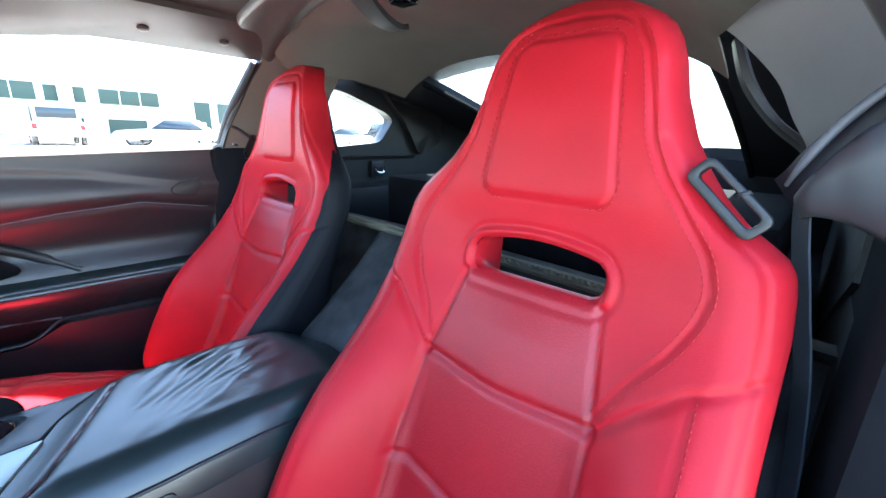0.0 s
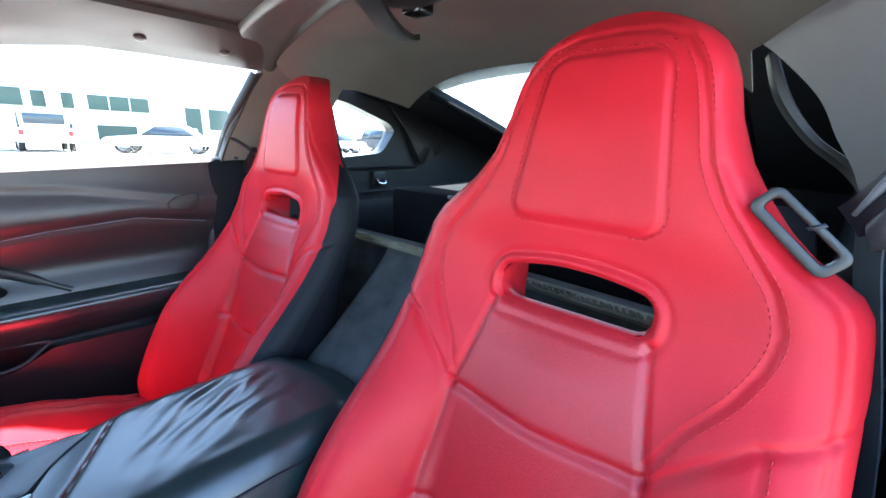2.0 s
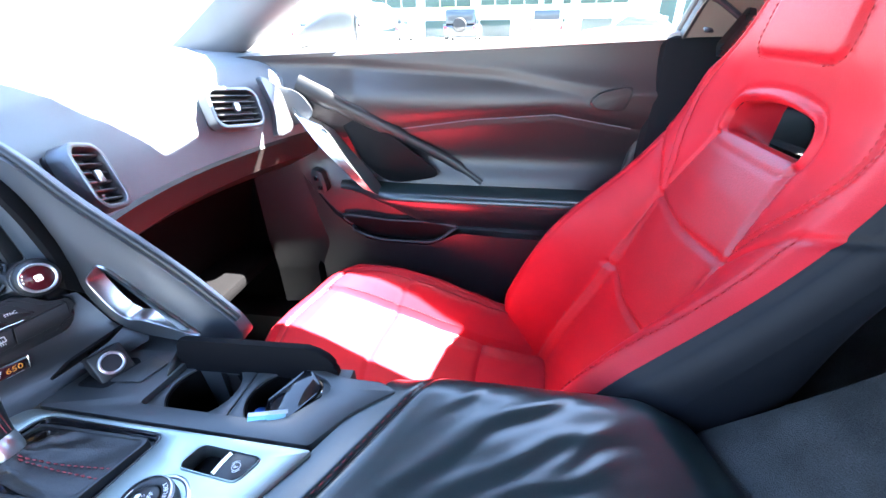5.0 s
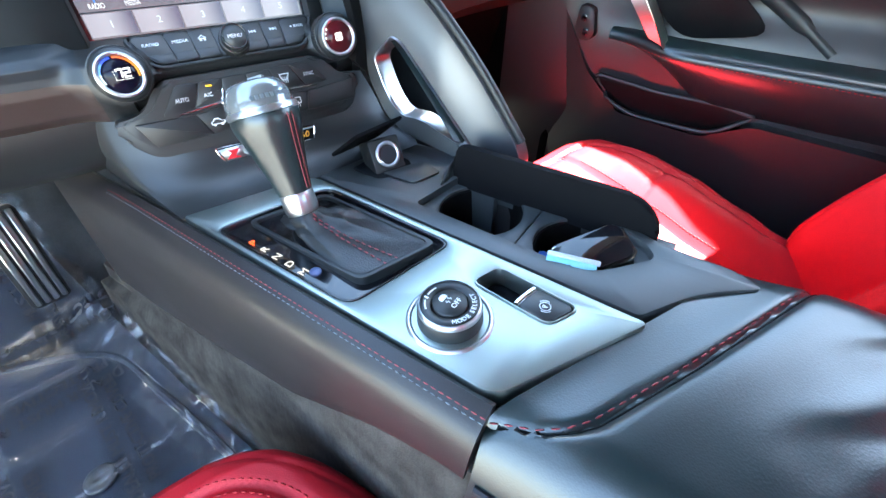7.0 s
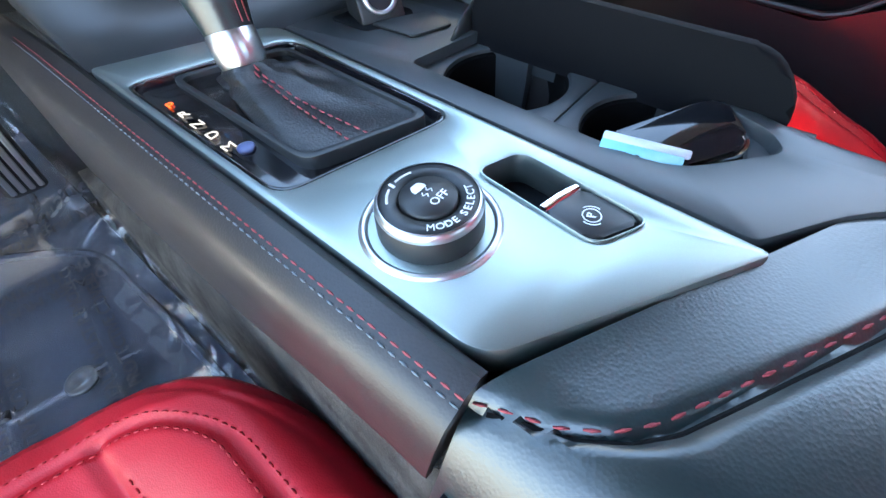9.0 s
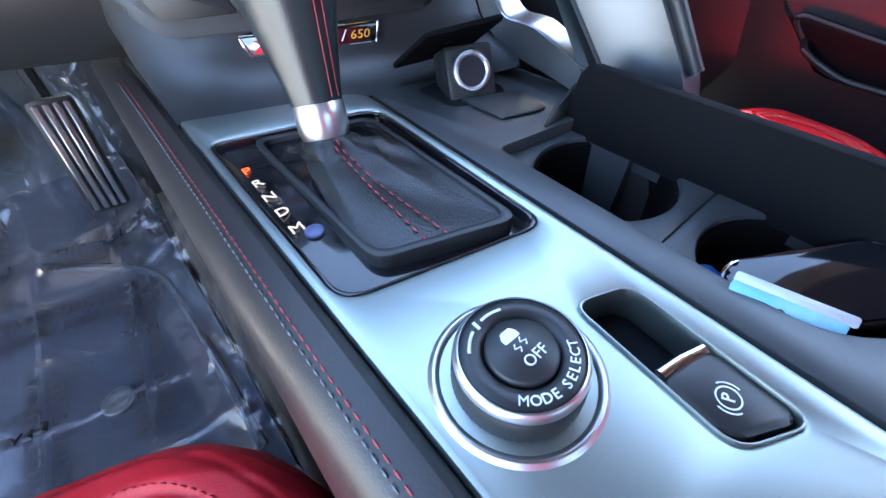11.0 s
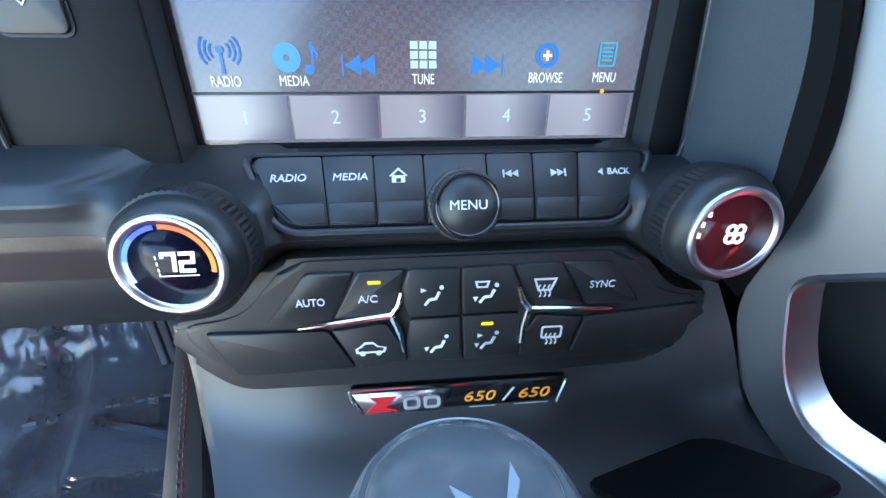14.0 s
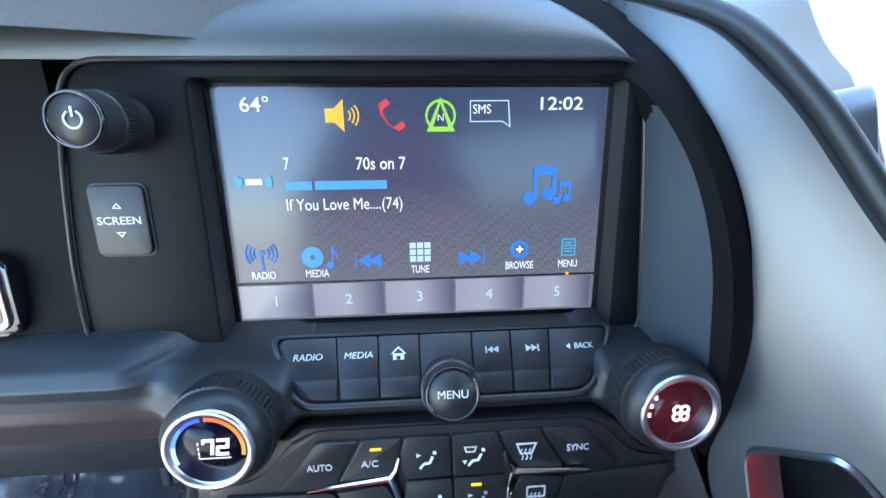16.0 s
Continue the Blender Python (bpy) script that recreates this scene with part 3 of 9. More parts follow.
for s, lab in ((1, "passenger"), (-1, "driver")):
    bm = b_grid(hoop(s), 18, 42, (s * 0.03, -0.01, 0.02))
    # driver's trim is the lighter one: daylight from his window put into the colour
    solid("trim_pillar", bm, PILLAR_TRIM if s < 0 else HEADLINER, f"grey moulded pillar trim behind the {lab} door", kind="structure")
    seal = [(s * seal_x(z), seal_y(z), z) for z in np.linspace(0.32, 1.125, 26)]
    solid("trim_door_seal", b_tube(seal, 0.012, 10), BLACK_PLASTIC, f"black rubber door seal of the {lab} door", kind="structure")
    if s > 0:
        # return of the trim out to the door seal
        front = smooth_path(HOOP_F, 6)
        solid("trim_pillar_return", b_loft([[(s * (p.x - 0.001), p.y - 0.002, p.z), (s * (p.x * 0.6 + seal_x(p.z) * 0.4), (p.y * 0.5 + seal_y(p.z) * 0.5) + 0.006, p.z), (s * (seal_x(p.z) + 0.002), seal_y(p.z) + 0.003, p.z), (s * (seal_x(p.z) + 0.018), seal_y(p.z) - 0.02, p.z), (s * (p.x + 0.008), p.y - 0.03, p.z)] for p in front[6:]]), DARK_TRIM, f"dark trim return beside the {lab} door seal", kind="structure", angle=70)
        pl_ = smooth_path([(0.642, -0.174, 0.968), (0.630, -0.196, 0.957), (0.622, -0.215, 0.943), (0.613, -0.238, 0.926), (0.599, -0.268, 0.910), (0.585, -0.30, 0.903)], 5)
        solid("trim_pillar_seam", b_tube([(p.x - 0.004, p.y, p.z) for p in pl_], 0.0045, 8), INK, "dark parting line across the pillar trim", kind="structure")
    else:
        # lower cover under the belt's slot, and the lip above the slot
        top_ = smooth_path([(-0.574, -0.215, 0.915), (-0.580, -0.205, 0.930), (-0.589, -0.20, 0.946), (-0.597, -0.196, 0.958), (-0.608, -0.19, 0.972), (-0.626, -0.185, 0.985), (-0.655, -0.178, 1.000)], 5)
        bot_ = smooth_path([(-0.582, -0.215, 0.895), (-0.587, -0.205, 0.899), (-0.595, -0.20, 0.900), (-0.606, -0.196, 0.899), (-0.620, -0.19, 0.895), (-0.638, -0.185, 0.886), (-0.662, -0.178, 0.872)], 5)
        rows_l = [[p + Vector((-0.01, -0.030, 0.0)), p + Vector((0, -0.003, 0.001)), p.lerp(q, 0.06) + Vector((0.001, 0.003, 0)), p.lerp(q, 0.35) + Vector((0.002, 0.007, 0)), p.lerp(q, 0.70) + Vector((0.001, 0.006, 0)), p.lerp(q, 0.95) + Vector((0, 0.002, 0)), q + Vector((0, -0.004, -0.001)), q + Vector((-0.01, -0.030, 0))] for p, q in zip(top_, bot_)]
        solid("trim_pillar_cover", b_loft(rows_l), COVER_GREY, f"grey lower pillar cover on the {lab} side", kind="structure", angle=70)
        gap_ = smooth_path([(-0.566, -0.235, 0.915), (-0.575, -0.226, 0.927), (-0.583, -0.222, 0.942), (-0.594, -0.22, 0.959), (-0.604, -0.216, 0.974), (-0.618, -0.21, 0.989), (-0.65, -0.20, 1.01)], 5)
        solid("trim_belt_slot", b_strip(gap_, 0.030, 0.006, up=(0.3, 1, 0.2)), INK, "black slot from which the belt comes", kind="structure")
        lip_ = smooth_path([(-0.566, -0.225, 0.922), (-0.571, -0.215, 0.935), (-0.578, -0.211, 0.951), (-0.587, -0.21, 0.968), (-0.596, -0.208, 0.982), (-0.613, -0.203, 1.002), (-0.648, -0.195, 1.028)], 5)
        solid("trim_slot_lip", b_tube(lip_, [0.002 + 0.002 * smooth01(k / 12) for k in range(len(lip_))], 10), FRONT_PILLAR, "grey rounded lip above the belt slot", kind="structure")
        # blade-shaped moulding behind the pillar
        br1 = smooth_path([(-0.467, -0.46, 1.097), (-0.492, -0.46, 1.041), (-0.527, -0.46, 0.993), (-0.565, -0.45, 0.962), (-0.582, -0.44, 0.935)], 6)
        bl1 = smooth_path([(-0.455, -0.47, 1.093), (-0.476, -0.47, 1.037), (-0.517, -0.47, 0.984), (-0.560, -0.46, 0.948), (-0.582, -0.44, 0.920)], 6)
        solid("trim_blade", b_loft([[p, p.lerp(q, 0.5) + Vector((0.002, 0.006, 0.002)), q, q + Vector((-0.002, -0.014, 0)), p + Vector((-0.002, -0.014, 0))] for p, q in zip(br1, bl1)]), DARK_TRIM, "slim grey moulding behind the pillar", kind="structure", angle=60)
    solid("trim_pillar_base", b_box((s * 0.674, -0.30, 0.60), (0.066, 0.34, 0.62), 0.02), LOAD_BLACK, f"black lower pillar on the {lab} side", kind="structure")


# side walls of the load area, with the quarter window
def quarter(s):
    pane = round_poly([(-0.470, 0.905), (-0.700, 0.925), (-0.762, 1.005), (-0.735, 1.030), (-0.560, 1.085), (-0.470, 1.100)], [0.01, 0.03, 0.03, 0.03, 0.02, 0.01], 5)
    wall = thing("wall_quarter", (s * 0.64, -0.8, 0.6), "black side trim of the load area with a quarter window", "trim", kind="structure")
    lo = [(-0.30, 0.50), (-1.62, 0.50), (-1.62, 0.93), (-1.2, 1.02), (-0.95, 1.10), (-0.62, 1.17), (-0.42, 1.19)]
    n = len(pane)
    # ring between the outline and the window, walked by angle
    c = Vector((-0.61, 1.0))

    def edge(a):
        d = Vector((math.cos(a), math.sin(a)))
        best = 9
        for i in range(len(lo)):
            p, q = Vector(lo[i - 1]), Vector(lo[i])
            e = q - p
            den = d.x * e.y - d.y * e.x
            if abs(den) < 1e-9:
                continue
            w = p - c
            t = (w.x * e.y - w.y * e.x) / den
            k = (w.x * d.y - w.y * d.x) / den
            if t > 0 and -1e-6 <= k <= 1 + 1e-6:
                best = min(best, t)
        return c + d * best
    outer = [tuple(edge(math.atan2(p[1] - c.y, p[0] - c.x))) for p in pane]
    m = axes((s * 0.655, 0, 0), (0, 1, 0), (0, 0, 1))
    part("trim_panel", b_frame(outer, pane, -0.02, 0.02, m), BLACK_PLASTIC, wall)
    big = [(c.x + (p[0] - c.x) * 1.13, c.y + (p[1] - c.y) * 1.16) for p in pane]
    part("window_surround", b_frame(big, [(c.x + (p[0] - c.x) * 0.985, c.y + (p[1] - c.y) * 0.985) for p in pane], -0.024 if s > 0 else -0.03, 0.03 if s > 0 else 0.024, m, 0.004), BLACK_PLASTIC, wall)
    part("lower_trim", b_box((s * 0.655, -0.95, 0.64), (0.030, 1.30, 0.30), 0.004), BLACK_PLASTIC, wall)
    g = part("quarter_pane", b_prism(pane, 0.004, 0.008, m), GLASS, wall)
    g.visible_shadow = False
    return wall


wq = quarter(1)
quarter(-1)
# stepped trim and tie-down on the passenger side of the load area
part("shelf_step", b_loft([[(0.64, y, 0.60), (0.56, y, 0.60), (0.545, y, 0.68), (0.56, y, 0.775), (0.60, y, 0.79), (0.64, y, 0.79)] for y in np.linspace(-0.42, -1.5, 14)]), BLACK_PLASTIC, wq)
block = round_poly([(-0.700, 1.112), (-1.002, 1.066), (-1.001, 0.932), (-0.880, 0.878), (-0.835, 0.950), (-0.790, 1.018), (-0.752, 1.052)], [0.012, 0.014, 0.02, 0.02, 0.03, 0.03, 0.02], 5)
part("pillar_block", b_prism(block, -0.046, -0.018, axes((0.655, 0, 0), (0, 1, 0), (0, 0, 1)), 0.006, both=True), DARK_TRIM, wq, "dark moulded block behind the quarter window")
for dz in (0.012, 0.026):
    part("block_rib", b_tube([(0.608, -0.735, 1.107 - dz), (0.607, -0.86, 1.087 - dz), (0.607, -0.985, 1.067 - dz)], 0.0032, 8), BLACK_PLASTIC, wq)
part("window_ledge", b_loft([[(0.640, y, 0.880), (0.622, y, 0.879), (0.618, y, 0.874), (0.622, y, 0.868), (0.640, y, 0.866)] for y in np.linspace(-0.44, -0.86, 10)]), DARK_TRIM, wq)
tie = thing("tie_down", (0.575, -0.655, 0.83), "chrome cargo tie-down ring on black trim", "tie-down")
part("plate", b_box((0.628, -0.680, 0.832), (0.014, 0.058, 0.062), 0.004), BLACK_PLASTIC, tie)
part("recess", b_box((0.6215, -0.680, 0.832), (0.003, 0.040, 0.044), 0.001), INK, tie)
part("ring", b_tube(smooth_path([(0.614, -0.662, 0.838), (0.607, -0.664, 0.825), (0.604, -0.680, 0.820), (0.607, -0.696, 0.825), (0.614, -0.698, 0.838)], 5), 0.004), CHROME, tie)

# hatch: glass and frame
def hatch_pt(x, v):
    y = -0.77 - 0.86 * v
    return Vector((x, y, 1.150 - 0.20 * v - 0.05 * v * v - 0.04 * (x / 0.6) ** 2))


hatch = thing("rear_hatch", (0, -1.2, 0.95), "black-framed sloping rear hatch window", "hatch")
g = part("hatch_glass", b_grid(lambda u, v: hatch_pt(-0.60 + 1.2 * u, -0.20 + 1.2 * v), 16, 14, (0, 0, 0.005)), TINTED, hatch)
for s in (1, -1):
    part("side_frame", b_loft([[hatch_pt(s * 0.395, v) + Vector((0, 0, -0.040)), hatch_pt(s * 0.64, v) + Vector((0, 0, -0.02)), hatch_pt(s * 0.68, v) + Vector((0, 0, 0.02)), hatch_pt(s * 0.40, v) + Vector((0, 0, -0.005))] for v in np.linspace(-0.2, 1.05, 12)]), SHELL_BLACK, hatch)
    part("rain_channel", b_tube([hatch_pt(s * 0.39, v) + Vector((0, 0, -0.040)) for v in np.linspace(-0.1, 1.0, 10)], 0.010), LOAD_BLACK, hatch)
part("lower_frame", b_tube([hatch_pt(x, 1.02) for x in np.linspace(-0.6, 0.6, 9)], 0.04), SHELL_BLACK, hatch)

# sills under the doors
for s in (1, -1):
    solid("trim_sill", b_loft([[(s * 0.60, y, 0.12), (s * 0.60, y, 0.235), (s * 0.63, y, 0.262), (s * 0.70, y, 0.265), (s * 0.74, y, 0.22), (s * 0.74, y, 0.05)] for y in (-0.30, 0.2, 0.7, 1.0)]), BLACK_PLASTIC, "black plastic door sill", kind="structure")


# windscreen, its header and the pillars beside it
def screen_pt(u, v):
    x = (-0.66 + 1.32 * u)
    y = 0.58 + 0.76 * v
    return Vector((x * (0.86 + 0.14 * v), y - (x / 0.66) ** 2 * (0.27 - 0.10 * v), 1.150 - 0.260 * max(v, 0) ** 1.25))


wind = thing("window_windscreen", (0, 0.9, 0.9), "clear raked windscreen with black frame", "windscreen", kind="structure")
g = part("pane", b_grid(screen_pt, 18, 14, (0, 0, 0.005)), GLASS, wind)
g.visible_shadow = False
part("header", b_loft([[screen_pt(u, -0.16) + Vector((0, 0, 0.02)), screen_pt(u, -0.14) + Vector((0, 0, -0.012)), screen_pt(u, 0.05) + Vector((0, 0, -0.015)), screen_pt(u, 0.06) + Vector((0, 0, 0.012))] for u in np.linspace(-0.02, 1.02, 17)]), HEADLINER, wind)
for s in (-1, 1):
    rings = []
    for p in smooth_path([(0.548, 0.261, 1.138), (0.568, 0.348, 1.108), (0.588, 0.437, 1.068), (0.608, 0.537, 1.016), (0.632, 0.645, 0.957), (0.655, 0.78, 0.880), (0.66, 0.92, 0.80)], 4):
        # across the pillar: a rounded lower lip, a broad face and the edge by the glass
        rings.append([(s * (p.x + a), p.y + 0.65 * b, p.z + 0.76 * b) for a, b in ((0.040, -0.040), (0.020, -0.047), (0.002, -0.040), (-0.012, -0.022), (-0.018, 0.010), (-0.014, 0.040), (0.0, 0.052), (0.05, 0.050))])
    part("pillar", b_loft(rings), FRONT_PILLAR, wind)


# ---- passenger door ----
door = thing("passenger_door", (0.68, 0.2, 0.3), "closed dark door panel with silver pull handle and armrest", "car door")
SILL = [(0.72, 0.876), (0.60, 0.880), (0.20, 0.893), (-0.16, 0.908)]


def door_x(y, z):
    """Inner face of the door card."""
    x = 0.668
    x -= 0.018 * math.exp(-((z - 0.79) / 0.05) ** 2)
    x += 0.020 * math.exp(-((z - 0.67) / 0.045) ** 2) * smooth01((0.60 - y) / 0.1)
    x += 0.012 * smooth01((0.47 - z) / 0.1)
    x -= 0.05 * max(y - 0.45, 0) / 0.25
    return x


def card(u, v):
    y = 0.70 - 0.865 * u
    top = interp(-y, [(-a, b) for a, b in SILL])
    z = 0.27 + (top - 0.27) * v
    yb = y + 0.10 * (1 - v) * smooth01(u) * 0.35
    g = 0.0
    line = interp(yb, [(-0.11, 0.744), (0.04, 0.770), (0.20, 0.757), (0.36, 0.733), (0.6, 0.69)])
    g += 0.003 * math.exp(-((z - line) / 0.009) ** 2)
    g -= 0.003 * smooth01((z - line) / 0.03)
    line2 = interp(yb, [(-0.10, 0.790), (-0.04, 0.800), (0.15, 0.832), (0.50, 0.856), (0.7, 0.862)])
    g -= 0.005 * smooth01((z - line2) / 0.024)
    return (door_x(yb, z) + g, yb, z)


part("door_card", b_grid(card, 110, 160, (0.05, 0, 0)), DOOR_TRIM, door)
SEAM = [(-0.11, 0.744), (0.04, 0.770), (0.20, 0.757), (0.36, 0.733)]
part("contrast_seam", b_tube([(door_x(y, interp(y, SEAM)) + 0.0018, y, interp(y, SEAM)) for y in np.linspace(0.36, -0.11, 60)], 0.0011, 6), GREY_THREAD, door)
# top of the sill, where the glass enters
part("sill_cap", b_loft([[(0.652, y, z - 0.006), (0.656, y, z + 0.004), (0.672, y, z + 0.008), (0.70, y, z + 0.006), (0.72, y, z - 0.02)] for y, z in [(0.70 - 0.043 * i, interp(-(0.70 - 0.043 * i), [(-a, b) for a, b in SILL])) for i in range(21)]]), PILLAR_TRIM, door)
part("outer_skin", b_grid(lambda u, v: (0.80 - 0.03 * (2 * v - 1) ** 2 - 0.03 * v, 0.75 - 0.95 * u, 0.12 + 0.78 * v), 12, 12, (0.01, 0, 0)), material("car_paint_white", (0.75, 0.75, 0.75), 0.25, vary=0.01, bump=0, coat=0.6), door, "painted outer skin")
g = part("door_glass", b_grid(lambda u, v: (0.712 - 0.075 * v, 0.66 - 0.83 * u - 0.10 * v * u, interp(-(0.66 - 0.83 * u), [(-a, b) for a, b in SILL]) - 0.01 + 0.26 * v - 0.13 * max(0.35 - u, 0) / 0.35 * v), 12, 8, (0.004, 0, 0)), GLASS, door)
g.visible_shadow = False
# armrest
arm = []
for i in range(40):
    y = 0.505 - 0.65 * i / 39
    k, k2 = smooth01((i + 1) / 9), smooth01((i - 2) / 11)
    w = 0.010 + 0.060 * k
    x = door_x(y, 0.6)
    zt = 0.612 - 0.006 * k
    dz = 0.016 + 0.084 * k2
    arm.append([(x + 0.012, y, zt + 0.004), (x - w + 0.014, y, zt + 0.003), (x - w + 0.003, y, zt - 0.001), (x - w - 0.001, y, zt - 0.008), (x - w - 0.001, y, zt - 0.014), (x - w + 0.004, y, zt - 0.016 - 0.2 * (dz - 0.016)), (x - 0.4 * w, y, zt - 0.016 - 0.75 * (dz - 0.016)), (x + 0.012, y, zt - 0.016 - 1.1 * (dz - 0.016))])
part("armrest", b_loft(arm), BLACK_LEATHER, door, "black leather armrest", angle=60)
part("armrest_stitching", b_stitch([r[4] for r in arm], 0.004, 0.003, 0.0005, (0, 0, 0)), RED_THREAD, door)
# map pocket
pk = round_poly([(0.515, 0.535), (0.47, 0.490), (0.42, 0.474), (0.29, 0.474), (0.232, 0.512), (0.29, 0.520), (0.40, 0.520)], [0.02, 0.03, 0.02, 0.02, 0.006, 0.006, 0.01], 4)
part("pocket_lip", b_tube([(door_x(y, z) - 0.012 - 0.016 * (z < 0.505), y, z) for y, z in pk], 0.0045, 8, closed=True), BLACK_PLASTIC, door)
# thin dark sheet across the pocket, painting the shade inside it
part("pocket_shade", b_loft([[(door_x(y, z) - 0.010 + d, c[0] + (y - c[0]) * s, c[1] + (z - c[1]) * s) for y, z in pk] for c in [(0.37, 0.50)] for d, s in ((-0.004, 1.0), (-0.006, 0.94))], True, True), WING_BLACK, door, "dark sheet for the shade inside the map pocket")
part("lower_card", b_grid(lambda u, v: (0.640 + 0.02 * (1 - v), 0.70 - 0.87 * u, 0.25 + v * interp(0.70 - 0.87 * u, [(-0.17, 0.237), (0.23, 0.252), (0.30, 0.215), (0.45, 0.222), (0.53, 0.29), (0.62, 0.43), (0.7, 0.45)])), 60, 16, (0.03, 0, 0)), DOOR_TRIM, door)
# diagonal brace
br = [(0.56, 0.826), (0.50, 0.796), (0.42, 0.752), (0.33, 0.703), (0.25, 0.660), (0.180, 0.618)]
part("diagonal_trim", b_tube(smooth_path([(door_x(y, z) - 0.006, y, z) for y, z in br], 5), [0.020] * 6 + [0.016] * 8 + [0.011] * 8 + [0.006] * 4, 10, flat=0.5, up=(1, 0, 0)), BLACK_PLASTIC, door, "dark diagonal trim blade")
# silver pull handle
PULL = [(0.535, 0.752, 0.036, 0.0), (0.520, 0.735, 0.035, 0.3), (0.500, 0.710, 0.032, 0.7), (0.475, 0.683, 0.028, 1.0), (0.450, 0.655, 0.024, 1.0), (0.430, 0.630, 0.020, 0.8), (0.418, 0.612, 0.016, 0.4)]
bm = b_loft([[(0.612 - 0.02 * k, y - w, z - 0.5 * w), (0.600 - 0.02 * k, y - 0.7 * w, z), (0.600 - 0.02 * k, y + 0.7 * w, z + 0.5 * w),
              (0.612 - 0.02 * k, y + w, z + 0.9 * w), (0.640, y + w, z + 0.7 * w), (0.640, y - w, z - 0.5 * w)] for y, z, w, k in PULL])
part("pull_handle", bm, SATIN, door, "satin silver pull handle")
part("handle_button", b_lathe([(0.010, 0), (0.010, 0.002), (0.007, 0.003), (0.006, 0.001)], axes((0.597, 0.505, 0.735), (0, -1, 0), (0.2, 0, 1)), 20), GLOSS_BLACK, door)
# flat dark sheet on the door card: painted shade of the handle's recess
part("handle_shade", b_loft([[(0.655 + d, c[0] + (y - c[0]) * s, c[1] + (z - c[1]) * s) for y, z in round_poly([(0.50, 0.775), (0.44, 0.765), (0.36, 0.71), (0.26, 0.635), (0.39, 0.612), (0.45, 0.66)], 0.04)] for c in [(0.40, 0.69)] for d, s in ((0.0, 1.0), (-0.0015, 0.97))]), WING_BLACK, door)
# corner plate ahead of the handle, with switches
part("corner_plate", b_prism(round_poly([(0.655, 0.835), (0.55, 0.815), (0.525, 0.775), (0.545, 0.755), (0.63, 0.735)], [0.02, 0.03, 0.03, 0.02, 0.02]), 0, 0.006, axes((0.622, 0, 0), (0, 1, 0), (0, 0, 1)) @ pose(0, 0, -0.01, 0, 0, 0), 0.003), SILVER_PAINT, door, "silver corner plate")
part("switch_pod", b_prism(round_poly([(0.560, 0.650), (0.535, 0.645), (0.525, 0.600), (0.545, 0.590), (0.565, 0.605)], 0.008), -0.012, 0.006, axes((0.628, 0, 0), (0, -1, 0), (0, 0, 1)) @ Matrix.Diagonal((-1, 1, 1, 1)), 0.004), BLACK_PLASTIC, door)
for dz in (0, 0.022):
    part("switch", b_box((0.619, 0.542 + dz * 0.3, 0.608 + dz), (0.006, 0.010, 0.011), 0.002), GLOSS_BLACK, door)
# tweeter grille
tw = round_poly([(-0.095, 0.825), (-0.040, 0.815), (-0.020, 0.797), (-0.035, 0.785), (-0.085, 0.782)], 0.012)
part("speaker_grille", b_prism(tw, 0, 0.004, axes((0.641, 0, 0), (0, -1, 0), (0, 0, 1)) @ Matrix.Diagonal((-1, 1, 1, 1)), 0.002), BLACK_PLASTIC, door, "small dark tweeter cover")
part("speaker_rim", b_tube([(0.640, y, z) for y, z in tw], 0.0022, 6, closed=True), DARK_TRIM, door)


# ---- seats ----
BACK_Y = [(0.30, 0.055), (0.40, 0.020), (0.50, -0.027), (0.60, -0.062), (0.69, -0.092), (0.76, -0.122), (0.80, -0.138), (0.85, -0.147),
          (0.90, -0.146), (1.00, -0.160), (1.05, -0.172), (1.08, -0.186), (1.097, -0.203), (1.104, -0.225)]
BACK_W = [(0.3, 0.195), (0.38, 0.229), (0.46, 0.245), (0.62, 0.245), (0.7, 0.2400), (0.8, 0.2370), (0.835, 0.2325), (0.86, 0.2260), (0.885, 0.2085), (0.905, 0.1870), (0.93, 0.1590), (0.96, 0.1340), (1.0, 0.1165), (1.035, 0.1085), (1.055, 0.1), (1.07, 0.09), (1.082, 0.077), (1.091, 0.062), (1.098, 0.045), (1.102, 0.03), (1.104, 0.015)]
BACK_B = [(0.30, 0.10), (0.40, 0.13), (0.50, 0.132), (0.56, 0.122), (0.61, 0.10), (0.66, 0.066), (0.70, 0.042), (0.75, 0.026), (0.80, 0.018), (0.87, 0.008), (0.92, -0.004),
          (1.0, -0.014), (1.1, -0.02)]
BACK_W_GUIDE = [(z, w) for z, w in BACK_W if z < 0.85] + [(0.85, 0.2290), (0.862, 0.2215), (0.872, 0.2085), (0.884, 0.1905), (0.905, 0.1690), (0.93, 0.1500), (0.96, 0.1320)] + [(z, w) for z, w in BACK_W if z > 0.97]


def eased(table, sigma):
    """The same outline with its corners rounded off."""
    z = np.arange(table[0][0] - 0.06, table[-1][0] + 0.06, 0.002)
    q = np.interp(z, *zip(*table))
    k = np.exp(-0.5 * (np.arange(-30, 31) * 0.002 / sigma) ** 2)
    q = np.convolve(np.pad(q, 30, mode="edge"), k / k.sum(), "valid")
    keep = (z >= table[0][0] - 1e-9) & (z <= table[-1][0] + 1e-9)
    return list(zip(z[keep].tolist(), q[keep].tolist()))


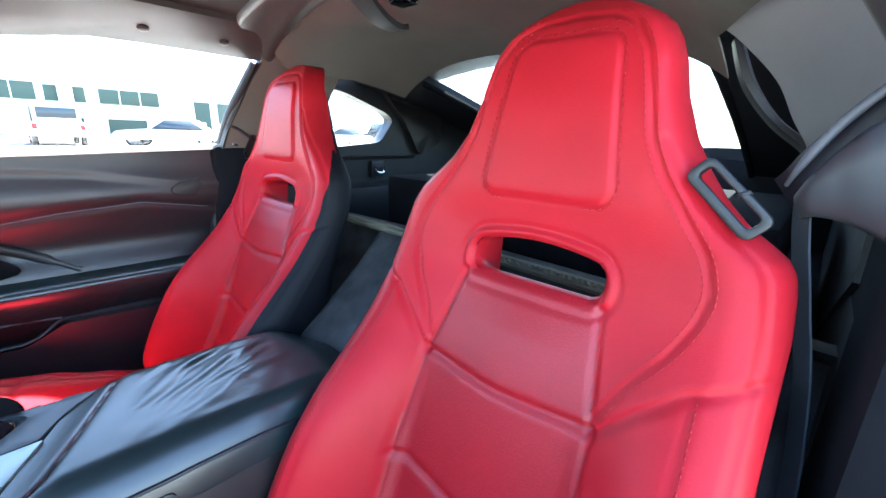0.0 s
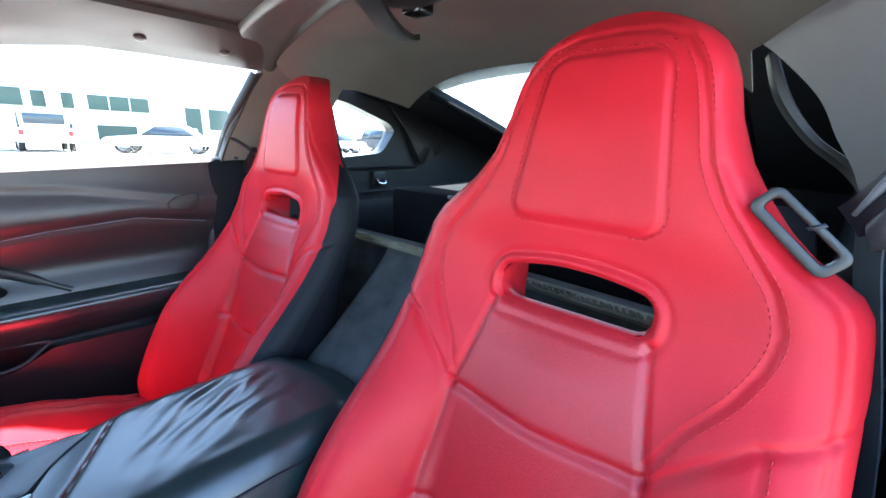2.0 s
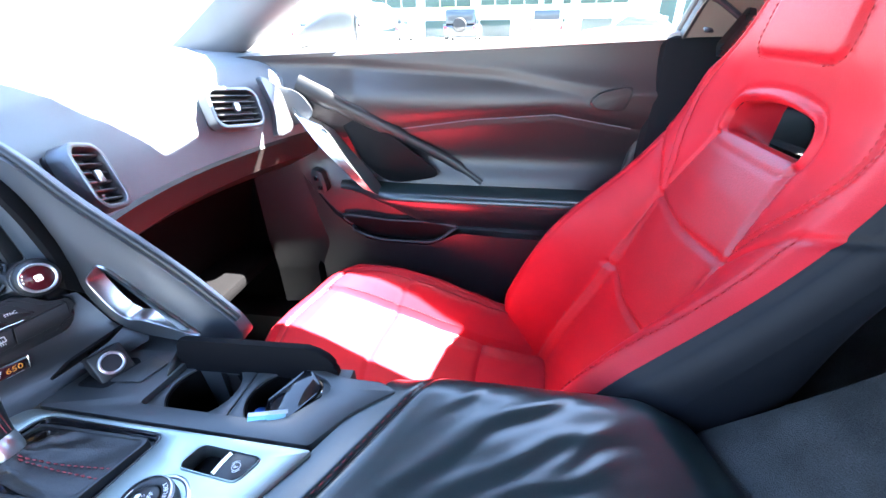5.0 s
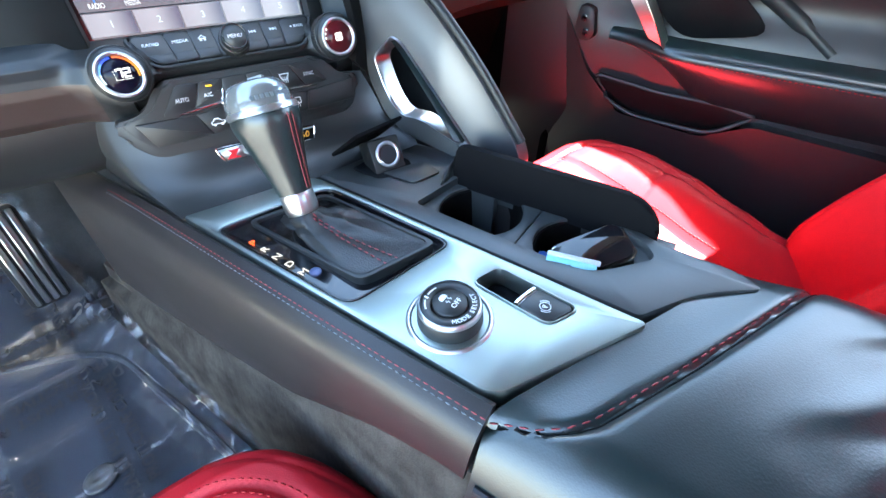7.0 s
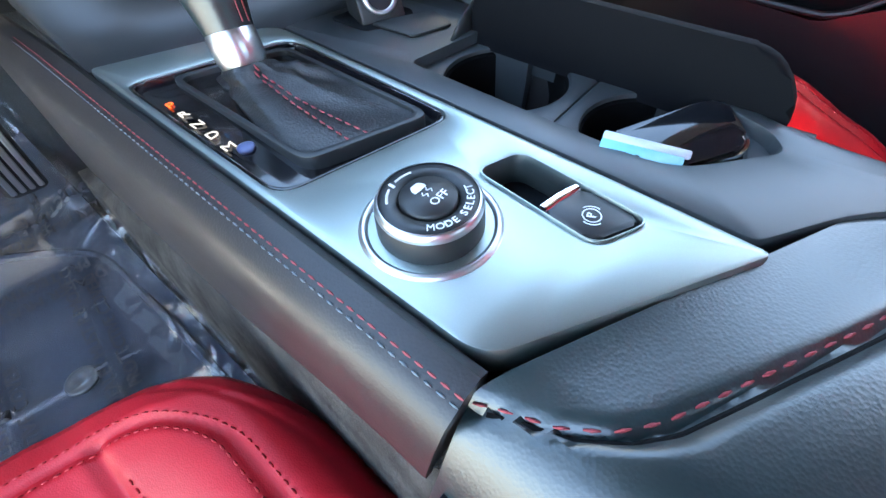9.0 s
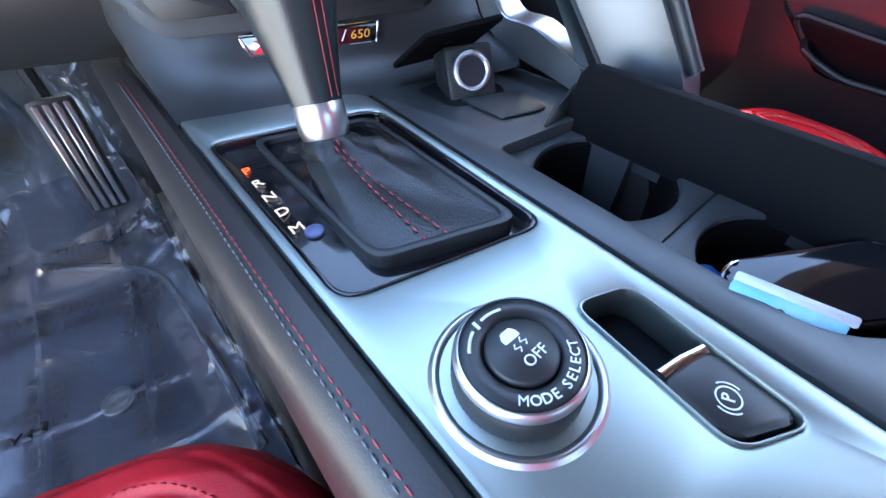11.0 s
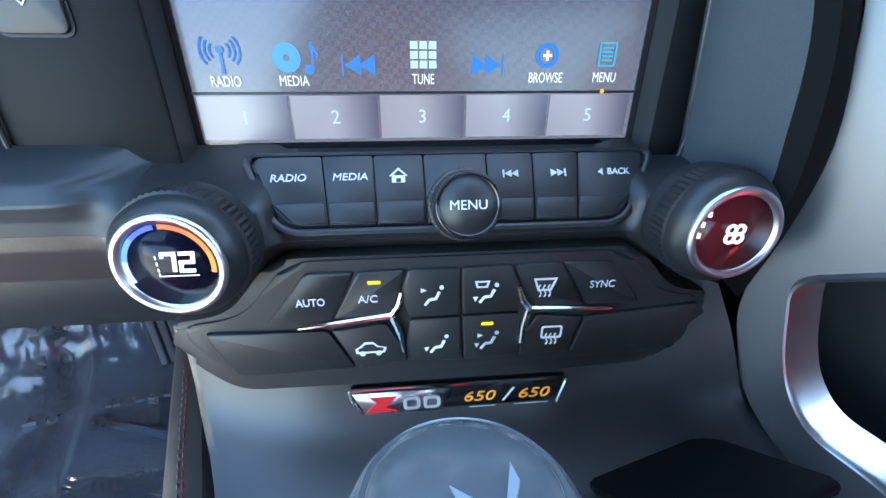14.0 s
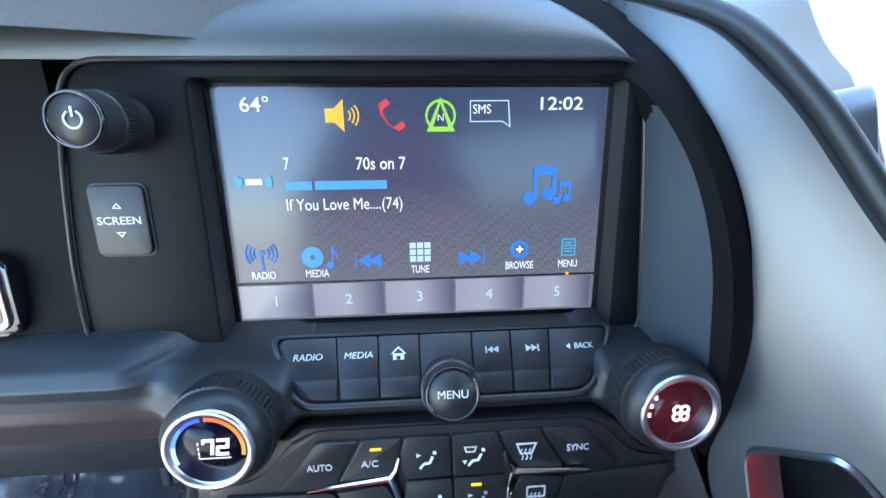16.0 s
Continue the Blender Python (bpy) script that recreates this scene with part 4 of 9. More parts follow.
BACK_Y, BACK_B = eased(BACK_Y, 0.012), eased(BACK_B, 0.014)
W_T, WG_T, Y_T, B_T = [tuple(np.array(q) for q in zip(*table)) for table in (BACK_W, BACK_W_GUIDE, BACK_Y, BACK_B)]
CENTRE_SEAM = [(0.125, 0.30), (0.121, 0.45), (0.121, 0.56), (0.113, 0.68), (0.100, 0.735), (0.089, 0.79)]
WELT = [(0.113, 0.695), (0.132, 0.735), (0.158, 0.772), (0.173, 0.803), (0.178, 0.832), (0.168, 0.862), (0.146, 0.892), (0.122, 0.925), (0.105, 0.96),
        (0.096, 1.00), (0.085, 1.04), (0.066, 1.068), (0.040, 1.080), (0.0, 1.083)]
SHOULDER = [(0.113, 0.680), (0.150, 0.722), (0.182, 0.752), (0.236, 0.775)]
BOLSTER_LINE = [(0.186, 0.752), (0.192, 0.66), (0.188, 0.52), (0.180, 0.36)]
CROSS = [[(-0.113, 0.681), (0.0, 0.676), (0.113, 0.681)], [(-0.121, 0.545), (0.0, 0.538), (0.121, 0.545)]]
PIPE = [(w - 0.017, z) for z, w in BACK_W[1:13]]
PIPE_GUIDE = [(w - 0.017, z) for z, w in BACK_W_GUIDE[1:14]]


def seg_dist(X, Z, line):
    d = np.full(X.shape, 9.0)
    for (ax, az), (bx, bz) in zip(line, line[1:]):
        vx, vz = bx - ax, bz - az
        t = np.clip(((X - ax) * vx + (Z - az) * vz) / (vx * vx + vz * vz), 0, 1)
        d = np.minimum(d, np.hypot(X - ax - t * vx, Z - az - t * vz))
    return d


def panel_sdf(X, Z):
    """Raised rounded panel on the head of the seat."""
    half = np.interp(Z, [0.885, 1.065], [0.083, 0.058])
    dx, dz = np.abs(X) - half + 0.022, np.abs(Z - 0.976) - 0.086 + 0.022
    return np.hypot(np.maximum(dx, 0), np.maximum(dz, 0)) + np.minimum(np.maximum(dx, dz), 0) - 0.022


def slot_sdf(X, Z):
    top = 0.841 - 1.6 * X * X
    mid, hh = (top + 0.792) / 2, (top - 0.792) / 2
    dx, dz = np.abs(X) - 0.086 + 0.014, np.abs(Z - mid) - hh + 0.014
    return np.hypot(np.maximum(dx, 0), np.maximum(dz, 0)) + np.minimum(np.maximum(dx, dz), 0) - 0.014


def seat_width(X, Z):
    """Half width of the back; the shoulder with the belt guide is cut back a little."""
    return np.where(X < 0, np.interp(Z, *WG_T), np.interp(Z, *W_T))


def seat_front_y(X, Z):
    """Depth of the seat's face, at the lateral place X and height Z."""
    w = seat_width(X, Z)
    y = np.interp(Z, *Y_T)
    b = np.interp(Z, *B_T)
    a = np.abs(X)
    k = np.clip((a - 0.095) / 0.105, 0, 1)
    y = y + b * k * k * (3 - 2 * k)
    y = y + 0.010 * np.exp(-(X / 0.09) ** 2) * np.clip((0.79 - Z) / 0.05, 0, 1)
    q = np.clip((a / w - 0.80) / 0.20, 0, 0.999)
    drop = 0.045 + 0.35 * np.maximum(b, 0)
    return y - drop * (1 - np.sqrt(1 - q * q))


def seat_grooves(X, Z):
    a = np.abs(X)
    g = np.zeros_like(X)
    for line, depth, wide in ((CENTRE_SEAM, 0.0050, 0.0045), (WELT, 0.0032, 0.0030), (SHOULDER, 0.0045, 0.0040)):
        g -= depth * np.exp(-(seg_dist(a, Z, line) / wide) ** 2)
    g -= 0.0028 * np.exp(-(np.where(X < 0, seg_dist(a, Z, PIPE_GUIDE), seg_dist(a, Z, PIPE)) / 0.0030) ** 2)
    g -= 0.0022 * np.exp(-(seg_dist(a, Z, BOLSTER_LINE) / 0.0028) ** 2)
    for line in CROSS:
        g -= 0.0055 * np.exp(-(seg_dist(X, Z, line) / 0.005) ** 2)
    p = panel_sdf(X, Z)
    g += 0.0050 * (1 / (1 + np.exp(p / 0.0022))) - 0.0025 * np.exp(-(p / 0.003) ** 2)
    s = slot_sdf(X, Z)
    g += 0.0045 * np.exp(-((s - 0.007) / 0.004) ** 2) * (Z > 0.79) - 0.002 * np.exp(-((s - 0.016) / 0.003) ** 2)
    g -= 0.006 * np.exp(-np.maximum(s, 0) / 0.004)
    return g


def face_point(X, Z, lift=0.0):
    x, z = np.array([X]), np.array([Z])
    return float((seat_front_y(x, z) + seat_grooves(x, z))[0]) + lift


def build_seat(name, cx, m, label, slide=0.0):
    """m = 1: the belt guide on the -x side; m = -1: mirrored."""
    seat = thing(name, (cx, 0.2, 0.15), label, "car seat", "front seats")
    NU, NV = 150, 230
    v = np.linspace(0, 1, NV + 1)
    zs = 0.30 + 0.804 * (1 - (1 - v) ** 1.15)
    u = np.linspace(-1, 1, NU + 1)
    u = np.sign(u) * (1 - (1 - np.abs(u)) ** 1.12)
    Z = np.repeat(zs[:, None], NU + 1, 1)
    # one column of the face runs along the line where leather meets the black side
    K = int(np.searchsorted(u, 0.90))
    thr = np.interp(Z, *zip(*eased([(0.30, 0.905), (0.60, 0.905), (0.83, 0.905), (0.86, 0.938), (0.90, 0.985), (0.920, 0.998), (1.104, 0.998)], 0.008)))
    uu = np.repeat(u[None, :], NV + 1, 0)
    U = np.where(uu <= 0, uu, np.where(uu <= u[K], uu / u[K] * thr, thr + (uu - u[K]) / (1 - u[K]) * (1 - thr)))
    X = U * seat_width(uu, Z)
    # pull points near the opening onto its rim
    S = slot_sdf(X, Z)
    e = 1e-4
    gx, gz = (slot_sdf(X + e, Z) - S) / e, (slot_sdf(X, Z + e) - S) / e
    inside = S < 0
    keep = ~(inside[:-1, :-1] & inside[1:, :-1] & inside[:-1, 1:] & inside[1:, 1:])
    near = inside.copy()
    Xs, Zs = np.where(near, X - S * gx, X), np.where(near, Z - S * gz, Z)
    Y = seat_front_y(Xs, Zs) + seat_grooves(Xs, Zs)
    # one field of normals over the whole face, so that its panels meet smoothly
    P3 = np.stack([cx + m * Xs, Y, Zs], -1)
    NR = np.cross(np.gradient(P3, axis=1), np.gradient(P3, axis=0))
    NR *= np.where(NR[..., 1:2] < 0, -1, 1)
    NR /= np.maximum(np.linalg.norm(NR, axis=-1, keepdims=True), 1e-12)
    # faces by region
    xc, zc = (X[:-1, :-1] + X[1:, 1:]) / 2, (Z[:-1, :-1] + Z[1:, 1:]) / 2
    ac = np.abs(xc)
    cs = np.interp(zc, [z for _, z in CENTRE_SEAM], [x for x, _ in CENTRE_SEAM])
    sh = np.interp(ac, [x for x, _ in SHOULDER], [z for _, z in SHOULDER])
    region = np.full(xc.shape, 5)
    region[panel_sdf(xc, zc) < 0] = 0
    low = zc < 0.792
    region[low & (ac < cs) & (zc > 0.678)] = 1
    region[low & (ac < cs) & (zc <= 0.678) & (zc > 0.541)] = 2
    region[low & (ac < cs) & (zc <= 0.541)] = 6
    region[(ac >= cs) & (zc < sh) & (xc > 0)] = 3
    region[(ac >= cs) & (zc < sh) & (xc < 0)] = 4
    cols = np.repeat(np.arange(NU)[None, :], NV, 0)
    region[(cols >= K) & (zc < 0.918)] = 7
    names = {7: "side_shell", 0: "headrest_panel", 1: "upper_panel", 2: "back_panel", 6: "lumbar_panel", 3: "bolster", 4: "bolster", 5: "backrest"}
    mats = {7: SHELL_BLACK, 1: RED_PERF, 2: RED_PERF, 6: RED_PERF}
    for r, pn in names.items():
        bm = bmesh.new()
        vs = {}

        def vert(j, i):
            if (j, i) not in vs:
                vs[j, i] = bm.verts.new((cx + m * Xs[j, i], Y[j, i], Zs[j, i]))
            return vs[j, i]
        for j, i in zip(*np.nonzero(keep & (region == r))):
            q = (vert(j, i), vert(j, i + 1), vert(j + 1, i + 1), vert(j + 1, i))
            bm.faces.new(q[::-1] if m > 0 else q)
        order = list(vs)
        panel = part(pn, bm, mats.get(r, RED), seat, angle=180)
        panel.data.normals_split_custom_set_from_vertices([tuple(NR[j, i]) for j, i in order])
    # sleeve of the opening
    ring = []
    for k in range(72):
        a = 2 * math.pi * k / 72
        d = 0.0
        for _ in range(60):
            px, pz = d * math.cos(a), 0.818 + d * math.sin(a)
            d -= float(slot_sdf(np.array([px]), np.array([pz]))[0]) * 0.8
        ring.append((px, pz))
    rows = []
    for dy, gr, dn in ((0.0, 0.0, 0.0), (-0.006, -0.0015, -0.0015), (-0.020, -0.001, 0.003), (-0.036, 0.002, 0.012), (-0.062, 0.003, 0.030)):
        rows.append([(cx + m * px * (1 + gr * 8), face_point(px, pz) + dy, pz + (gr - (dn + gr) * smooth01((0.822 - pz) / 0.018))) for px, pz in ring])
    part("opening_sleeve", b_loft(rows, True, False), RED, seat)
    # shell behind
    nu, nv = 96, 140

    rims = {}

    def back(uu, vv):
        """Straight sides that run back from the face's rim, then a rounded back."""
        z = 0.30 + 0.803 * vv
        a = math.pi * (1 - uu)
        c, q = math.cos(a), math.sin(a)
        w = float(seat_width(np.array([c]), np.array([z]))[0])
        rise = smooth01((1.104 - z) / 0.05)
        fx = math.copysign(abs(c) ** (0.36 + 0.30 * (1 - rise)), c)
        if (vv, c > 0) not in rims:
            rims[vv, c > 0] = face_point(w * 0.999 * (1 if c > 0 else -1), z)
        edge = rims[vv, c > 0]
        deep = float(np.interp(min(z, 0.98), *Y_T)) - 0.066 - 0.010 * smooth01((z - 0.88) / 0.08) - 0.055 * smooth01((0.78 - z) / 0.3) + 0.095 * (1 - math.sqrt(1 - min(max((z - 0.995) / 0.1095, 0), 1) ** 2))
        return (cx + m * w * fx, min(edge, edge + (deep - edge) * max(q, 0) ** 0.6), z)
    for pn, mt, head in (("back_shell", SHELL_BLACK, False), ("head_side", RED, True)):
        bm = bmesh.new()
        P = [[bm.verts.new(back(i / nu, j / nv)) for i in range(nu + 1)] for j in range(nv + 1)]
        for j in range(nv):
            for i in range(nu):
                c = [P[j][i], P[j][i + 1], P[j + 1][i + 1], P[j + 1][i]]
                mx = sum(q.co.x for q in c) / 4 - cx
                mz = sum(q.co.z for q in c) / 4
                rim = min(i, nu - 1 - i) < (9 * smooth01((mz - 0.900) / 0.10) if (c[0].co.x - cx) * m > 0 else 15 * smooth01((mz - 0.80) / 0.11)) - 0.5 or mz > 1.085
                if rim == head and (abs(mz - 0.80) > 0.08 or min(float(slot_sdf(np.array([abs(mx)]), np.array([mz + lower]))[0]) for lower in (0.0, 0.020, 0.036)) > -0.004):
                    bm.faces.new(c if m > 0 else c[::-1])
        bmesh.ops.delete(bm, geom=[q for q in bm.verts if not q.link_faces], context="VERTS")
        part(pn, bm, mt, seat, "black hard shell of the seat back" if not head else "")
    # stitching along the seams
    def path(line, off, lift=0.0012, mirror=1):
        out = []
        pts = smooth_path([(x, 0, z) for x, z in line], 8)
        for i, p in enumerate(pts):
            d = (pts[min(i + 1, len(pts) - 1)] - pts[max(i - 1, 0)]).normalized()
            x, z = p.x - d.z * off, p.z + d.x * off
            out.append((cx + m * mirror * x, face_point(x, z, lift), z))
        return out
    for mirror in (1, -1):
        part("welt_stitching", b_join(b_stitch(path(WELT[:-1], 0.0055, mirror=mirror), 0.0042, 0.0028, 0.00072),
                                      b_stitch(path(WELT[:-1], -0.0055, mirror=mirror), 0.0042, 0.0028, 0.00072)), RED_THREAD, seat)
        part("bolster_stitching", b_stitch(path(BOLSTER_LINE, 0.005, mirror=mirror), 0.0042, 0.0028, 0.00072), RED_THREAD, seat)
    pl = []
    for k in range(41):
        a = math.radians(-150 + 300 * k / 40 + 90)
        d = 0.1
        for _ in range(60):
            px, pz = d * math.cos(a), 0.976 + d * math.sin(a)
            d -= (float(panel_sdf(np.array([px]), np.array([pz]))[0]) - 0.004) * 0.8
        pl.append((cx + m * px, face_point(px, pz, 0.0012), pz))
    part("headrest_stitching", b_stitch(pl, 0.0042, 0.0028, 0.00070), RED_THREAD, seat)
    # belt guide loop on the outer shoulder
    c0, c1 = Vector((cx - m * 0.1465, -0.158, 0.936)), Vector((cx - m * 0.1985, -0.152, 0.888))
    ax = (c1 - c0).normalized()
    side = Vector((-m * 0.68, -0.10, 0.72))
    mm = axes((c0 + c1) / 2, ax, side)
    ln = (c1 - c0).length + 0.004
    loop = rounded(ln, 0.027, 0.008, 5)
    slit = [(0.004, 0.0150), (0.0075, 0.0150), (0.0035, 0.0050), (0.0, 0.0050)]
    guide = part("belt_guide", b_plate(loop, [rounded(ln - 0.015, 0.0125, 0.004, 5, 0.0, 0.001)], -0.005, 0.005, mm, 0.002), BLACK_PLASTIC, seat, "black plastic belt guide loop")
    part("guide_slit", b_prism(slit, -0.0056, 0.0056, mm), INK, guide)
    # cushion
    HW, YF = 0.238, 0.607

    def front_edge(t):
        return interp(t, [(0, YF), (0.19, 0.600), (0.40, 0.588), (0.56, 0.573), (0.70, 0.556), (0.80, 0.539), (0.88, 0.517), (0.94, 0.490), (1.0, 0.450)])

    def seam_dist(fa, fb, R=0.10):
        return R - math.hypot(max(R - fa, 0), max(R - fb, 0))

    def cushion_at(a, yn):
        """a: -1 to 1 across, yn: depth along the middle."""
        t = abs(a)
        z = interp(yn, [(-0.04, 0.285), (0.10, 0.288), (0.20, 0.306), (0.30, 0.338), (0.40, 0.376), (0.48, 0.408), (0.53, 0.424), (0.565, 0.430), (0.585, 0.425), (0.598, 0.412), (0.607, 0.385)])
        k = smooth01((t - 0.42) / 0.36)
        bol = interp(yn, [(-0.04, 0.05), (0.10, 0.062), (0.25, 0.068), (0.36, 0.064), (0.46, 0.045), (0.53, 0.024), (0.607, 0.012)])
        z += bol * k
        q = max((t - 0.84) / 0.16, 0)
        z -= 0.080 * (1 - math.sqrt(max(1 - min(q, 1) ** 2, 0)))
        fa, fb = YF - yn, HW * (1 - t)
        d = seam_dist(fa, fb)
        z -= 0.0050 * math.exp(-((d - 0.047) / 0.0045) ** 2) + 0.0022 * math.exp(-((d - 0.015) / 0.003) ** 2)
        z -= 0.0055 * math.exp(-((t - 0.53) / 0.020) ** 2) * (d > 0.047)
        z -= 0.004 * math.exp(-((yn - 0.20) / 0.005) ** 2) * (t < 0.53)
        z -= 0.0035 * math.exp(-((yn - 0.40) / 0.005) ** 2) * (t < 0.80)
        z += 0.0012 * noise.noise(Vector((a * 5, yn * 20, 2.0 + cx)))
        return (cx + m * a * HW, yn * (front_edge(t) / YF if yn > 0 else 1), z)

    def cushion(uu, vv):
        uu = 2 * uu - 1
        uu = math.copysign(1 - (1 - abs(uu)) ** 1.25, uu)
        return cushion_at(uu, -0.04 + 0.647 * (1 - (1 - vv) ** 1.3))
    bm = b_grid(cushion, 130, 150)
    if m < 0:
        bmesh.ops.reverse_faces(bm, faces=bm.faces)
    part("cushion", bm, RED, seat)
    for mirror in (1, -1):
        for off in (0.0405, 0.0535):
            line = [(fa, off) for fa in np.linspace(0.45, 0.10, 30)]
            line += [(0.10 - (0.10 - off) * math.sin(q), 0.10 - (0.10 - off) * math.cos(q)) for q in np.linspace(0, math.pi / 2, 14)[1:]]
            line += [(off, fb) for fb in np.linspace(0.10, HW, 16)[1:]]
            pts = [cushion_at(mirror * (1 - fb / HW), YF - fa) for fa, fb in line]
            part("cushion_stitching", b_stitch([(x, y, z + 0.0006) for x, y, z in pts], 0.0042, 0.0028, 0.00070), RED_THREAD, seat)
        pts = [cushion_at(mirror * 0.565, y) for y in np.linspace(0.08, 0.53, 60)]
        part("cushion_stitching", b_stitch([(x, y, z + 0.0006) for x, y, z in pts], 0.0042, 0.0028, 0.00070), RED_THREAD, seat)
    # front and side faces under the cushion's rim
    rim = [cushion_at(-1, y) for y in np.linspace(0.0, YF, 30)] + [cushion_at(a, YF) for a in np.linspace(-1, 1, 50)[1:-1]] + [cushion_at(1, y) for y in np.linspace(YF, 0.0, 30)]
    face_rows = []
    for f, drop, pull in ((0, 0.0, 0.0), (1, 0.012, -0.002), (2, 0.035, 0.0), (3, 0.07, 0.012), (4, 0.12, 0.03)):
        face_rows.append([(x + (cx - x) * pull * 3, y - pull * (2 if y > 0.4 else 0), z - drop) for x, y, z in rim])
    bm = b_loft(face_rows, False, False)
    part("cushion_front", bm, RED, seat)
    skirt = []
    for k, (hw, yb, yf, z) in enumerate(((0.215, -0.06, 0.50, 0.17), (0.225, -0.07, 0.515, 0.20), (0.225, -0.07, 0.515, 0.27), (0.215, -0.06, 0.50, 0.285))):
        skirt.append([(cx + m * x, y, z) for x, y in rounded(2 * hw, yf - yb, 0.07, 6, 0, (yf + yb) / 2)])
    part("seat_base", b_loft(skirt), SHELL_BLACK, seat, "black plastic base and side covers")
    for sx in (-0.17, 0.17):
        part("seat_rail", b_box((cx + sx, 0.22, 0.162), (0.035, 0.56, 0.022), 0.004), BLACK_PLASTIC, seat)
    if slide:
        for q in seat.children:
            q.data.transform(Matrix.Translation((0, -slide, 0)))
    return seat


build_seat("driver_seat", -0.362, 1, "red leather sport seat with integral headrest beside the console")
build_seat("passenger_seat", 0.357, -1, "red leather sport seat with integral headrest, sunlit cushion", 0.035)


# ---- centre console ----
def deck_z(y):
    return 0.595 - 0.045 * (y - 0.335)


DECK = axes((0, 0.335, 0.595), (1, 0, 0), (0, 1, -0.045))    # local x, y - 0.335, height over the deck


def dk(pts):
    return [(x, y - 0.335) for x, y in pts]


console = thing("center_console", (0, 0.35, 0.15), "black leather console with satin metal deck between the seats", "console")
METAL = [(-0.0885, 0.3405), (-0.0885, 0.648), (0.0215, 0.604), (0.0200, 0.560), (0.0085, 0.283)]
SLOT = round_poly([(-0.0205, 0.3945), (-0.0272, 0.3350), (-0.0040, 0.3240), (0.0022, 0.3860)], 0.007, 5)
OPEN = [(-0.083, 0.452), (-0.083, 0.606), (0.0145, 0.576), (0.008, 0.430)]


def ring_between(outer, inner, n=120):
    """Both outlines walked by the same angle round the inner one's middle."""
    cx, cy = sum(p[0] for p in inner) / len(inner), sum(p[1] for p in inner) / len(inner)

    def ray_hit(poly, a):
        d = (math.cos(a), math.sin(a))
        best = 9
        for i in range(len(poly)):
            px, py = poly[i - 1][0] - cx, poly[i - 1][1] - cy
            ex, ey = poly[i][0] - poly[i - 1][0], poly[i][1] - poly[i - 1][1]
            den = d[0] * ey - d[1] * ex
            if abs(den) < 1e-12:
                continue
            t, k = (px * ey - py * ex) / den, (px * d[1] - py * d[0]) / den
            if t > 0 and -1e-6 <= k <= 1 + 1e-6:
                best = min(best, t)
        return (cx + d[0] * best, cy + d[1] * best)
    angs = sorted(set([2 * math.pi * i / n for i in range(n)] + [math.atan2(y - cy, x - cx) % (2 * math.pi) for x, y in list(outer) + list(inner)]))
    angs = [a for i, a in enumerate(angs) if i == 0 or a - angs[i - 1] > 1e-4]
    return [ray_hit(outer, a) for a in angs], [ray_hit(inner, a) for a in angs]


metal_out = round_poly(METAL, [0.012, 0.006, 0.016, 0.05, 0.006], 6)
open_in = round_poly(OPEN, [0.012, 0.010, 0.014, 0.012], 6)
part("metal_deck", b_plate(dk(metal_out), [dk(open_in), dk(SLOT)], -0.012, 0.0035, DECK, 0.0025), DECK_METAL, console, "satin aluminium deck plate")
# thin raised rim of the gear opening
c0 = (sum(p[0] for p in open_in) / len(open_in), sum(p[1] for p in open_in) / len(open_in))
part("gear_rim", b_frame(dk([(c0[0] + (x - c0[0]) * 1.0, c0[1] + (y - c0[1]) * 1.0) for x, y in open_in]), dk([(c0[0] + (x - c0[0]) * 0.965, c0[1] + (y - c0[1]) * 0.972) for x, y in open_in]), -0.01, 0.0025, DECK, 0.001), GLOSS_BLACK, console)
def plate_drop(y):
    return 0.39 * min(y - 0.565, 0) ** 2


gp = b_plate(dk([(c0[0] + (x - c0[0]) * 0.97, c0[1] + (y - c0[1]) * 0.975) for x, y in open_in]), [], -0.016, -0.0005, None, 0.0005, fill=0.008)
for v in gp.verts:
    v.co.z -= plate_drop(v.co.y + 0.335)
part("gear_plate", move(gp, DECK), GLOSS_BLACK, console, "gloss black gear plate")
BOOT = round_poly([(-0.062, 0.462), (-0.062, 0.594), (0.006, 0.570), (0.003, 0.440)], 0.010, 5)
bo, bi = ring_between(dk(BOOT), dk([(-0.028 + (x + 0.028) * 0.90, 0.517 + (y - 0.517) * 0.93) for x, y in BOOT]), 60)
part("boot_frame", b_frame(bo, bi, -0.014, 0.003, DECK, 0.001), BLACK_PLASTIC, console)
# cup holder deck to the right
CUPS = [(0.0255, 0.600), (0.0130, 0.290), (0.055, 0.262), (0.082, 0.226), (0.0925, 0.245), (0.0945, 0.29), (0.108, 0.33), (0.114, 0.520), (0.112, 0.58)]
cup_open = round_poly([(0.040, 0.490), (0.034, 0.330), (0.076, 0.294), (0.089, 0.303), (0.103, 0.34), (0.105, 0.480)], [0.006, 0.018, 0.012, 0.008, 0.01, 0.006], 5)
o, i = ring_between(dk(round_poly(CUPS, [0.004, 0.004, 0.02, 0.006, 0.008, 0.02, 0.02, 0.02, 0.01])), dk(cup_open), 120)
part("cup_deck", b_frame(o, i, -0.02, 0.001, DECK, 0.001), COLUMN_PLASTIC_LIT, console, "black plastic cup holder surround")


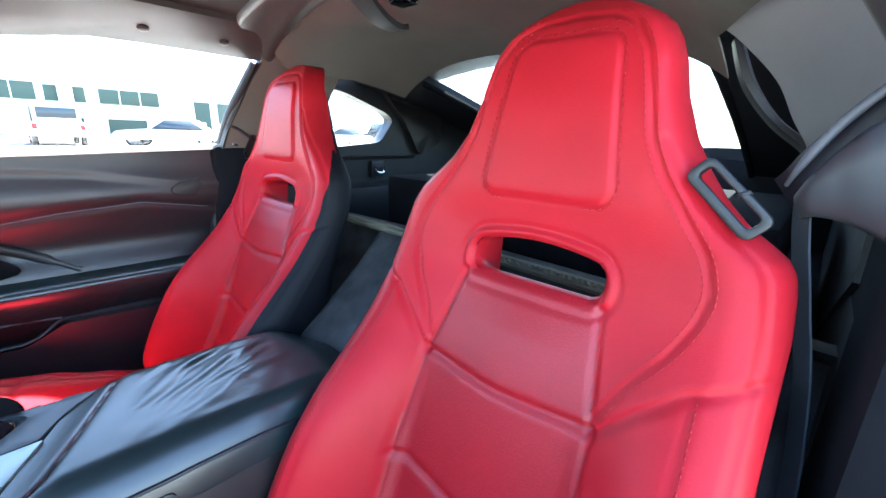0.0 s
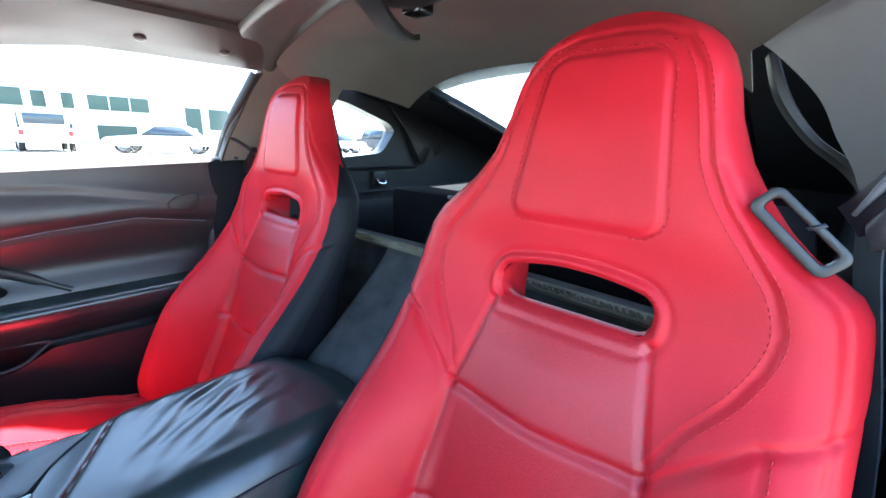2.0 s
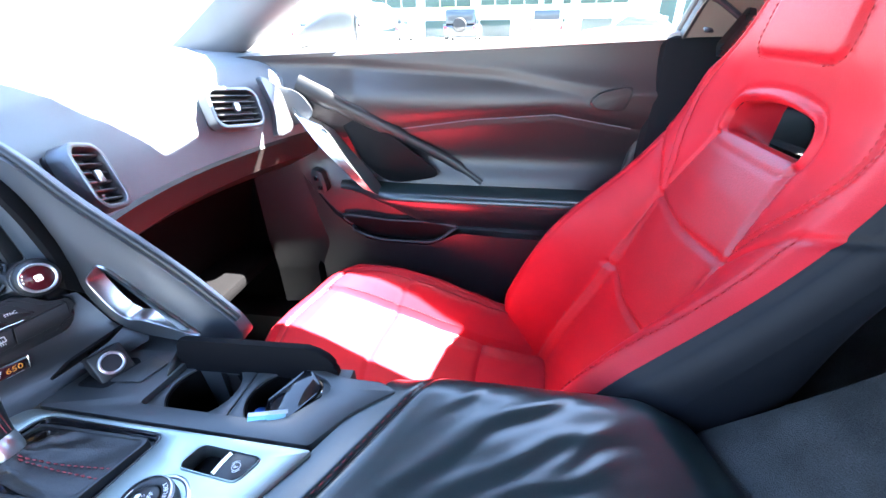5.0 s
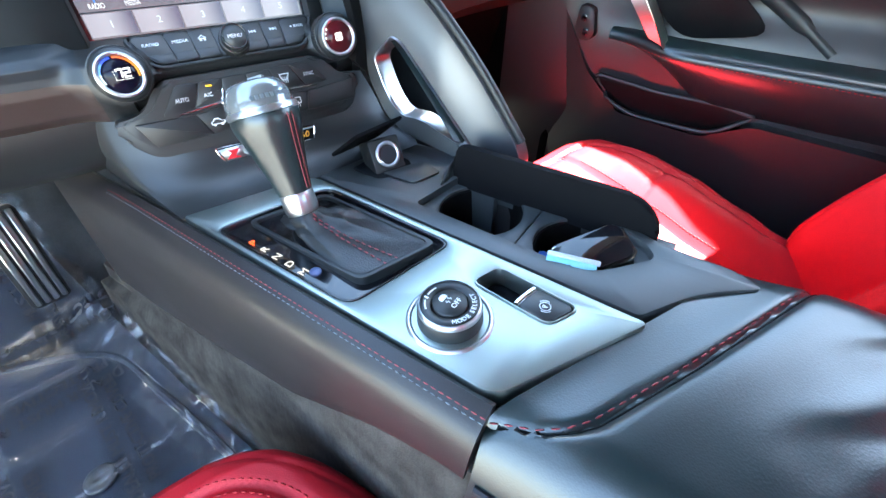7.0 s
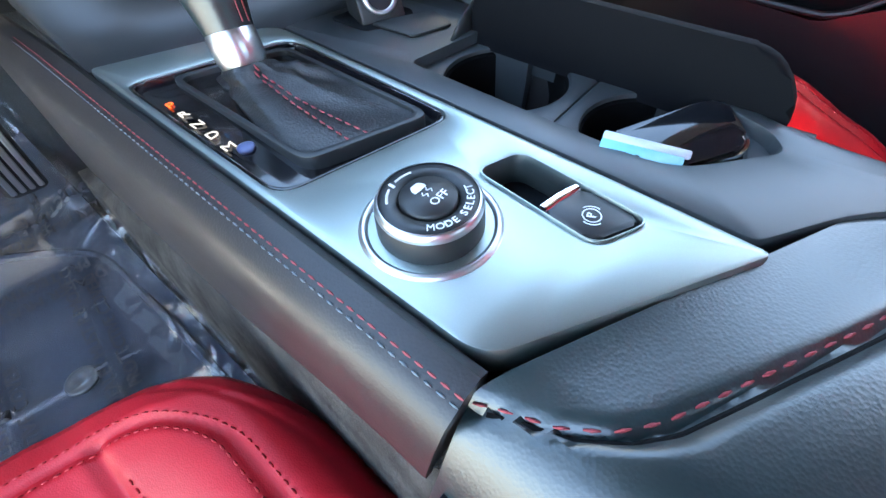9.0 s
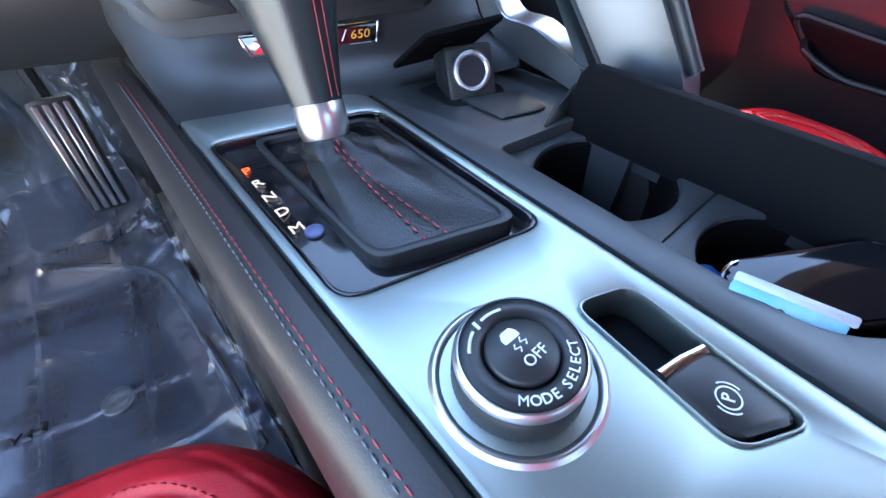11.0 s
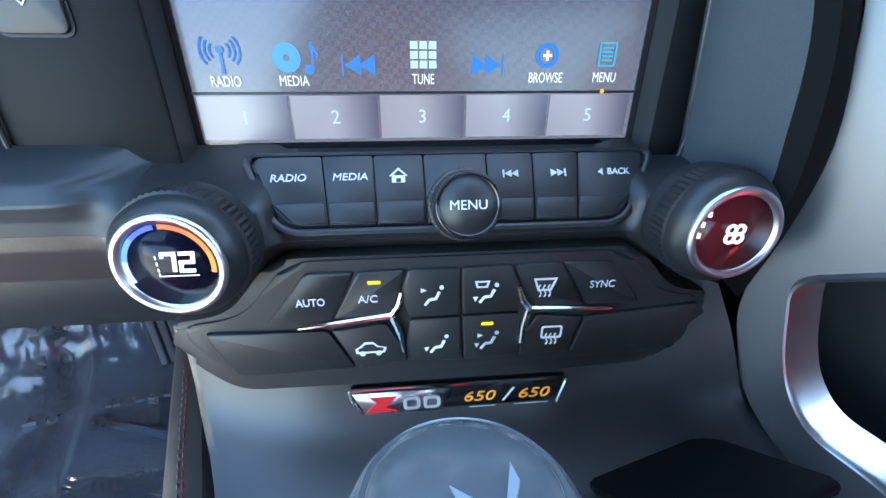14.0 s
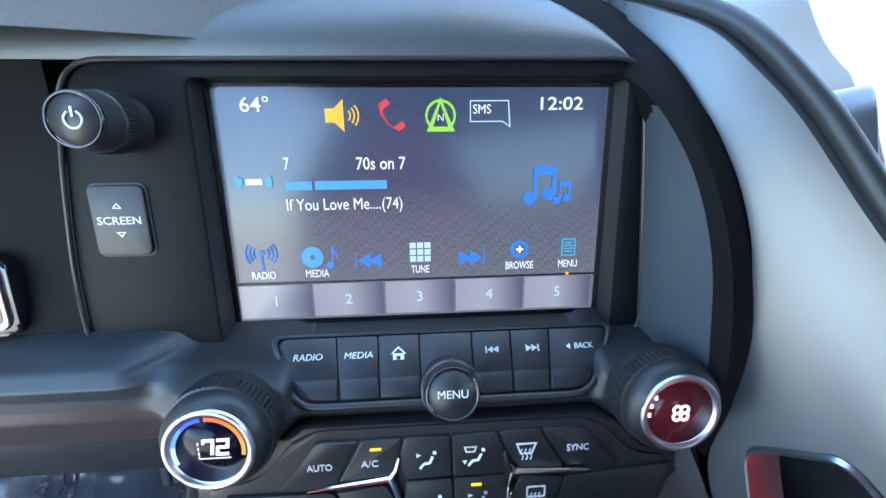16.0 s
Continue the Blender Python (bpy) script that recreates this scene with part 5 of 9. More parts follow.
def well(cx, cy, r, z0, z1, name):
    """Floor plate with a round well sunk into it."""
    rings = []
    for rr, z in ((r + 0.003, z0), (r, z0 - 0.003), (r - 0.002, z1 + 0.006), (r - 0.010, z1), (0.0005, z1)):
        rings.append([DECK @ Vector((cx + rr * math.cos(2 * math.pi * k / 40), cy - 0.335 + rr * math.sin(2 * math.pi * k / 40), z)) for k in range(40)])
    # the shade down inside the well is put into this near-black colour
    part(name, b_loft(rings, True, False), SHADED_BLACK, console)


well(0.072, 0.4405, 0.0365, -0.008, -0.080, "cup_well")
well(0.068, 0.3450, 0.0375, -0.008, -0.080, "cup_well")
# tray between the wells, with two round holes
def tray(cx, cy, r, half):
    circ = [(cx + r * math.cos(2 * math.pi * k / 64), cy + r * math.sin(2 * math.pi * k / 64)) for k in range(64)]
    return ring_between(dk(half), dk(circ), 64)


for cx, cy, r, half in ((0.072, 0.4405, 0.038, [(0.026, 0.393), (0.114, 0.393), (0.114, 0.494), (0.030, 0.494)]), (0.068, 0.3450, 0.039, [(0.026, 0.284), (0.114, 0.284), (0.114, 0.393), (0.026, 0.393)])):
    o, i = tray(cx, cy, r, half)
    part("cup_tray", b_frame(o, i, -0.020, -0.0065, DECK, 0.002), COLUMN_PLASTIC_LIT, console)
shelf = [(y, deck_z(y)) for y in np.linspace(0.44, 0.70, 12)]
part("side_shelf", b_loft([[(0.098, y, z - 0.002), (0.128, y, z - 0.003), (0.146, y, z - 0.006), (0.146, y, z - 0.08), (0.098, y, z - 0.08)] for y, z in shelf]), COLUMN_PLASTIC_LIT, console, "black plastic shelf beside the arch")
part("lower_body", b_loft([[(-0.098, y, zb), (-0.100, y, zt), (0.106, y, zt), (0.135, y, zb)] for y, zb, zt in ((-0.04, 0.15, 0.50), (0.28, 0.15, 0.50), (0.62, 0.15, 0.49), (0.84, 0.15, 0.46))]), BLACK_PLASTIC, console)
# left flank: padded edge, side panel and carpet skirt
flank = []
for k in range(34):
    y = 0.338 + 0.56 * k / 33
    z = deck_z(min(y, 0.70)) - 0.10 * max(y - 0.70, 0)
    lo = interp(y, [(0.30, 0.545), (0.345, 0.560), (0.40, 0.540), (0.51, 0.468), (0.60, 0.440), (0.78, 0.390), (0.9, 0.370)])
    mix_ = lambda f: (z - 0.014) * (1 - f) + lo * f
    flank.append([(-0.0893, y, z - 0.03), (-0.0893, y, z + 0.000), (-0.0935, y, z + 0.0035), (-0.101, y, z + 0.0022), (-0.110, y, z - 0.004), (-0.115, y, z - 0.014),
                  (-0.1175, y, mix_(0.35)), (-0.1195, y, mix_(0.7)), (-0.1200, y, mix_(0.93)), (-0.117, y, lo), (-0.09, y, lo)])
part("left_flank", b_loft(flank), DARK_TRIM, console, "dark leather side panel with red stitching")
part("edge_stitching", b_join(b_stitch([r[3] for r in flank][:26], 0.0034, 0.0018, 0.00040, (-0.0004, 0, 0.0001))), PINK_THREAD, console, "light red stitching")
part("lower_stitching", b_stitch([(r[3][0] * 0.74 + r[4][0] * 0.26, r[3][1], r[3][2] * 0.74 + r[4][2] * 0.26) for r in flank][:26], 0.0032, 0.0018, 0.00040, (-0.0005, 0, 0.0002)), GREY_THREAD, console, "grey stitching")
skirt = []
for k in range(230):
    y = 0.29 + 0.69 * k / 229
    lo = interp(y, [(0.30, 0.545), (0.345, 0.560), (0.40, 0.540), (0.51, 0.468), (0.60, 0.440), (0.78, 0.390), (0.98, 0.360)])
    rib = 0.0006 * math.sin(2 * math.pi * k / 2.6)
    skirt.append([(-0.09, y, lo + 0.01), (-0.1155 - rib, y, lo + 0.004), (-0.1185 - rib, y, lo - 0.02), (-0.132 - rib, y, 0.34), (-0.145 - rib, y, 0.23), (-0.165, y, 0.150), (-0.09, y, 0.145)])
part("carpet_skirt", b_loft(skirt), SKIRT_CARPET, console, "dark ribbed carpet on the tunnel side")
# right flank
rfl = []
for k in range(30):
    y = 0.24 + 0.50 * k / 29
    z = deck_z(y)
    x0 = interp(y, [(0.24, 0.0915), (0.29, 0.0940), (0.33, 0.1075), (0.52, 0.1135), (0.74, 0.122)])
    rfl.append([(x0 - 0.006, y, z - 0.03), (x0 + 0.0003, y, z - 0.0015), (x0 + 0.004, y, z - 0.005), (x0 + 0.008, y, z - 0.016), (x0 + 0.020, y, 0.48), (0.145, y, 0.30), (0.16, y, 0.15), (0.08, y, 0.15)])
part("right_flank", b_loft(rfl), DARK_TRIM, console)


# ---- armrest lid with creased leather ----
def seam_s(x):
    return interp(x, [(-0.128, -0.03), (-0.100, 0.0), (-0.096, 0.008), (-0.091, 0.024), (-0.083, 0.033), (-0.073, 0.037), (-0.009, 0.0405), (0.13, 0.042)])


def arm_pt(u, v):
    x = -0.128 + 0.262 * u
    yf = 0.338 - 0.50 * max(x + 0.095, 0) - 0.004 * smooth01((-0.095 - x) / 0.03)
    yb = -0.058 - 0.03 * math.exp(-((x + 0.01) / 0.08) ** 2)
    y = yf + (yb - yf) * v
    s = (yf - y)
    z = 0.5965 + 0.009 * smooth01(s / 0.06) - 0.006 * smooth01((s - 0.2) / 0.15) - 0.020 * smooth01((0.05 - (y - yb)) / 0.06)
    z -= 0.004 * math.exp(-((s - seam_s(x)) / 0.0035) ** 2)
    el, er = (x + 0.128), (0.134 - x)
    z -= 0.075 * (1 - math.sqrt(1 - min(max(1 - el / 0.050, 0), 0.999) ** 2)) + 0.06 * (1 - math.sqrt(1 - min(max(1 - er / 0.055, 0), 0.999) ** 2))
    # creases
    if s > 0.05:
        w = smooth01((s - 0.06) / 0.05) * smooth01((y - yb - 0.03) / 0.08)
        for a, cxx, cyy, wid, ln, amp, bend in ((-1.00, 0.066, 0.120, 0.0075, 0.085, 0.0050, 1.2), (-0.92, 0.046, 0.135, 0.0065, 0.080, 0.0042, 0.8), (-1.05, 0.026, 0.105, 0.0080, 0.095, 0.0050, 1.4), (-1.12, 0.004, 0.085, 0.0065, 0.080, 0.0038, 0.6),
                                                (-1.15, -0.022, 0.075, 0.0085, 0.085, 0.0036, 1.0), (-0.80, 0.078, 0.165, 0.0060, 0.050, 0.0040, 0.4), (-1.20, -0.048, 0.105, 0.0100, 0.060, 0.0024, 0.5), (-0.95, 0.040, 0.050, 0.0065, 0.060, 0.0036, -0.8)):
            dx, dy = x - cxx, y - cyy
            p, q = dx * math.cos(a) + dy * math.sin(a), -dx * math.sin(a) + dy * math.cos(a)
            q += bend * p * p + 0.0035 * math.sin(p * 55 + cxx * 90)
            z += w * 0.36 * amp * (math.exp(-(q / wid) ** 2) - 0.45 * math.exp(-((q + 1.8 * wid) / wid) ** 2)) * math.exp(-(p / ln) ** 2)
        z += w * 0.0012 * noise.noise(Vector((x * 28, y * 28, 0.3)))
    return (x, y, z)


armrest = thing("armrest_lid", (0, 0.1, 0.5), "creased black leather armrest lid with red stitching", "armrest")
part("padded_lid", b_grid(arm_pt, 90, 150, (0, 0, -0.09)), BLACK_LEATHER, armrest)
sp = []
for k in range(60):
    x = -0.098 + 0.222 * k / 59
    yf = 0.338 - 0.50 * max(x + 0.095, 0)
    yb = -0.058 - 0.03 * math.exp(-((x + 0.01) / 0.08) ** 2)
    p = arm_pt((x + 0.128) / 0.262, max(seam_s(x) - 0.003, 0) / (yf - yb))
    sp.append((p[0], p[1], p[2] + 0.0006))
part("front_stitching", b_stitch(sp, 0.0046, 0.0034, 0.0005), PINK_THREAD, armrest, "light red stitching")
part("front_piping", b_tube([(x, y - 0.0055, z - 0.0012) for x, y, z in sp], 0.0014, 6), BAND_BLACK, armrest)
sideb = []
for k in range(30):
    y = 0.336 - 0.40 * k / 29
    sideb.append([(-0.090, y, 0.53), (-0.128, y, 0.535), (-0.133, y, 0.51), (-0.136, y, 0.45), (-0.140, y, 0.36), (-0.10, y, 0.33)])
part("side_panel", b_loft(sideb), DARK_TRIM, armrest)
gap = [arm_pt((-0.1205 + 0.128) / 0.262, v) for v in np.linspace(0.01, 0.92, 40)]
part("parting_gap", b_tube([(x - 0.0008, y, z) for x, y, z in gap], 0.0026, 8), INK, armrest, "dark gap under the lid")
part("latch", b_prism(round_poly([(0.0, 0.0), (0.075, 0.0), (0.069, 0.016), (0.005, 0.016)], 0.005, 4), -0.004, 0.004, axes((-0.1275, 0.262, 0.5400), (0, -1, 0), (0.25, 0, 1)), 0.002), DARK_TRIM, armrest, "dark latch under the lid's edge")
sider = [[(0.10, y, 0.53), (0.134, y, 0.545), (0.139, y, 0.51), (0.145, y, 0.42), (0.15, y, 0.16), (0.10, y, 0.16)] for y in np.linspace(0.235, -0.06, 10)]
part("side_panel", b_loft(sider), DARK_TRIM, armrest)

# ---- gear selector ----
gear = thing("gear_selector", (-0.03, 0.53, 0.58), "leather-wrapped gear selector with gloss crest cap and boot", "gear selector")
gb, gt = Vector((-0.0315, 0.5550, 0.5985)), Vector((-0.0205, 0.5915, 0.6845))
ga = (gt - gb).normalized()
GM = axes(gb, Vector((1, -0.12, 0)) - ga * ga.dot(Vector((1, -0.12, 0))), ga.cross(Vector((1, -0.12, 0))))


def knob_rings(table, m, seg=40):
    rings = []
    for z, rx, ry in table:
        z = z * 1.0 if z < 0.08 else 0.080 + (z - 0.08) * 1.0
        rx, ry = rx * 1.18, ry * 1.18
        rings.append([m @ Vector((rx * math.cos(2 * math.pi * k / seg), ry * math.sin(2 * math.pi * k / seg), z)) for k in range(seg)])
    return rings


part("grip", b_loft(knob_rings(((0.014, 0.0115, 0.0115), (0.025, 0.0130, 0.0130), (0.040, 0.0155, 0.0160), (0.058, 0.0190, 0.0200), (0.068, 0.0214, 0.0227), (0.074, 0.0220, 0.0234), (0.077, 0.0216, 0.0229)), GM)), BLACK_LEATHER, gear, "black leather grip with red seams")
part("metal_collar", b_loft(knob_rings(((-0.004, 0.0108, 0.0108), (0.0, 0.0118, 0.0118), (0.012, 0.0118, 0.0118), (0.016, 0.0110, 0.0110)), GM)), SATIN, gear, "satin metal collar")
part("chrome_ring", b_loft(knob_rings(((0.0765, 0.0212, 0.0225), (0.0775, 0.0224, 0.0238), (0.0805, 0.0222, 0.0236), (0.0822, 0.0212, 0.0226)), GM)), SATIN, gear, "satin chrome ring")
SMOKED = material("smoked_cap", (0.21, 0.228, 0.235), 0.15, metal=0.5, vary=0.05, bump=0, coat=0.6)
cap = part("cap", b_loft(knob_rings(((0.0815, 0.0214, 0.0228), (0.0860, 0.0211, 0.0225), (0.0905, 0.0203, 0.0217), (0.0945, 0.0190, 0.0204), (0.0975, 0.0174, 0.0188), (0.0988, 0.0162, 0.0176), (0.0984, 0.0154, 0.0168)), GM)), SMOKED, gear, "gloss smoked cap")
part("cap_dome", b_loft(knob_rings([(0.0982 + 0.0040 * math.sqrt(max(1 - f * f, 0)), 0.0155 * f, 0.0169 * f) for f in (1.0, 0.985, 0.94, 0.86, 0.75, 0.6, 0.42, 0.22, 0.05)], GM)), SMOKED, cap, "glassy domed insert")
CREST_GREY = plain("crest_grey", (0.30, 0.33, 0.35), 0.4)
# crest on the cap as plain shapes: two swept flags
for s, w in ((1, 0.0045), (-1, 0.003)):
    poly = [(0.0025 + 0.95 * x, -0.0050 + 1.5 * y) for x, y in ((0.000, -0.0045), (s * 0.0020, -0.001), (s * 0.0056, 0.001 + w * 0.4), (s * 0.0052, 0.0002), (s * 0.002, -0.0025))]
    part("crest_flag", b_prism([(x * 1.16, y * 1.16) for x, y in poly], 0.1012, 0.1027, GM), CREST_GREY, gear, "pale plain crest shape", smooth=False)
for k in range(9):
    a = -math.pi / 2 + (k - 4) * 0.145
    part("cap_mark", b_box((0.0245 * math.cos(a), 0.0262 * math.sin(a), 0.0880), (0.0022, 0.0014, 0.0030), 0, m=GM), GREY_THREAD, gear, smooth=False)
for dx in (0.0052, 0.0092):
    pts = [GM @ Vector((dx, -math.sqrt(max((r * 1.18 + 0.0003) ** 2 - dx * dx, 0)), z)) for z, r in ((0.016, 0.0118), (0.025, 0.0131), (0.040, 0.0161), (0.058, 0.0201), (0.068, 0.0227), (0.074, 0.0234))]
    part("grip_seam", b_tube(smooth_path(pts, 4), 0.00042, 5), PINK_THREAD, gear)
# gathered boot
br_ = []
seg = 72
bc = Vector((-0.0285, 0.517))
bout = ring_between([(x, y) for x, y in BOOT], [(bc.x + 0.005 * math.cos(a), bc.y + 0.005 * math.sin(a)) for a in np.linspace(0, 6.2, 24)], seg)[0]
idx = np.linspace(0, len(bout) - 1, seg).astype(int)
base = [bout[q] for q in idx]
for lev in range(15):
    f = lev / 14
    z = -0.001 + 0.024 * f ** 1.6 + 0.008 * smooth01(f * 2)
    ring = []
    for q, (x, y) in enumerate(base):
        a = math.atan2(y - bc.y, x - bc.x)
        tip = GM @ Vector((0.0135 * math.cos(a), 0.0135 * math.sin(a), -0.004))
        k = smooth01(f) * 0.35 + 0.65 * f
        bx, by = bc.x + (x - bc.x) * 0.94, bc.y + (y - bc.y) * 0.95
        p = Vector((bx, by, deck_z(by) + 0.001)).lerp(Vector((tip.x, tip.y, tip.z)), k)
        p.z -= 0.005 * math.sin(math.pi * f) * (1 - 0.4 * math.cos(a + 0.8))
        fold = math.sin(3 * a + 1.0 + 2.4 * f) * 0.0042 + math.sin(7 * a + 5 * f) * 0.0018 + 0.0032 * math.sin(21 * f + 1.2 * math.sin(2 * a)) * smooth01((f - 0.5) / 0.35)
        p += Vector((math.cos(a), math.sin(a), 0.5)) * fold * math.sin(math.pi * f) ** 0.8
        ring.append(p)
    br_.append(ring)
part("boot", b_loft(br_, True, False), BOOT_LEATHER, gear, "gathered black leather boot with red stitching")


def boot_line(off):
    col = [min(range(seg), key=lambda q: abs(((math.atan2(base[q][1] - bc.y, base[q][0] - bc.x) - (-1.60 + off)) + math.pi) % (2 * math.pi) - math.pi))]
    return [r[col[0]] + Vector((0, 0, 0.0012)) for r in br_]


for off in (-0.06, 0.06):
    part("boot_stitching", b_stitch(boot_line(off), 0.0042, 0.0022, 0.0006), PINK_THREAD, gear, "light red stitching")

# gear letters
RED_GLOW = plain("red_letter_glow", (1.0, 0.10, 0.02), 0.5, emit=2.2)
WHITE_GLOW = plain("white_letter_glow", (0.9, 0.85, 0.8), 0.5, emit=0.8)
letters = thing("gear_letters", (-0.074, 0.553, 0.59), "lit gear position letters on gloss black plate", "indicator")
for k, ch in enumerate("PRNDM"):
    y = 0.5665 - 0.0149 * k
    part("letter", b_text(ch, 0.0092, DECK @ pose(-0.0758, y - 0.335, 0.0005 - plate_drop(y), 0, 0, 0), 0.0002), RED_GLOW if ch == "P" else WHITE_GLOW, letters, "glowing red letter" if ch == "P" else "", smooth=False)
blank = thing("blue_reset_dot", (-0.066, 0.515, 0.59), "small round blue button beside the gear letters", "button")
part("button", b_lathe([(0.0045, -0.001), (0.0045, 0.0009), (0.0035, 0.0014)], DECK @ pose(-0.0705, 0.5000 - 0.335, -plate_drop(0.5), 0, 0, 0), 20), plain("blue_button", (0.09, 0.11, 0.22), 0.3), blank)

# ---- drive mode knob ----
mode = thing("mode_knob", (-0.053, 0.390, 0.595), "black drive mode knob with chrome ring on metal deck", "knob")
MK = DECK @ pose(-0.0555, 0.390 - 0.335, 0.003, 0, 0, 0)
part("dished_ring", b_lathe([(0.0292, 0.0001), (0.0286, 0.0004), (0.0279, 0.0011), (0.0272, 0.0018), (0.0266, 0.0021), (0.0259, 0.0019), (0.0251, 0.0010), (0.0240, -0.0004), (0.0229, -0.0014), (0.0222, -0.0018), (0.0205, -0.0018)], MK, 72, cap=False), SATIN, mode, "satin dished ring")
side = []
for z, r in ((-0.001, 0.0206), (0.001, 0.0210), (0.010, 0.0206), (0.0112, 0.0201)):
    side.append([MK @ Vector(((r + 0.00022 * (k % 2)) * math.cos(2 * math.pi * k / 144), (r + 0.00022 * (k % 2)) * math.sin(2 * math.pi * k / 144), z)) for k in range(144)])
part("knurled_side", b_loft(side), BLACK_PLASTIC, mode)
part("chrome_rim", b_lathe([(0.0205, 0.0108), (0.0206, 0.0120), (0.0202, 0.0132), (0.0195, 0.0144), (0.0188, 0.0146)], MK, 64, cap=False), SATIN, mode, "bright satin rim")
part("top_face", b_lathe([(0.0192, 0.0125), (0.0188, 0.0143), (0.0124, 0.0141), (0.0119, 0.0125)], MK, 64), BLACK_PLASTIC, mode)
part("centre_button", b_lathe([(0.0111, 0.0125), (0.0111, 0.0142), (0.0103, 0.0152), (0.0, 0.0155)], MK, 48, cap=False), BLACK_PLASTIC, mode)
part("print", b_text("OFF", 0.0050, MK @ pose(0.0012, -0.0042, 0.0154, 0, 0, 2), 0.0002), WHITE_INK, mode, smooth=False)
part("car_icon", b_join(b_prism(round_poly([(-0.003, 0), (0.003, 0), (0.003, 0.002), (0.0018, 0.0038), (-0.0018, 0.0038), (-0.003, 0.002)], 0.0006), 0.0152, 0.0156, MK @ pose(0.0, 0.0036, 0, 0, 0, 0)),
                        b_tube([MK @ Vector(p) for p in ((-0.001, 0.0022, 0.0155), (-0.002, 0.001, 0.0155), (0.0, 0.0005, 0.0155), (-0.001, -0.0008, 0.0155))], 0.0003, 4),
                        b_tube([MK @ Vector(p) for p in ((0.002, 0.0030, 0.0155), (0.001, 0.0018, 0.0155), (0.003, 0.0013, 0.0155), (0.002, 0.0, 0.0155))], 0.0003, 4)), WHITE_INK, mode, smooth=False)
ang = -143.0
for ch, wide in zip("MODE SELECT", (13, 12, 11.5, 10.5, 6, 10.5, 10.5, 9.5, 10.5, 11, 10)):
    a = radians(ang + wide / 2)
    ang += wide
    if ch != " ":
        part("print", b_text(ch, 0.0042, MK @ pose(0.0155 * math.cos(a), 0.0155 * math.sin(a), 0.0143, 0, 0, math.degrees(a) + 90), 0.0002, bold=0.005), WHITE_INK, mode, smooth=False)
arc = lambda a0, a1: b_tube([MK @ Vector((0.0154 * math.cos(radians(a)), 0.0154 * math.sin(radians(a)), 0.0144)) for a in np.linspace(a0, a1, 9)], 0.0005, 4)
part("print", b_join(arc(68, 97), arc(115, 143), b_box((0.0154 * math.cos(radians(106)), 0.0154 * math.sin(radians(106)), 0.0144), (0.001, 0.003, 0.0004), m=MK)), WHITE_INK, mode, smooth=False)

# ---- parking brake switch ----
park = thing("parking_brake_switch", (-0.009, 0.36, 0.59), "parking brake switch in a chrome-edged slot", "switch")
slot = SLOT
sc = (-0.0124, 0.3600)
so, si = ring_between(dk([(sc[0] + (x - sc[0]) * 1.055, sc[1] + (y - sc[1]) * 1.025) for x, y in slot]), dk([(sc[0] + (x - sc[0]) * 0.985, sc[1] + (y - sc[1]) * 0.995) for x, y in slot]), 64)
part("slot_rim", b_frame(so, si, -0.004, 0.0043, DECK, 0.0006), DECK_METAL, park, "bright slot rim")
part("slot_floor", b_prism(dk(slot), -0.0135, -0.0120, DECK), LOAD_BLACK, park)
sw = round_poly([(-0.0232, 0.3610), (-0.0259, 0.3368), (-0.0046, 0.3258), (-0.0015, 0.3550)], 0.005, 4)
part("rocker", b_prism(dk(sw), -0.0120, 0.0030, DECK, 0.002), BLACK_PLASTIC, park)
part("chrome_tip", b_tube([DECK @ Vector((x, y - 0.335, 0.0030)) for x, y in ((-0.0222, 0.3600), (-0.0125, 0.3582), (-0.0028, 0.3552))], 0.0020, 8, flat=0.6), CHROME, park, "bright rocker edge")
pm = DECK @ pose(-0.0140, 0.3430 - 0.335, 0.0032, 0, 0, 28)
part("print", b_join(b_text("P", 0.0052, pm, 0.0002), b_tube([pm @ Vector((0.0036 * math.cos(a), 0.0036 * math.sin(a), 0)) for a in np.linspace(0, 6.283, 25)[:-1]], 0.00028, 4, closed=True),
                     *[b_tube([pm @ Vector((0.0050 * math.cos(a), 0.0050 * math.sin(a), 0)) for a in np.linspace(q - 0.7, q + 0.7, 9)], 0.00028, 4) for q in (0, math.pi)]), WHITE_INK, park, smooth=False)

# ---- cup holder lid, raised on edge ----
LID_BLACK = material("lid_plastic", (0.0036, 0.0036, 0.0046), 0.70, vary=0.1, fine=1500, bump=0.15, spec=0.09, dist=0.0002)
lid = thing("cup_holder_lid", (0.113, 0.40, 0.59), "raised black cup holder lid standing on its edge", "lid")
LM = axes((0.1025, 0.39, 0.5865), (0.02, -1, 0.02), (0.12, 0, 1))
part("panel", b_prism(round_poly([(-0.10, -0.005), (0.092, -0.005), (0.092, 0.014), (0.074, 0.036), (-0.095, 0.036)], [0.004, 0.006, 0.012, 0.03, 0.006]), -0.005, 0.004, LM, 0.003, seg=3, both=True), LID_BLACK, lid)
part("hinge_lip", b_tube([LM @ Vector((x, -0.004, -0.005)) for x in np.linspace(-0.095, 0.09, 9)], 0.004), BLACK_PLASTIC, lid)
part("inner_web", b_prism([(0.0, 0.0), (0.03, 0.0), (0.03, 0.018), (0.012, 0.010)], -0.001, 0.001, axes((0.075, 0.487, 0.588), (1, 0, 0), (0, 0.2, 1))), BLACK_PLASTIC, lid)

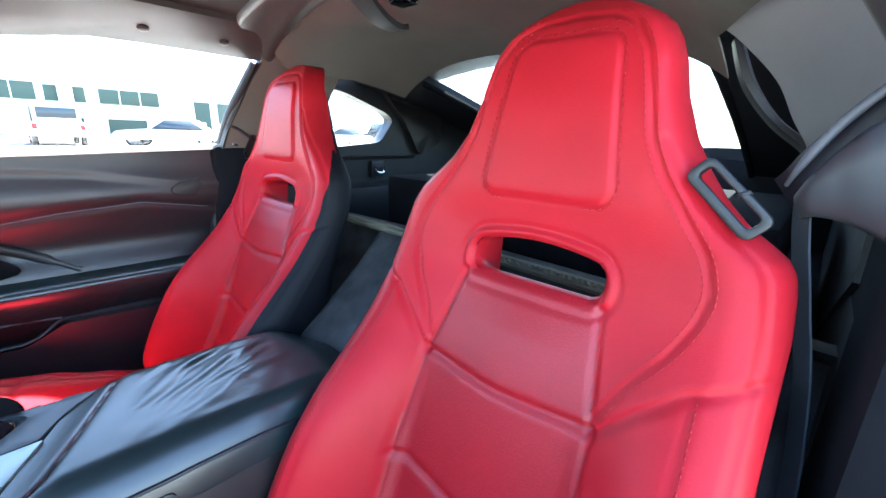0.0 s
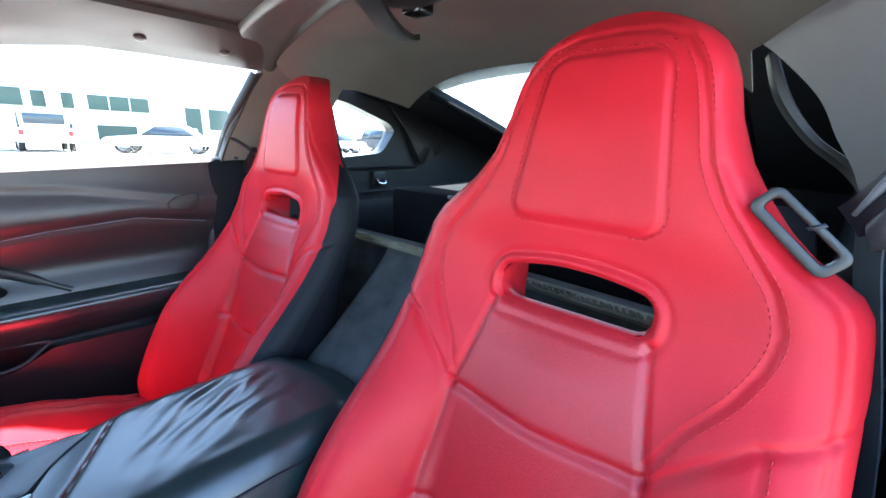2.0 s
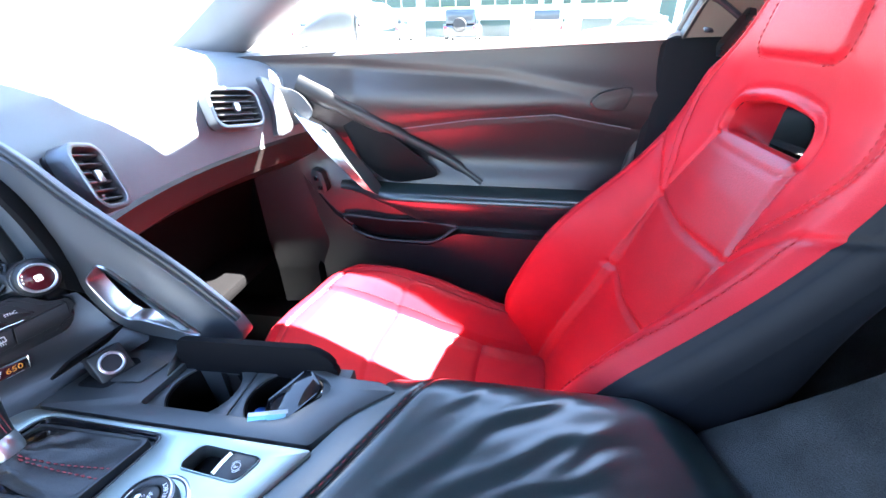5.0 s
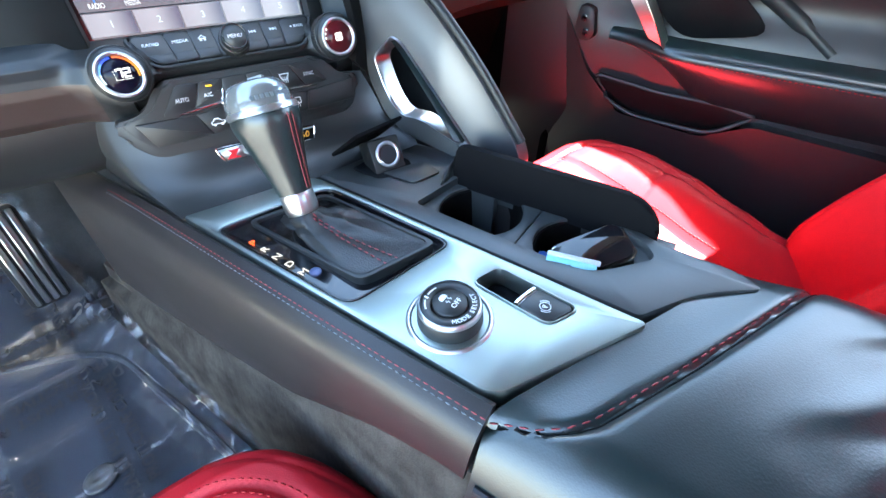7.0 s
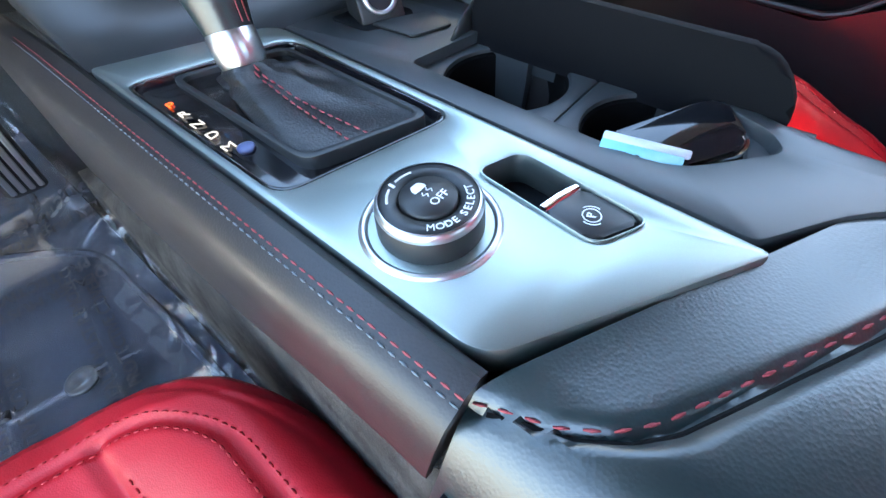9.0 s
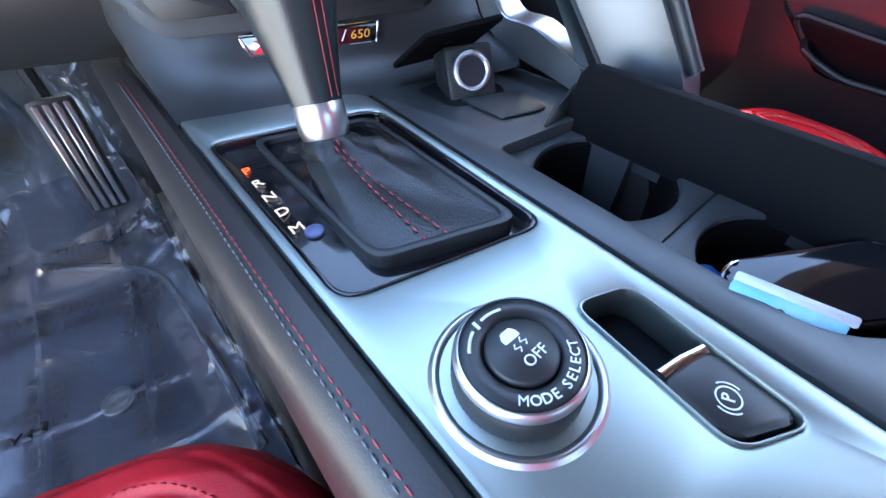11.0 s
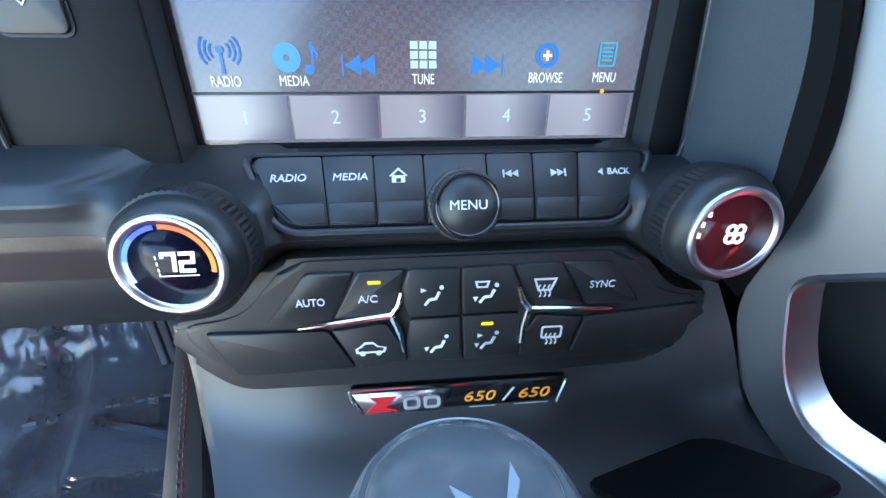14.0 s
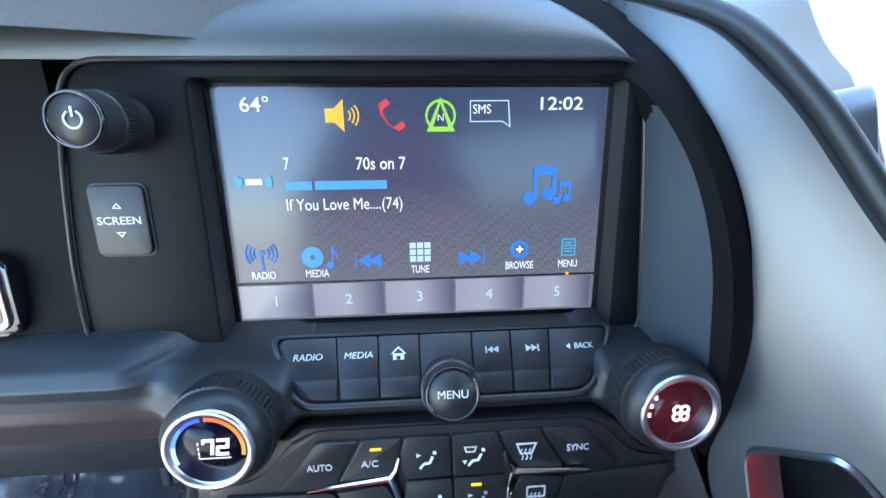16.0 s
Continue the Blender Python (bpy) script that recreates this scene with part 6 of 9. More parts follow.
# key fob and card in the rear cup holder
card_ = thing("plastic_tag", (0.035, 0.345, 0.59), "light blue plastic tag with a hole in the cup holder", "tag")
CM = axes((0.0352, 0.3440, 0.5945), (0.06, -0.24, 0.005), (0.62, 0.2, 0.55))
part("tag_sheet", b_prism(rounded(0.036, 0.009, 0.001), -0.0006, 0.0006, CM), material("blue_plastic", (0.20, 0.55, 0.70), 0.3, vary=0.1, bump=0), card_)
part("tag_tape", b_prism(rounded(0.038, 0.004, 0.001, 5, 0.001, 0.0062), -0.0004, 0.0004, CM), plain("clear_tape", (0.5, 0.55, 0.58), 0.2), card_)
part("tag_hole", b_lathe([(0.0017, 0.0), (0.0017, 0.0008)], CM @ pose(-0.001, -0.001, 0.0002), 16), INK, card_)
fob = thing("key_fob", (0.072, 0.345, 0.56), "dark key fob with chrome edge lying in the cup holder", "key fob")
FM = axes((0.075, 0.338, 0.580), (0.55, -0.6, 0.35), (0.7, 0.6, 0.2))
part("fob_body", b_prism(rounded(0.060, 0.034, 0.008), -0.005, 0.005, FM, 0.003, both=True), GLOSS_BLACK, fob)
part("fob_edge", b_tube([FM @ Vector((x, y, 0.0)) for x, y in rounded(0.061, 0.035, 0.008)], 0.0014, 6, closed=True), CHROME, fob)
part("fob_ring", b_tube([FM @ Vector((-0.034 + 0.008 * math.cos(a), 0.008 * math.sin(a), 0.004)) for a in np.linspace(0, 6.283, 25)[:-1]], 0.001, 6, closed=True), CHROME, fob)
bt = thing("blue_bottle_cap", (0.062, 0.375, 0.54), "small blue plastic cap inside the cup holder", "cap")
part("cap_body", b_lathe([(0.008, 0), (0.009, 0.012), (0.007, 0.014)], pose(0.055, 0.372, 0.560, 20, 30, 0), 20), material("blue_cap_plastic", (0.02, 0.12, 0.45), 0.35, bump=0), bt)

# ---- power socket with open flap ----
sock = thing("power_socket", (0.075, 0.555, 0.585), "twelve volt socket with open black flap in the console", "socket")
SK = axes((0.076, 0.552, 0.601), (0.93, -0.37, 0), (0.18, 0.46, 0.87))
part("socket_block", b_box((0, 0.0, -0.014), (0.034, 0.034, 0.028), 0.003, m=SK), BLACK_PLASTIC, sock)
part("socket_ring", b_lathe([(0.0125, 0.0), (0.0130, 0.002), (0.0118, 0.0032), (0.0098, 0.0030), (0.0092, 0.0)], SK, 40, cap=False), SATIN, sock, "satin metal ring")
part("socket_hole", b_lathe([(0.0095, 0.0018), (0.0, 0.0018)], SK, 30, cap=False), INK, sock)
fl = [Vector(q) for q in ((0.0480, 0.6030, 0.5935), (0.1100, 0.5950, 0.5935), (0.1110, 0.5560, 0.6235), (0.0515, 0.5665, 0.6240))]
FL = axes(fl[0], fl[1] - fl[0], fl[3] - fl[0])
FI = FL.inverted()
part("flap", b_prism(round_poly([tuple((FI @ q)[:2]) for q in fl], [0.004, 0.008, 0.004, 0.003], 4), -0.003, 0.0, FL, 0.0012, both=True), LID_BLACK, sock, "open black flap")
part("flap_rib", b_tube([FL @ Vector((x, 0.030, 0.0006)) for x in (0.030, 0.044)], 0.0009, 6), LID_BLACK, sock)
pw = round_poly([(0.053, 0.582), (0.053, 0.545), (0.086, 0.527), (0.100, 0.545), (0.094, 0.578)], 0.006, 4)
part("recess", b_prism(dk(pw), 0.0006, 0.0016, DECK), LOAD_BLACK, sock, "dark recess round the socket")
part("front_tray", b_prism(dk(round_poly([(0.062, 0.548), (0.064, 0.510), (0.094, 0.500), (0.104, 0.528)], 0.004)), 0.0018, 0.0030, DECK, 0.0008), BLACK_PLASTIC, sock)


# ---- centre stack, turned towards the driver ----
SU, SN, UP = Vector((0.931, -0.365, 0)), Vector((-0.365, -0.931, 0)), Vector((0, 0, 1))
SO = Vector((0.017, 0.659, 0.704))


def st(u, n, z):
    return SO + SU * u + SN * n + UP * z


def tilted(u, n, z, lean):
    """Plane at that place that leans back by lean degrees: local x to the right, y up, z towards the driver."""
    a = radians(lean)
    return axes(st(u, n, z), SU, UP * math.cos(a) - SN * math.sin(a))


SCREEN = tilted(-0.0105, -0.058, -0.003, 11.5)
PLATE = tilted(0.0, -0.006, -0.055, 12)
stack = thing("center_stack", (0.02, 0.68, 0.6), "black center stack with buttons and dials below the screen", "dashboard console")
# side pod left of the screen and hood round it
FACE = tilted(0.0, -0.045, -0.004, 12)
hole = rounded(0.186, 0.118, 0.003, 3, -0.0105, 0.0555)
face = round_poly([(-0.161, -0.006), (-0.162, 0.03), (-0.157, 0.08), (-0.150, 0.1215), (0.088, 0.1225), (0.093, 0.07), (0.098, -0.006), (-0.05, -0.010)], [0.008, 0.02, 0.02, 0.016, 0.012, 0.05, 0.012, 0.01], 6)
o, i = ring_between(face, hole, 140)
part("face_panel", b_frame(o, i, -0.03, 0.0, FACE, 0.002), FACE_BLACK, stack, "matt black panel round the screen")
part("screen_well", b_loft([[FACE @ Vector((x, y, 0.0)) for x, y in hole], [SCREEN @ Vector((x * 0.985, -0.0035 + (y + 0.0035) * 0.972, 0.001)) for x, y in [(p[0] + 0.0105, p[1]) for p in hole]]], True, False), BLACK_PLASTIC, stack)
part("hood_lip", b_tube([FACE @ Vector((x, y, 0.001)) for x, y in face], 0.0010, 8, closed=True), BLACK_PLASTIC, stack)
# body under the screen: key slope, front lip and the swelling round both dials
SLOPE = axes(st(0, -0.022, -0.0175), SU, UP * math.cos(radians(52)) - SN * math.sin(radians(52)))
DIALS = ((-0.0893, 0.007, -0.0135, "temperature dial"), (0.0898, 0.005, -0.0110, "fan dial"))
BODY = [(0.016, -0.066), (-0.0048, -0.060), (-0.0052, -0.0475), (-0.0062, -0.0430), (-0.0090, -0.0370), (-0.0128, -0.0305), (-0.0180, -0.0235), (-0.0214, -0.0185), (-0.0234, -0.0165), (-0.0264, -0.0180), (-0.0300, -0.0210), (-0.040, -0.024), (-0.060, -0.028)]


LEFT = [(0.016, -0.066), (0.0045, -0.062), (0.0030, -0.050), (0.0010, -0.036), (-0.0030, -0.0255), (-0.0090, -0.0210), (-0.0165, -0.0235), (-0.030, -0.0245), (-0.050, -0.0320), (-0.060, -0.045)]


def body_at(u, z):
    n = float(np.interp(-z, [-q[0] for q in BODY], [q[1] for q in BODY]))
    n -= 0.035 * smooth01((u - 0.109) / 0.024)
    w = smooth01((-u - 0.100) / 0.040)
    n += (float(np.interp(-z, [-q[0] for q in LEFT], [q[1] for q in LEFT])) - n) * w
    for du, dn, dz, _ in DIALS:
        cn, cz = dn - 0.0212, dz - 0.0053
        r = math.hypot(u - du, (z - cz) * (1.0 if z < cz else 0.82))
        flat = cn - (z - cz) * 0.25
        inner = (u - du) * (1 if du < 0 else -1) > 0
        w = (1 - smooth01((r - 0.0190) / (0.008 if inner else 0.022))) * smooth01((-0.001 - z) / 0.011)
        n = max(n, n + (flat - n) * w)
    return st(u, n, z)


part("key_shelf", b_grid(lambda a, b: body_at(-0.114 + 0.248 * a, 0.016 - 0.076 * b), 140, 110, SN * -0.012), BLACK_PLASTIC, stack, "dark sloping body with swellings round the dials", angle=60)
KEYPAD = round_poly([(-0.0775, 0.0240), (0.0785, 0.0240), (0.0630, -0.0042), (-0.0640, -0.0042)], [0.005, 0.005, 0.008, 0.008], 5)
part("keypad_gap", b_prism(KEYPAD, -0.003, 0.0010, SLOPE), INK, stack, smooth=False)
part("key_surround", b_plate(round_poly([(-0.0812, 0.0258), (0.0824, 0.0258), (0.0662, -0.0076), (-0.0672, -0.0076)], [0.006, 0.006, 0.012, 0.012], 6), [KEYPAD], -0.006, 0.0030, SLOPE, 0.0016), BLACK_PLASTIC, stack, "dark surround flush with the keys")
KEY_SHAPES = [(-0.0755, -0.0503, -0.0632, -0.0472), (-0.0497, -0.0313, -0.0466, -0.0300), (-0.0307, -0.0125, -0.0294, -0.0120), (-0.0119, 0.0119, -0.0114, 0.0114),
              (0.0125, 0.0302, 0.0120, 0.0287), (0.0308, 0.0487, 0.0293, 0.0451), (0.0493, 0.0765, 0.0457, 0.0620)]
for k, (a, b, c, d) in enumerate(KEY_SHAPES):
    key = part("key", b_prism(round_poly([(a, 0.0234), (b, 0.0234), (d, -0.0036), (c, -0.0036)], [0.004 if k == 0 else 0.0006, 0.004 if k == 6 else 0.0006, 0.007 if k == 6 else 0.0006, 0.007 if k == 0 else 0.0006]), 0.0, 0.0035, SLOPE, 0.0004), BLACK_PLASTIC, stack)
    if k != 3:
        lo = 0.30
        part("key_lower_edge", b_prism([(c + (a - c) * 0.36 + 0.0003, 0.0050), (d + (b - d) * 0.36 - 0.0003, 0.0050), (d - (0.004 if k == 6 else 0.0004), -0.0032), (c + (0.004 if k == 0 else 0.0004), -0.0032)], 0.0030, 0.0040, SLOPE, 0.0005), BLACK_PLASTIC, key)
    w = {0: "RADIO", 1: "MEDIA", 6: "BACK"}.get(k)
    cxk = (a + b) / 2
    tm = SLOPE @ pose(cxk, 0.0148, 0.0037, 0, 0, 0) @ Matrix.Diagonal((0.82, 0.82, 1, 1)) if k in (2, 4, 5, 6) else SLOPE @ pose(cxk, 0.0148, 0.0037)
    if w:
        part("print", b_text(w, 0.0046 if k == 6 else 0.0041, tm @ pose(0.0015 if k == 6 else 0.001, 0, 0), 0.0002, shear=0.12, bold=0.005, width=0.0108 if k == 6 else 0.0128), WHITE_INK, key, smooth=False)
    if k == 6:
        part("print", b_prism([(-0.0085, 0), (-0.0062, 0.0018), (-0.0062, -0.0018)], 0, 0.0003, tm), WHITE_INK, key, smooth=False)
    if k == 2:
        part("print", b_join(b_prism([(-0.0042, 0.0), (0, 0.0042), (0.0042, 0.0), (0.0032, 0.0), (0, 0.0030), (-0.0032, 0.0)], 0, 0.0003, tm), b_frame([(-0.003, -0.0032), (0.003, -0.0032), (0.003, 0.0002), (-0.003, 0.0002)], [(-0.0011, -0.0032), (0.0011, -0.0032), (0.0011, -0.001), (-0.0011, -0.001)], 0, 0.0003, tm)), WHITE_INK, key, smooth=False)
    if k in (4, 5):
        s = 1 if k == 5 else -1
        tri = [b_prism([(s * (x - 0.0016), 0.0019), (s * (x + 0.0016), 0.0), (s * (x - 0.0016), -0.0019)], 0, 0.0003, tm) for x in (-0.0018, 0.0014)]
        part("print", b_join(*tri, b_box((s * 0.0036, 0, 0.0002), (0.0008, 0.0038, 0.0003), m=tm)), WHITE_INK, key, smooth=False)


def dial(m, r, length, name, label, parent, rim=None, fat=1.0):
    """A knob: knurled barrel, chrome rim and face; m looks along its axis."""
    seg = 120
    rings = []
    for z, rr in ((-length, r * 1.10 * fat), (-length * 0.8, r * 1.12 * fat), (-length * 0.72, r * 1.10 * fat), (-length * 0.70, r * 1.105 * fat), (-length * 0.36, r * 1.10 * fat), (-length * 0.34, r * 1.065 * fat), (-length * 0.18, r * 1.05 * fat), (-length * 0.07, r * (1 + 0.7 * (fat - 1))), (0.0, r)):
        kn = 0.00055 if -length * 0.71 < z < -length * 0.35 else 0.0
        rings.append([m @ Vector(((rr + kn * (k % 2)) * math.cos(2 * math.pi * k / seg), (rr + kn * (k % 2)) * math.sin(2 * math.pi * k / seg), z)) for k in range(seg)])
    d = part(name, b_loft(rings), BLACK_PLASTIC, parent, label)
    part("chrome_rim", b_lathe([(r * 0.995, -0.001), (r * 0.985, 0.0010), (r * 0.94, 0.0017), (r * 0.87, 0.0014), (r * 0.81, 0.0004), (r * 0.78, -0.0012)], m, 56, cap=False), rim or SATIN, d, "" if rim else "bright rim")
    return d


glow = lambda name, c, e: plain(name, c, 0.4, emit=e)
SCREEN_DARK = plain("display_black", (0.005, 0.005, 0.014), 0.15, spec=0.2)
DARK_RED = plain("dark_red_face", (0.075, 0.008, 0.012), 0.15, spec=0.25)
W_GLOW, AMBER = glow("white_display_glow", (0.95, 0.97, 1.0), 1.3), glow("amber_lamp", (1.0, 0.55, 0.02), 1.6)
for u, n, zz, lab in DIALS:
    km = tilted(u, n, zz, 14)
    d = dial(km, 0.0165, 0.020, "dial", f"black knurled {lab} with bright rim", stack, None, 1.13)
    part("dial_face", b_lathe([(0.0136, -0.001), (0.0136, 0.0003), (0.0, 0.0003)], km, 48, cap=False), SCREEN_DARK if u < 0 else DARK_RED, d)
    if u < 0:
        def arc_band(a0, a1, r0, r1):
            A = np.linspace(radians(a0), radians(a1), 14)
            return b_prism([(r0 * math.cos(a), r0 * math.sin(a)) for a in A] + [(r1 * math.cos(a), r1 * math.sin(a)) for a in A[::-1]], 0.0004, 0.0007, km)
        for a0, a1, c in ((98, 135, (0.03, 0.10, 0.95)), (135, 172, (0.14, 0.40, 1.0)), (172, 205, (0.70, 0.88, 1.0)), (55, 92, (1.0, 0.16, 0.02)), (20, 55, (1.0, 0.27, 0.02)), (-12, 20, (1.0, 0.42, 0.05))):
            part("colour_arc", arc_band(a0, a1, 0.0116, 0.0130), glow("arc_glow", c, 0.8), d, smooth=False)
        fig = km @ pose(0.0024, 0.0012, 0.0005) @ Matrix(((1, 0.14, 0, 0), (0, 1, 0, 0), (0, 0, 1, 0), (0, 0, 0, 1)))
        seven = b_join(b_box((-0.0027, 0.0026, 0), (0.0044, 0.0012, 0.0002), m=fig), b_box((-0.0010, -0.0004, 0), (0.0012, 0.0056, 0.0002), m=fig), b_box((-0.0044, 0.0018, 0), (0.0010, 0.0012, 0.0002), m=fig))
        two = b_join(*[b_box((0.0026, q, 0), (0.0046, 0.0012, 0.0002), m=fig) for q in (0.0026, -0.0002, -0.0030)], b_box((0.0043, 0.0012, 0), (0.0012, 0.0030, 0.0002), m=fig), b_box((0.0009, -0.0016, 0), (0.0012, 0.0030, 0.0002), m=fig))
        part("figure", seven, W_GLOW, d, smooth=False)
        part("figure", two, W_GLOW, d, smooth=False)
        part("figure_frame", b_join(b_box((0.0022, -0.0034, 0.0005), (0.0108, 0.0003, 0.0002), m=km), *[b_box((-0.0036, q, 0.0005), (0.0004, 0.0011, 0.0002), m=km) for q in (0.0026, 0.0006, -0.0014, -0.0030)]), W_GLOW, d, smooth=False)
    else:
        fan = []
        for q in range(4):
            a = math.pi / 4 + q * math.pi / 2
            cx, cy = 0.0021 * math.cos(a), 0.0021 * math.sin(a)
            fan.append(b_frame([(cx + 0.0021 * math.cos(b), cy + 0.0021 * math.sin(b)) for b in np.linspace(0, 6.283, 17)[:-1]], [(cx + 0.0010 * math.cos(b), cy + 0.0010 * math.sin(b)) for b in np.linspace(0, 6.283, 17)[:-1]], 0.0004, 0.0007, km))
        part("fan_symbol", b_join(*fan), W_GLOW, d, smooth=False)
        part("speed_marks", b_join(*[b_box((0.0128 * math.cos(a), 0.0128 * math.sin(a), 0.0005), (0.0012, 0.0018, 0.0003), m=km) for a in (2.55, 2.85, 3.15)]), W_GLOW, d, smooth=False)
# menu knob
mm_ = tilted(0.0, 0.0, 0.0, 30)
mk = dial(mm_, 0.0106, 0.018, "menu_knob", "black menu knob", stack, GLOSS_BLACK)
part("bright_band", b_lathe([(0.0112, -0.0070), (0.0116, -0.0060), (0.0112, -0.0050)], mm_, 48, cap=False), CHROME, mk)
part("knob_face", b_lathe([(0.0098, 0.0), (0.0096, 0.0012), (0.0, 0.0014)], mm_, 40, cap=False), BLACK_PLASTIC, mk)
part("print", b_text("MENU", 0.0042, mm_ @ pose(0, 0, 0.0016), 0.0001, width=0.0115, bold=0.005), WHITE_INK, mk, smooth=False)

# climate plate
OUT = round_poly([(-0.064, 0.0265), (0.066, 0.0265), (0.084, 0.006), (0.104, 0.0035), (0.098, -0.010), (0.088, -0.0255), (0.0, -0.029), (-0.086, -0.028), (-0.100, -0.014), (-0.108, 0.0005), (-0.083, 0.0035)], [0.01, 0.01, 0.01, 0.006, 0.02, 0.012, 0.05, 0.012, 0.02, 0.006, 0.01], 5)
part("climate_surround", b_prism([(x + 0.0055 * (1 if x > 0 else -1) * min(abs(x) / 0.06, 1), y + (-0.0055 if y < -0.008 else 0.001)) for x, y in OUT], -0.024, -0.0012, PLATE, 0.003, 3), BLACK_PLASTIC, stack)
part("climate_plate", b_prism(OUT, -0.020, 0.0, PLATE, 0.002), BLACK_PLASTIC, stack)
BTN = {"auto": [(-0.0572, 0.0222), (-0.0395, 0.0218), (-0.0500, 0.0016), (-0.0748, 0.0002)], "ac": [(-0.0385, 0.0218), (-0.0205, 0.0222), (-0.0235, 0.0125), (-0.0268, 0.0040), (-0.0490, 0.0018)],
       "vent_a": [(-0.0195, 0.0222), (0.0000, 0.0222), (0.0006, 0.0012), (-0.0195, 0.0010), (-0.0225, 0.0120)], "vent_b": [(0.0010, 0.0222), (0.0205, 0.0226), (0.0240, 0.0130), (0.0245, 0.0016), (0.0016, 0.0012)],
       "vent_c": [(-0.0195, 0.0000), (0.0006, 0.0002), (0.0018, -0.0218), (-0.0195, -0.0206), (-0.0215, -0.0140)], "vent_d": [(0.0016, 0.0002), (0.0245, 0.0006), (0.0258, -0.0130), (0.0255, -0.0214), (0.0028, -0.0219)],
       "defrost": [(0.0215, 0.0226), (0.0395, 0.0230), (0.0518, 0.0028), (0.0310, 0.0038), (0.0252, 0.0130)], "sync": [(0.0405, 0.0230), (0.0605, 0.0226), (0.0750, 0.0032), (0.0528, 0.0030)],
       "blank_l": [(-0.0980, -0.0022), (-0.0520, -0.0036), (-0.0425, -0.0228), (-0.0890, -0.0235)], "recirc": [(-0.0505, -0.0036), (-0.0290, -0.0012), (-0.0222, -0.0150), (-0.0208, -0.0206), (-0.0412, -0.0226)],
       "defog": [(0.0320, -0.0006), (0.0520, -0.0028), (0.0475, -0.0208), (0.0265, -0.0214), (0.0268, -0.0130)], "blank_r": [(0.0532, -0.0028), (0.1020, 0.0010), (0.0990, -0.0186), (0.0486, -0.0208)]}
btn = {}
for nm, poly in BTN.items():
    btn[nm] = part("climate_button", b_prism(round_poly(poly, 0.0015, 3), -0.001, 0.0018, PLATE, 0.0007), BLACK_PLASTIC, stack)
for nm, body, x, y in (("auto", "AUTO", -0.0565, 0.0100), ("ac", "A/C", -0.0350, 0.0105), ("sync", "SYNC", 0.0575, 0.0125)):
    part("print", b_text(body, 0.0046, PLATE @ pose(x, y, 0.0020), 0.0001, bold=0.005, width={"AUTO": 0.0108, "A/C": 0.0074, "SYNC": 0.0102}[body]), WHITE_INK, btn[nm], smooth=False)
for nm, x, y in (("ac", -0.0322, 0.0178), ("vent_d", 0.0118, -0.0035)):
    part("indicator", b_box((x, y, 0.0021), (0.0048, 0.0013, 0.0006), 0.0002, 1, m=PLATE), AMBER, btn[nm], "lit amber lamp")


def sitter(x, y, s=1.0, arrow="side", screen=False):
    """A seated figure sign as plain strokes, with arrow."""
    P = lambda a, b: PLATE @ Vector((x + a * s, y + b * s, 0.0021))
    out = [b_tube([P(-0.0005, -0.0020), P(0.0020, -0.0018), P(0.0034, 0.0012)], 0.0007 * s, 5), b_tube([P(-0.0005, -0.0020), P(-0.0022, -0.0044)], 0.0006 * s, 5), b_lathe([(0.0009 * s, 0), (0.0009 * s, 0.0003)], PLATE @ pose(x + 0.0042 * s, y + 0.0032 * s, 0.0019), 12)]
    ax, ay = (-0.0028, 0.0022) if arrow == "side" else (-0.0040, -0.0026)
    d = ((0.0012, 0.0), (-0.0010, 0.0010), (-0.0010, -0.0010)) if arrow == "side" else ((0.0, -0.0013), (-0.0010, 0.0008), (0.0010, 0.0008))
    if arrow != "none":
        out.append(b_prism([(x + (ax + a) * s, y + (ay + b) * s) for a, b in d], 0.0019, 0.0022, PLATE))
    if screen:
        out.append(b_frame([(x + a * s, y + b * s) for a, b in ((-0.0045, 0.0052), (0.0015, 0.0052), (0.0006, 0.0022), (-0.0036, 0.0022))], [(x + a * s, y + b * s) for a, b in ((-0.0036, 0.0046), (0.0006, 0.0046), (0.0, 0.0028), (-0.0030, 0.0028))], 0.0019, 0.0022, PLATE))
    return b_join(*out)


part("print", sitter(-0.0110, 0.0112), WHITE_INK, btn["vent_a"], smooth=False)
part("print", sitter(0.0105, 0.0112, screen=True, arrow="down"), WHITE_INK, btn["vent_b"], smooth=False)
part("print", sitter(-0.0090, -0.0120, arrow="down"), WHITE_INK, btn["vent_c"], smooth=False)
part("print", b_join(sitter(0.0118, -0.0115, arrow="down"), sitter(0.0118, -0.0115, arrow="side")), WHITE_INK, btn["vent_d"], smooth=False)


def heat(x, y, w):
    return [b_tube([PLATE @ Vector((x + dx + 0.0006 * math.sin(t * 6.3), y - 0.0045 + 0.0055 * t, 0.0021)) for t in np.linspace(0, 1, 8)], 0.00032, 4) for dx in (-w, 0, w)]


part("print", b_join(b_frame([(0.0292, 0.0165), (0.0388, 0.0165), (0.0368, 0.0108), (0.0312, 0.0108)], [(0.0302, 0.0157), (0.0378, 0.0157), (0.0361, 0.0115), (0.0319, 0.0115)], 0.0019, 0.0022, PLATE), *heat(0.034, 0.0125, 0.0019)), WHITE_INK, btn["defrost"], smooth=False)
part("print", b_join(b_frame(rounded(0.0090, 0.0062, 0.001, 3, 0.0392, -0.0095), rounded(0.0074, 0.0046, 0.0008, 3, 0.0392, -0.0095), 0.0019, 0.0022, PLATE), *heat(0.0392, -0.0112, 0.0019)), WHITE_INK, btn["defog"], smooth=False)
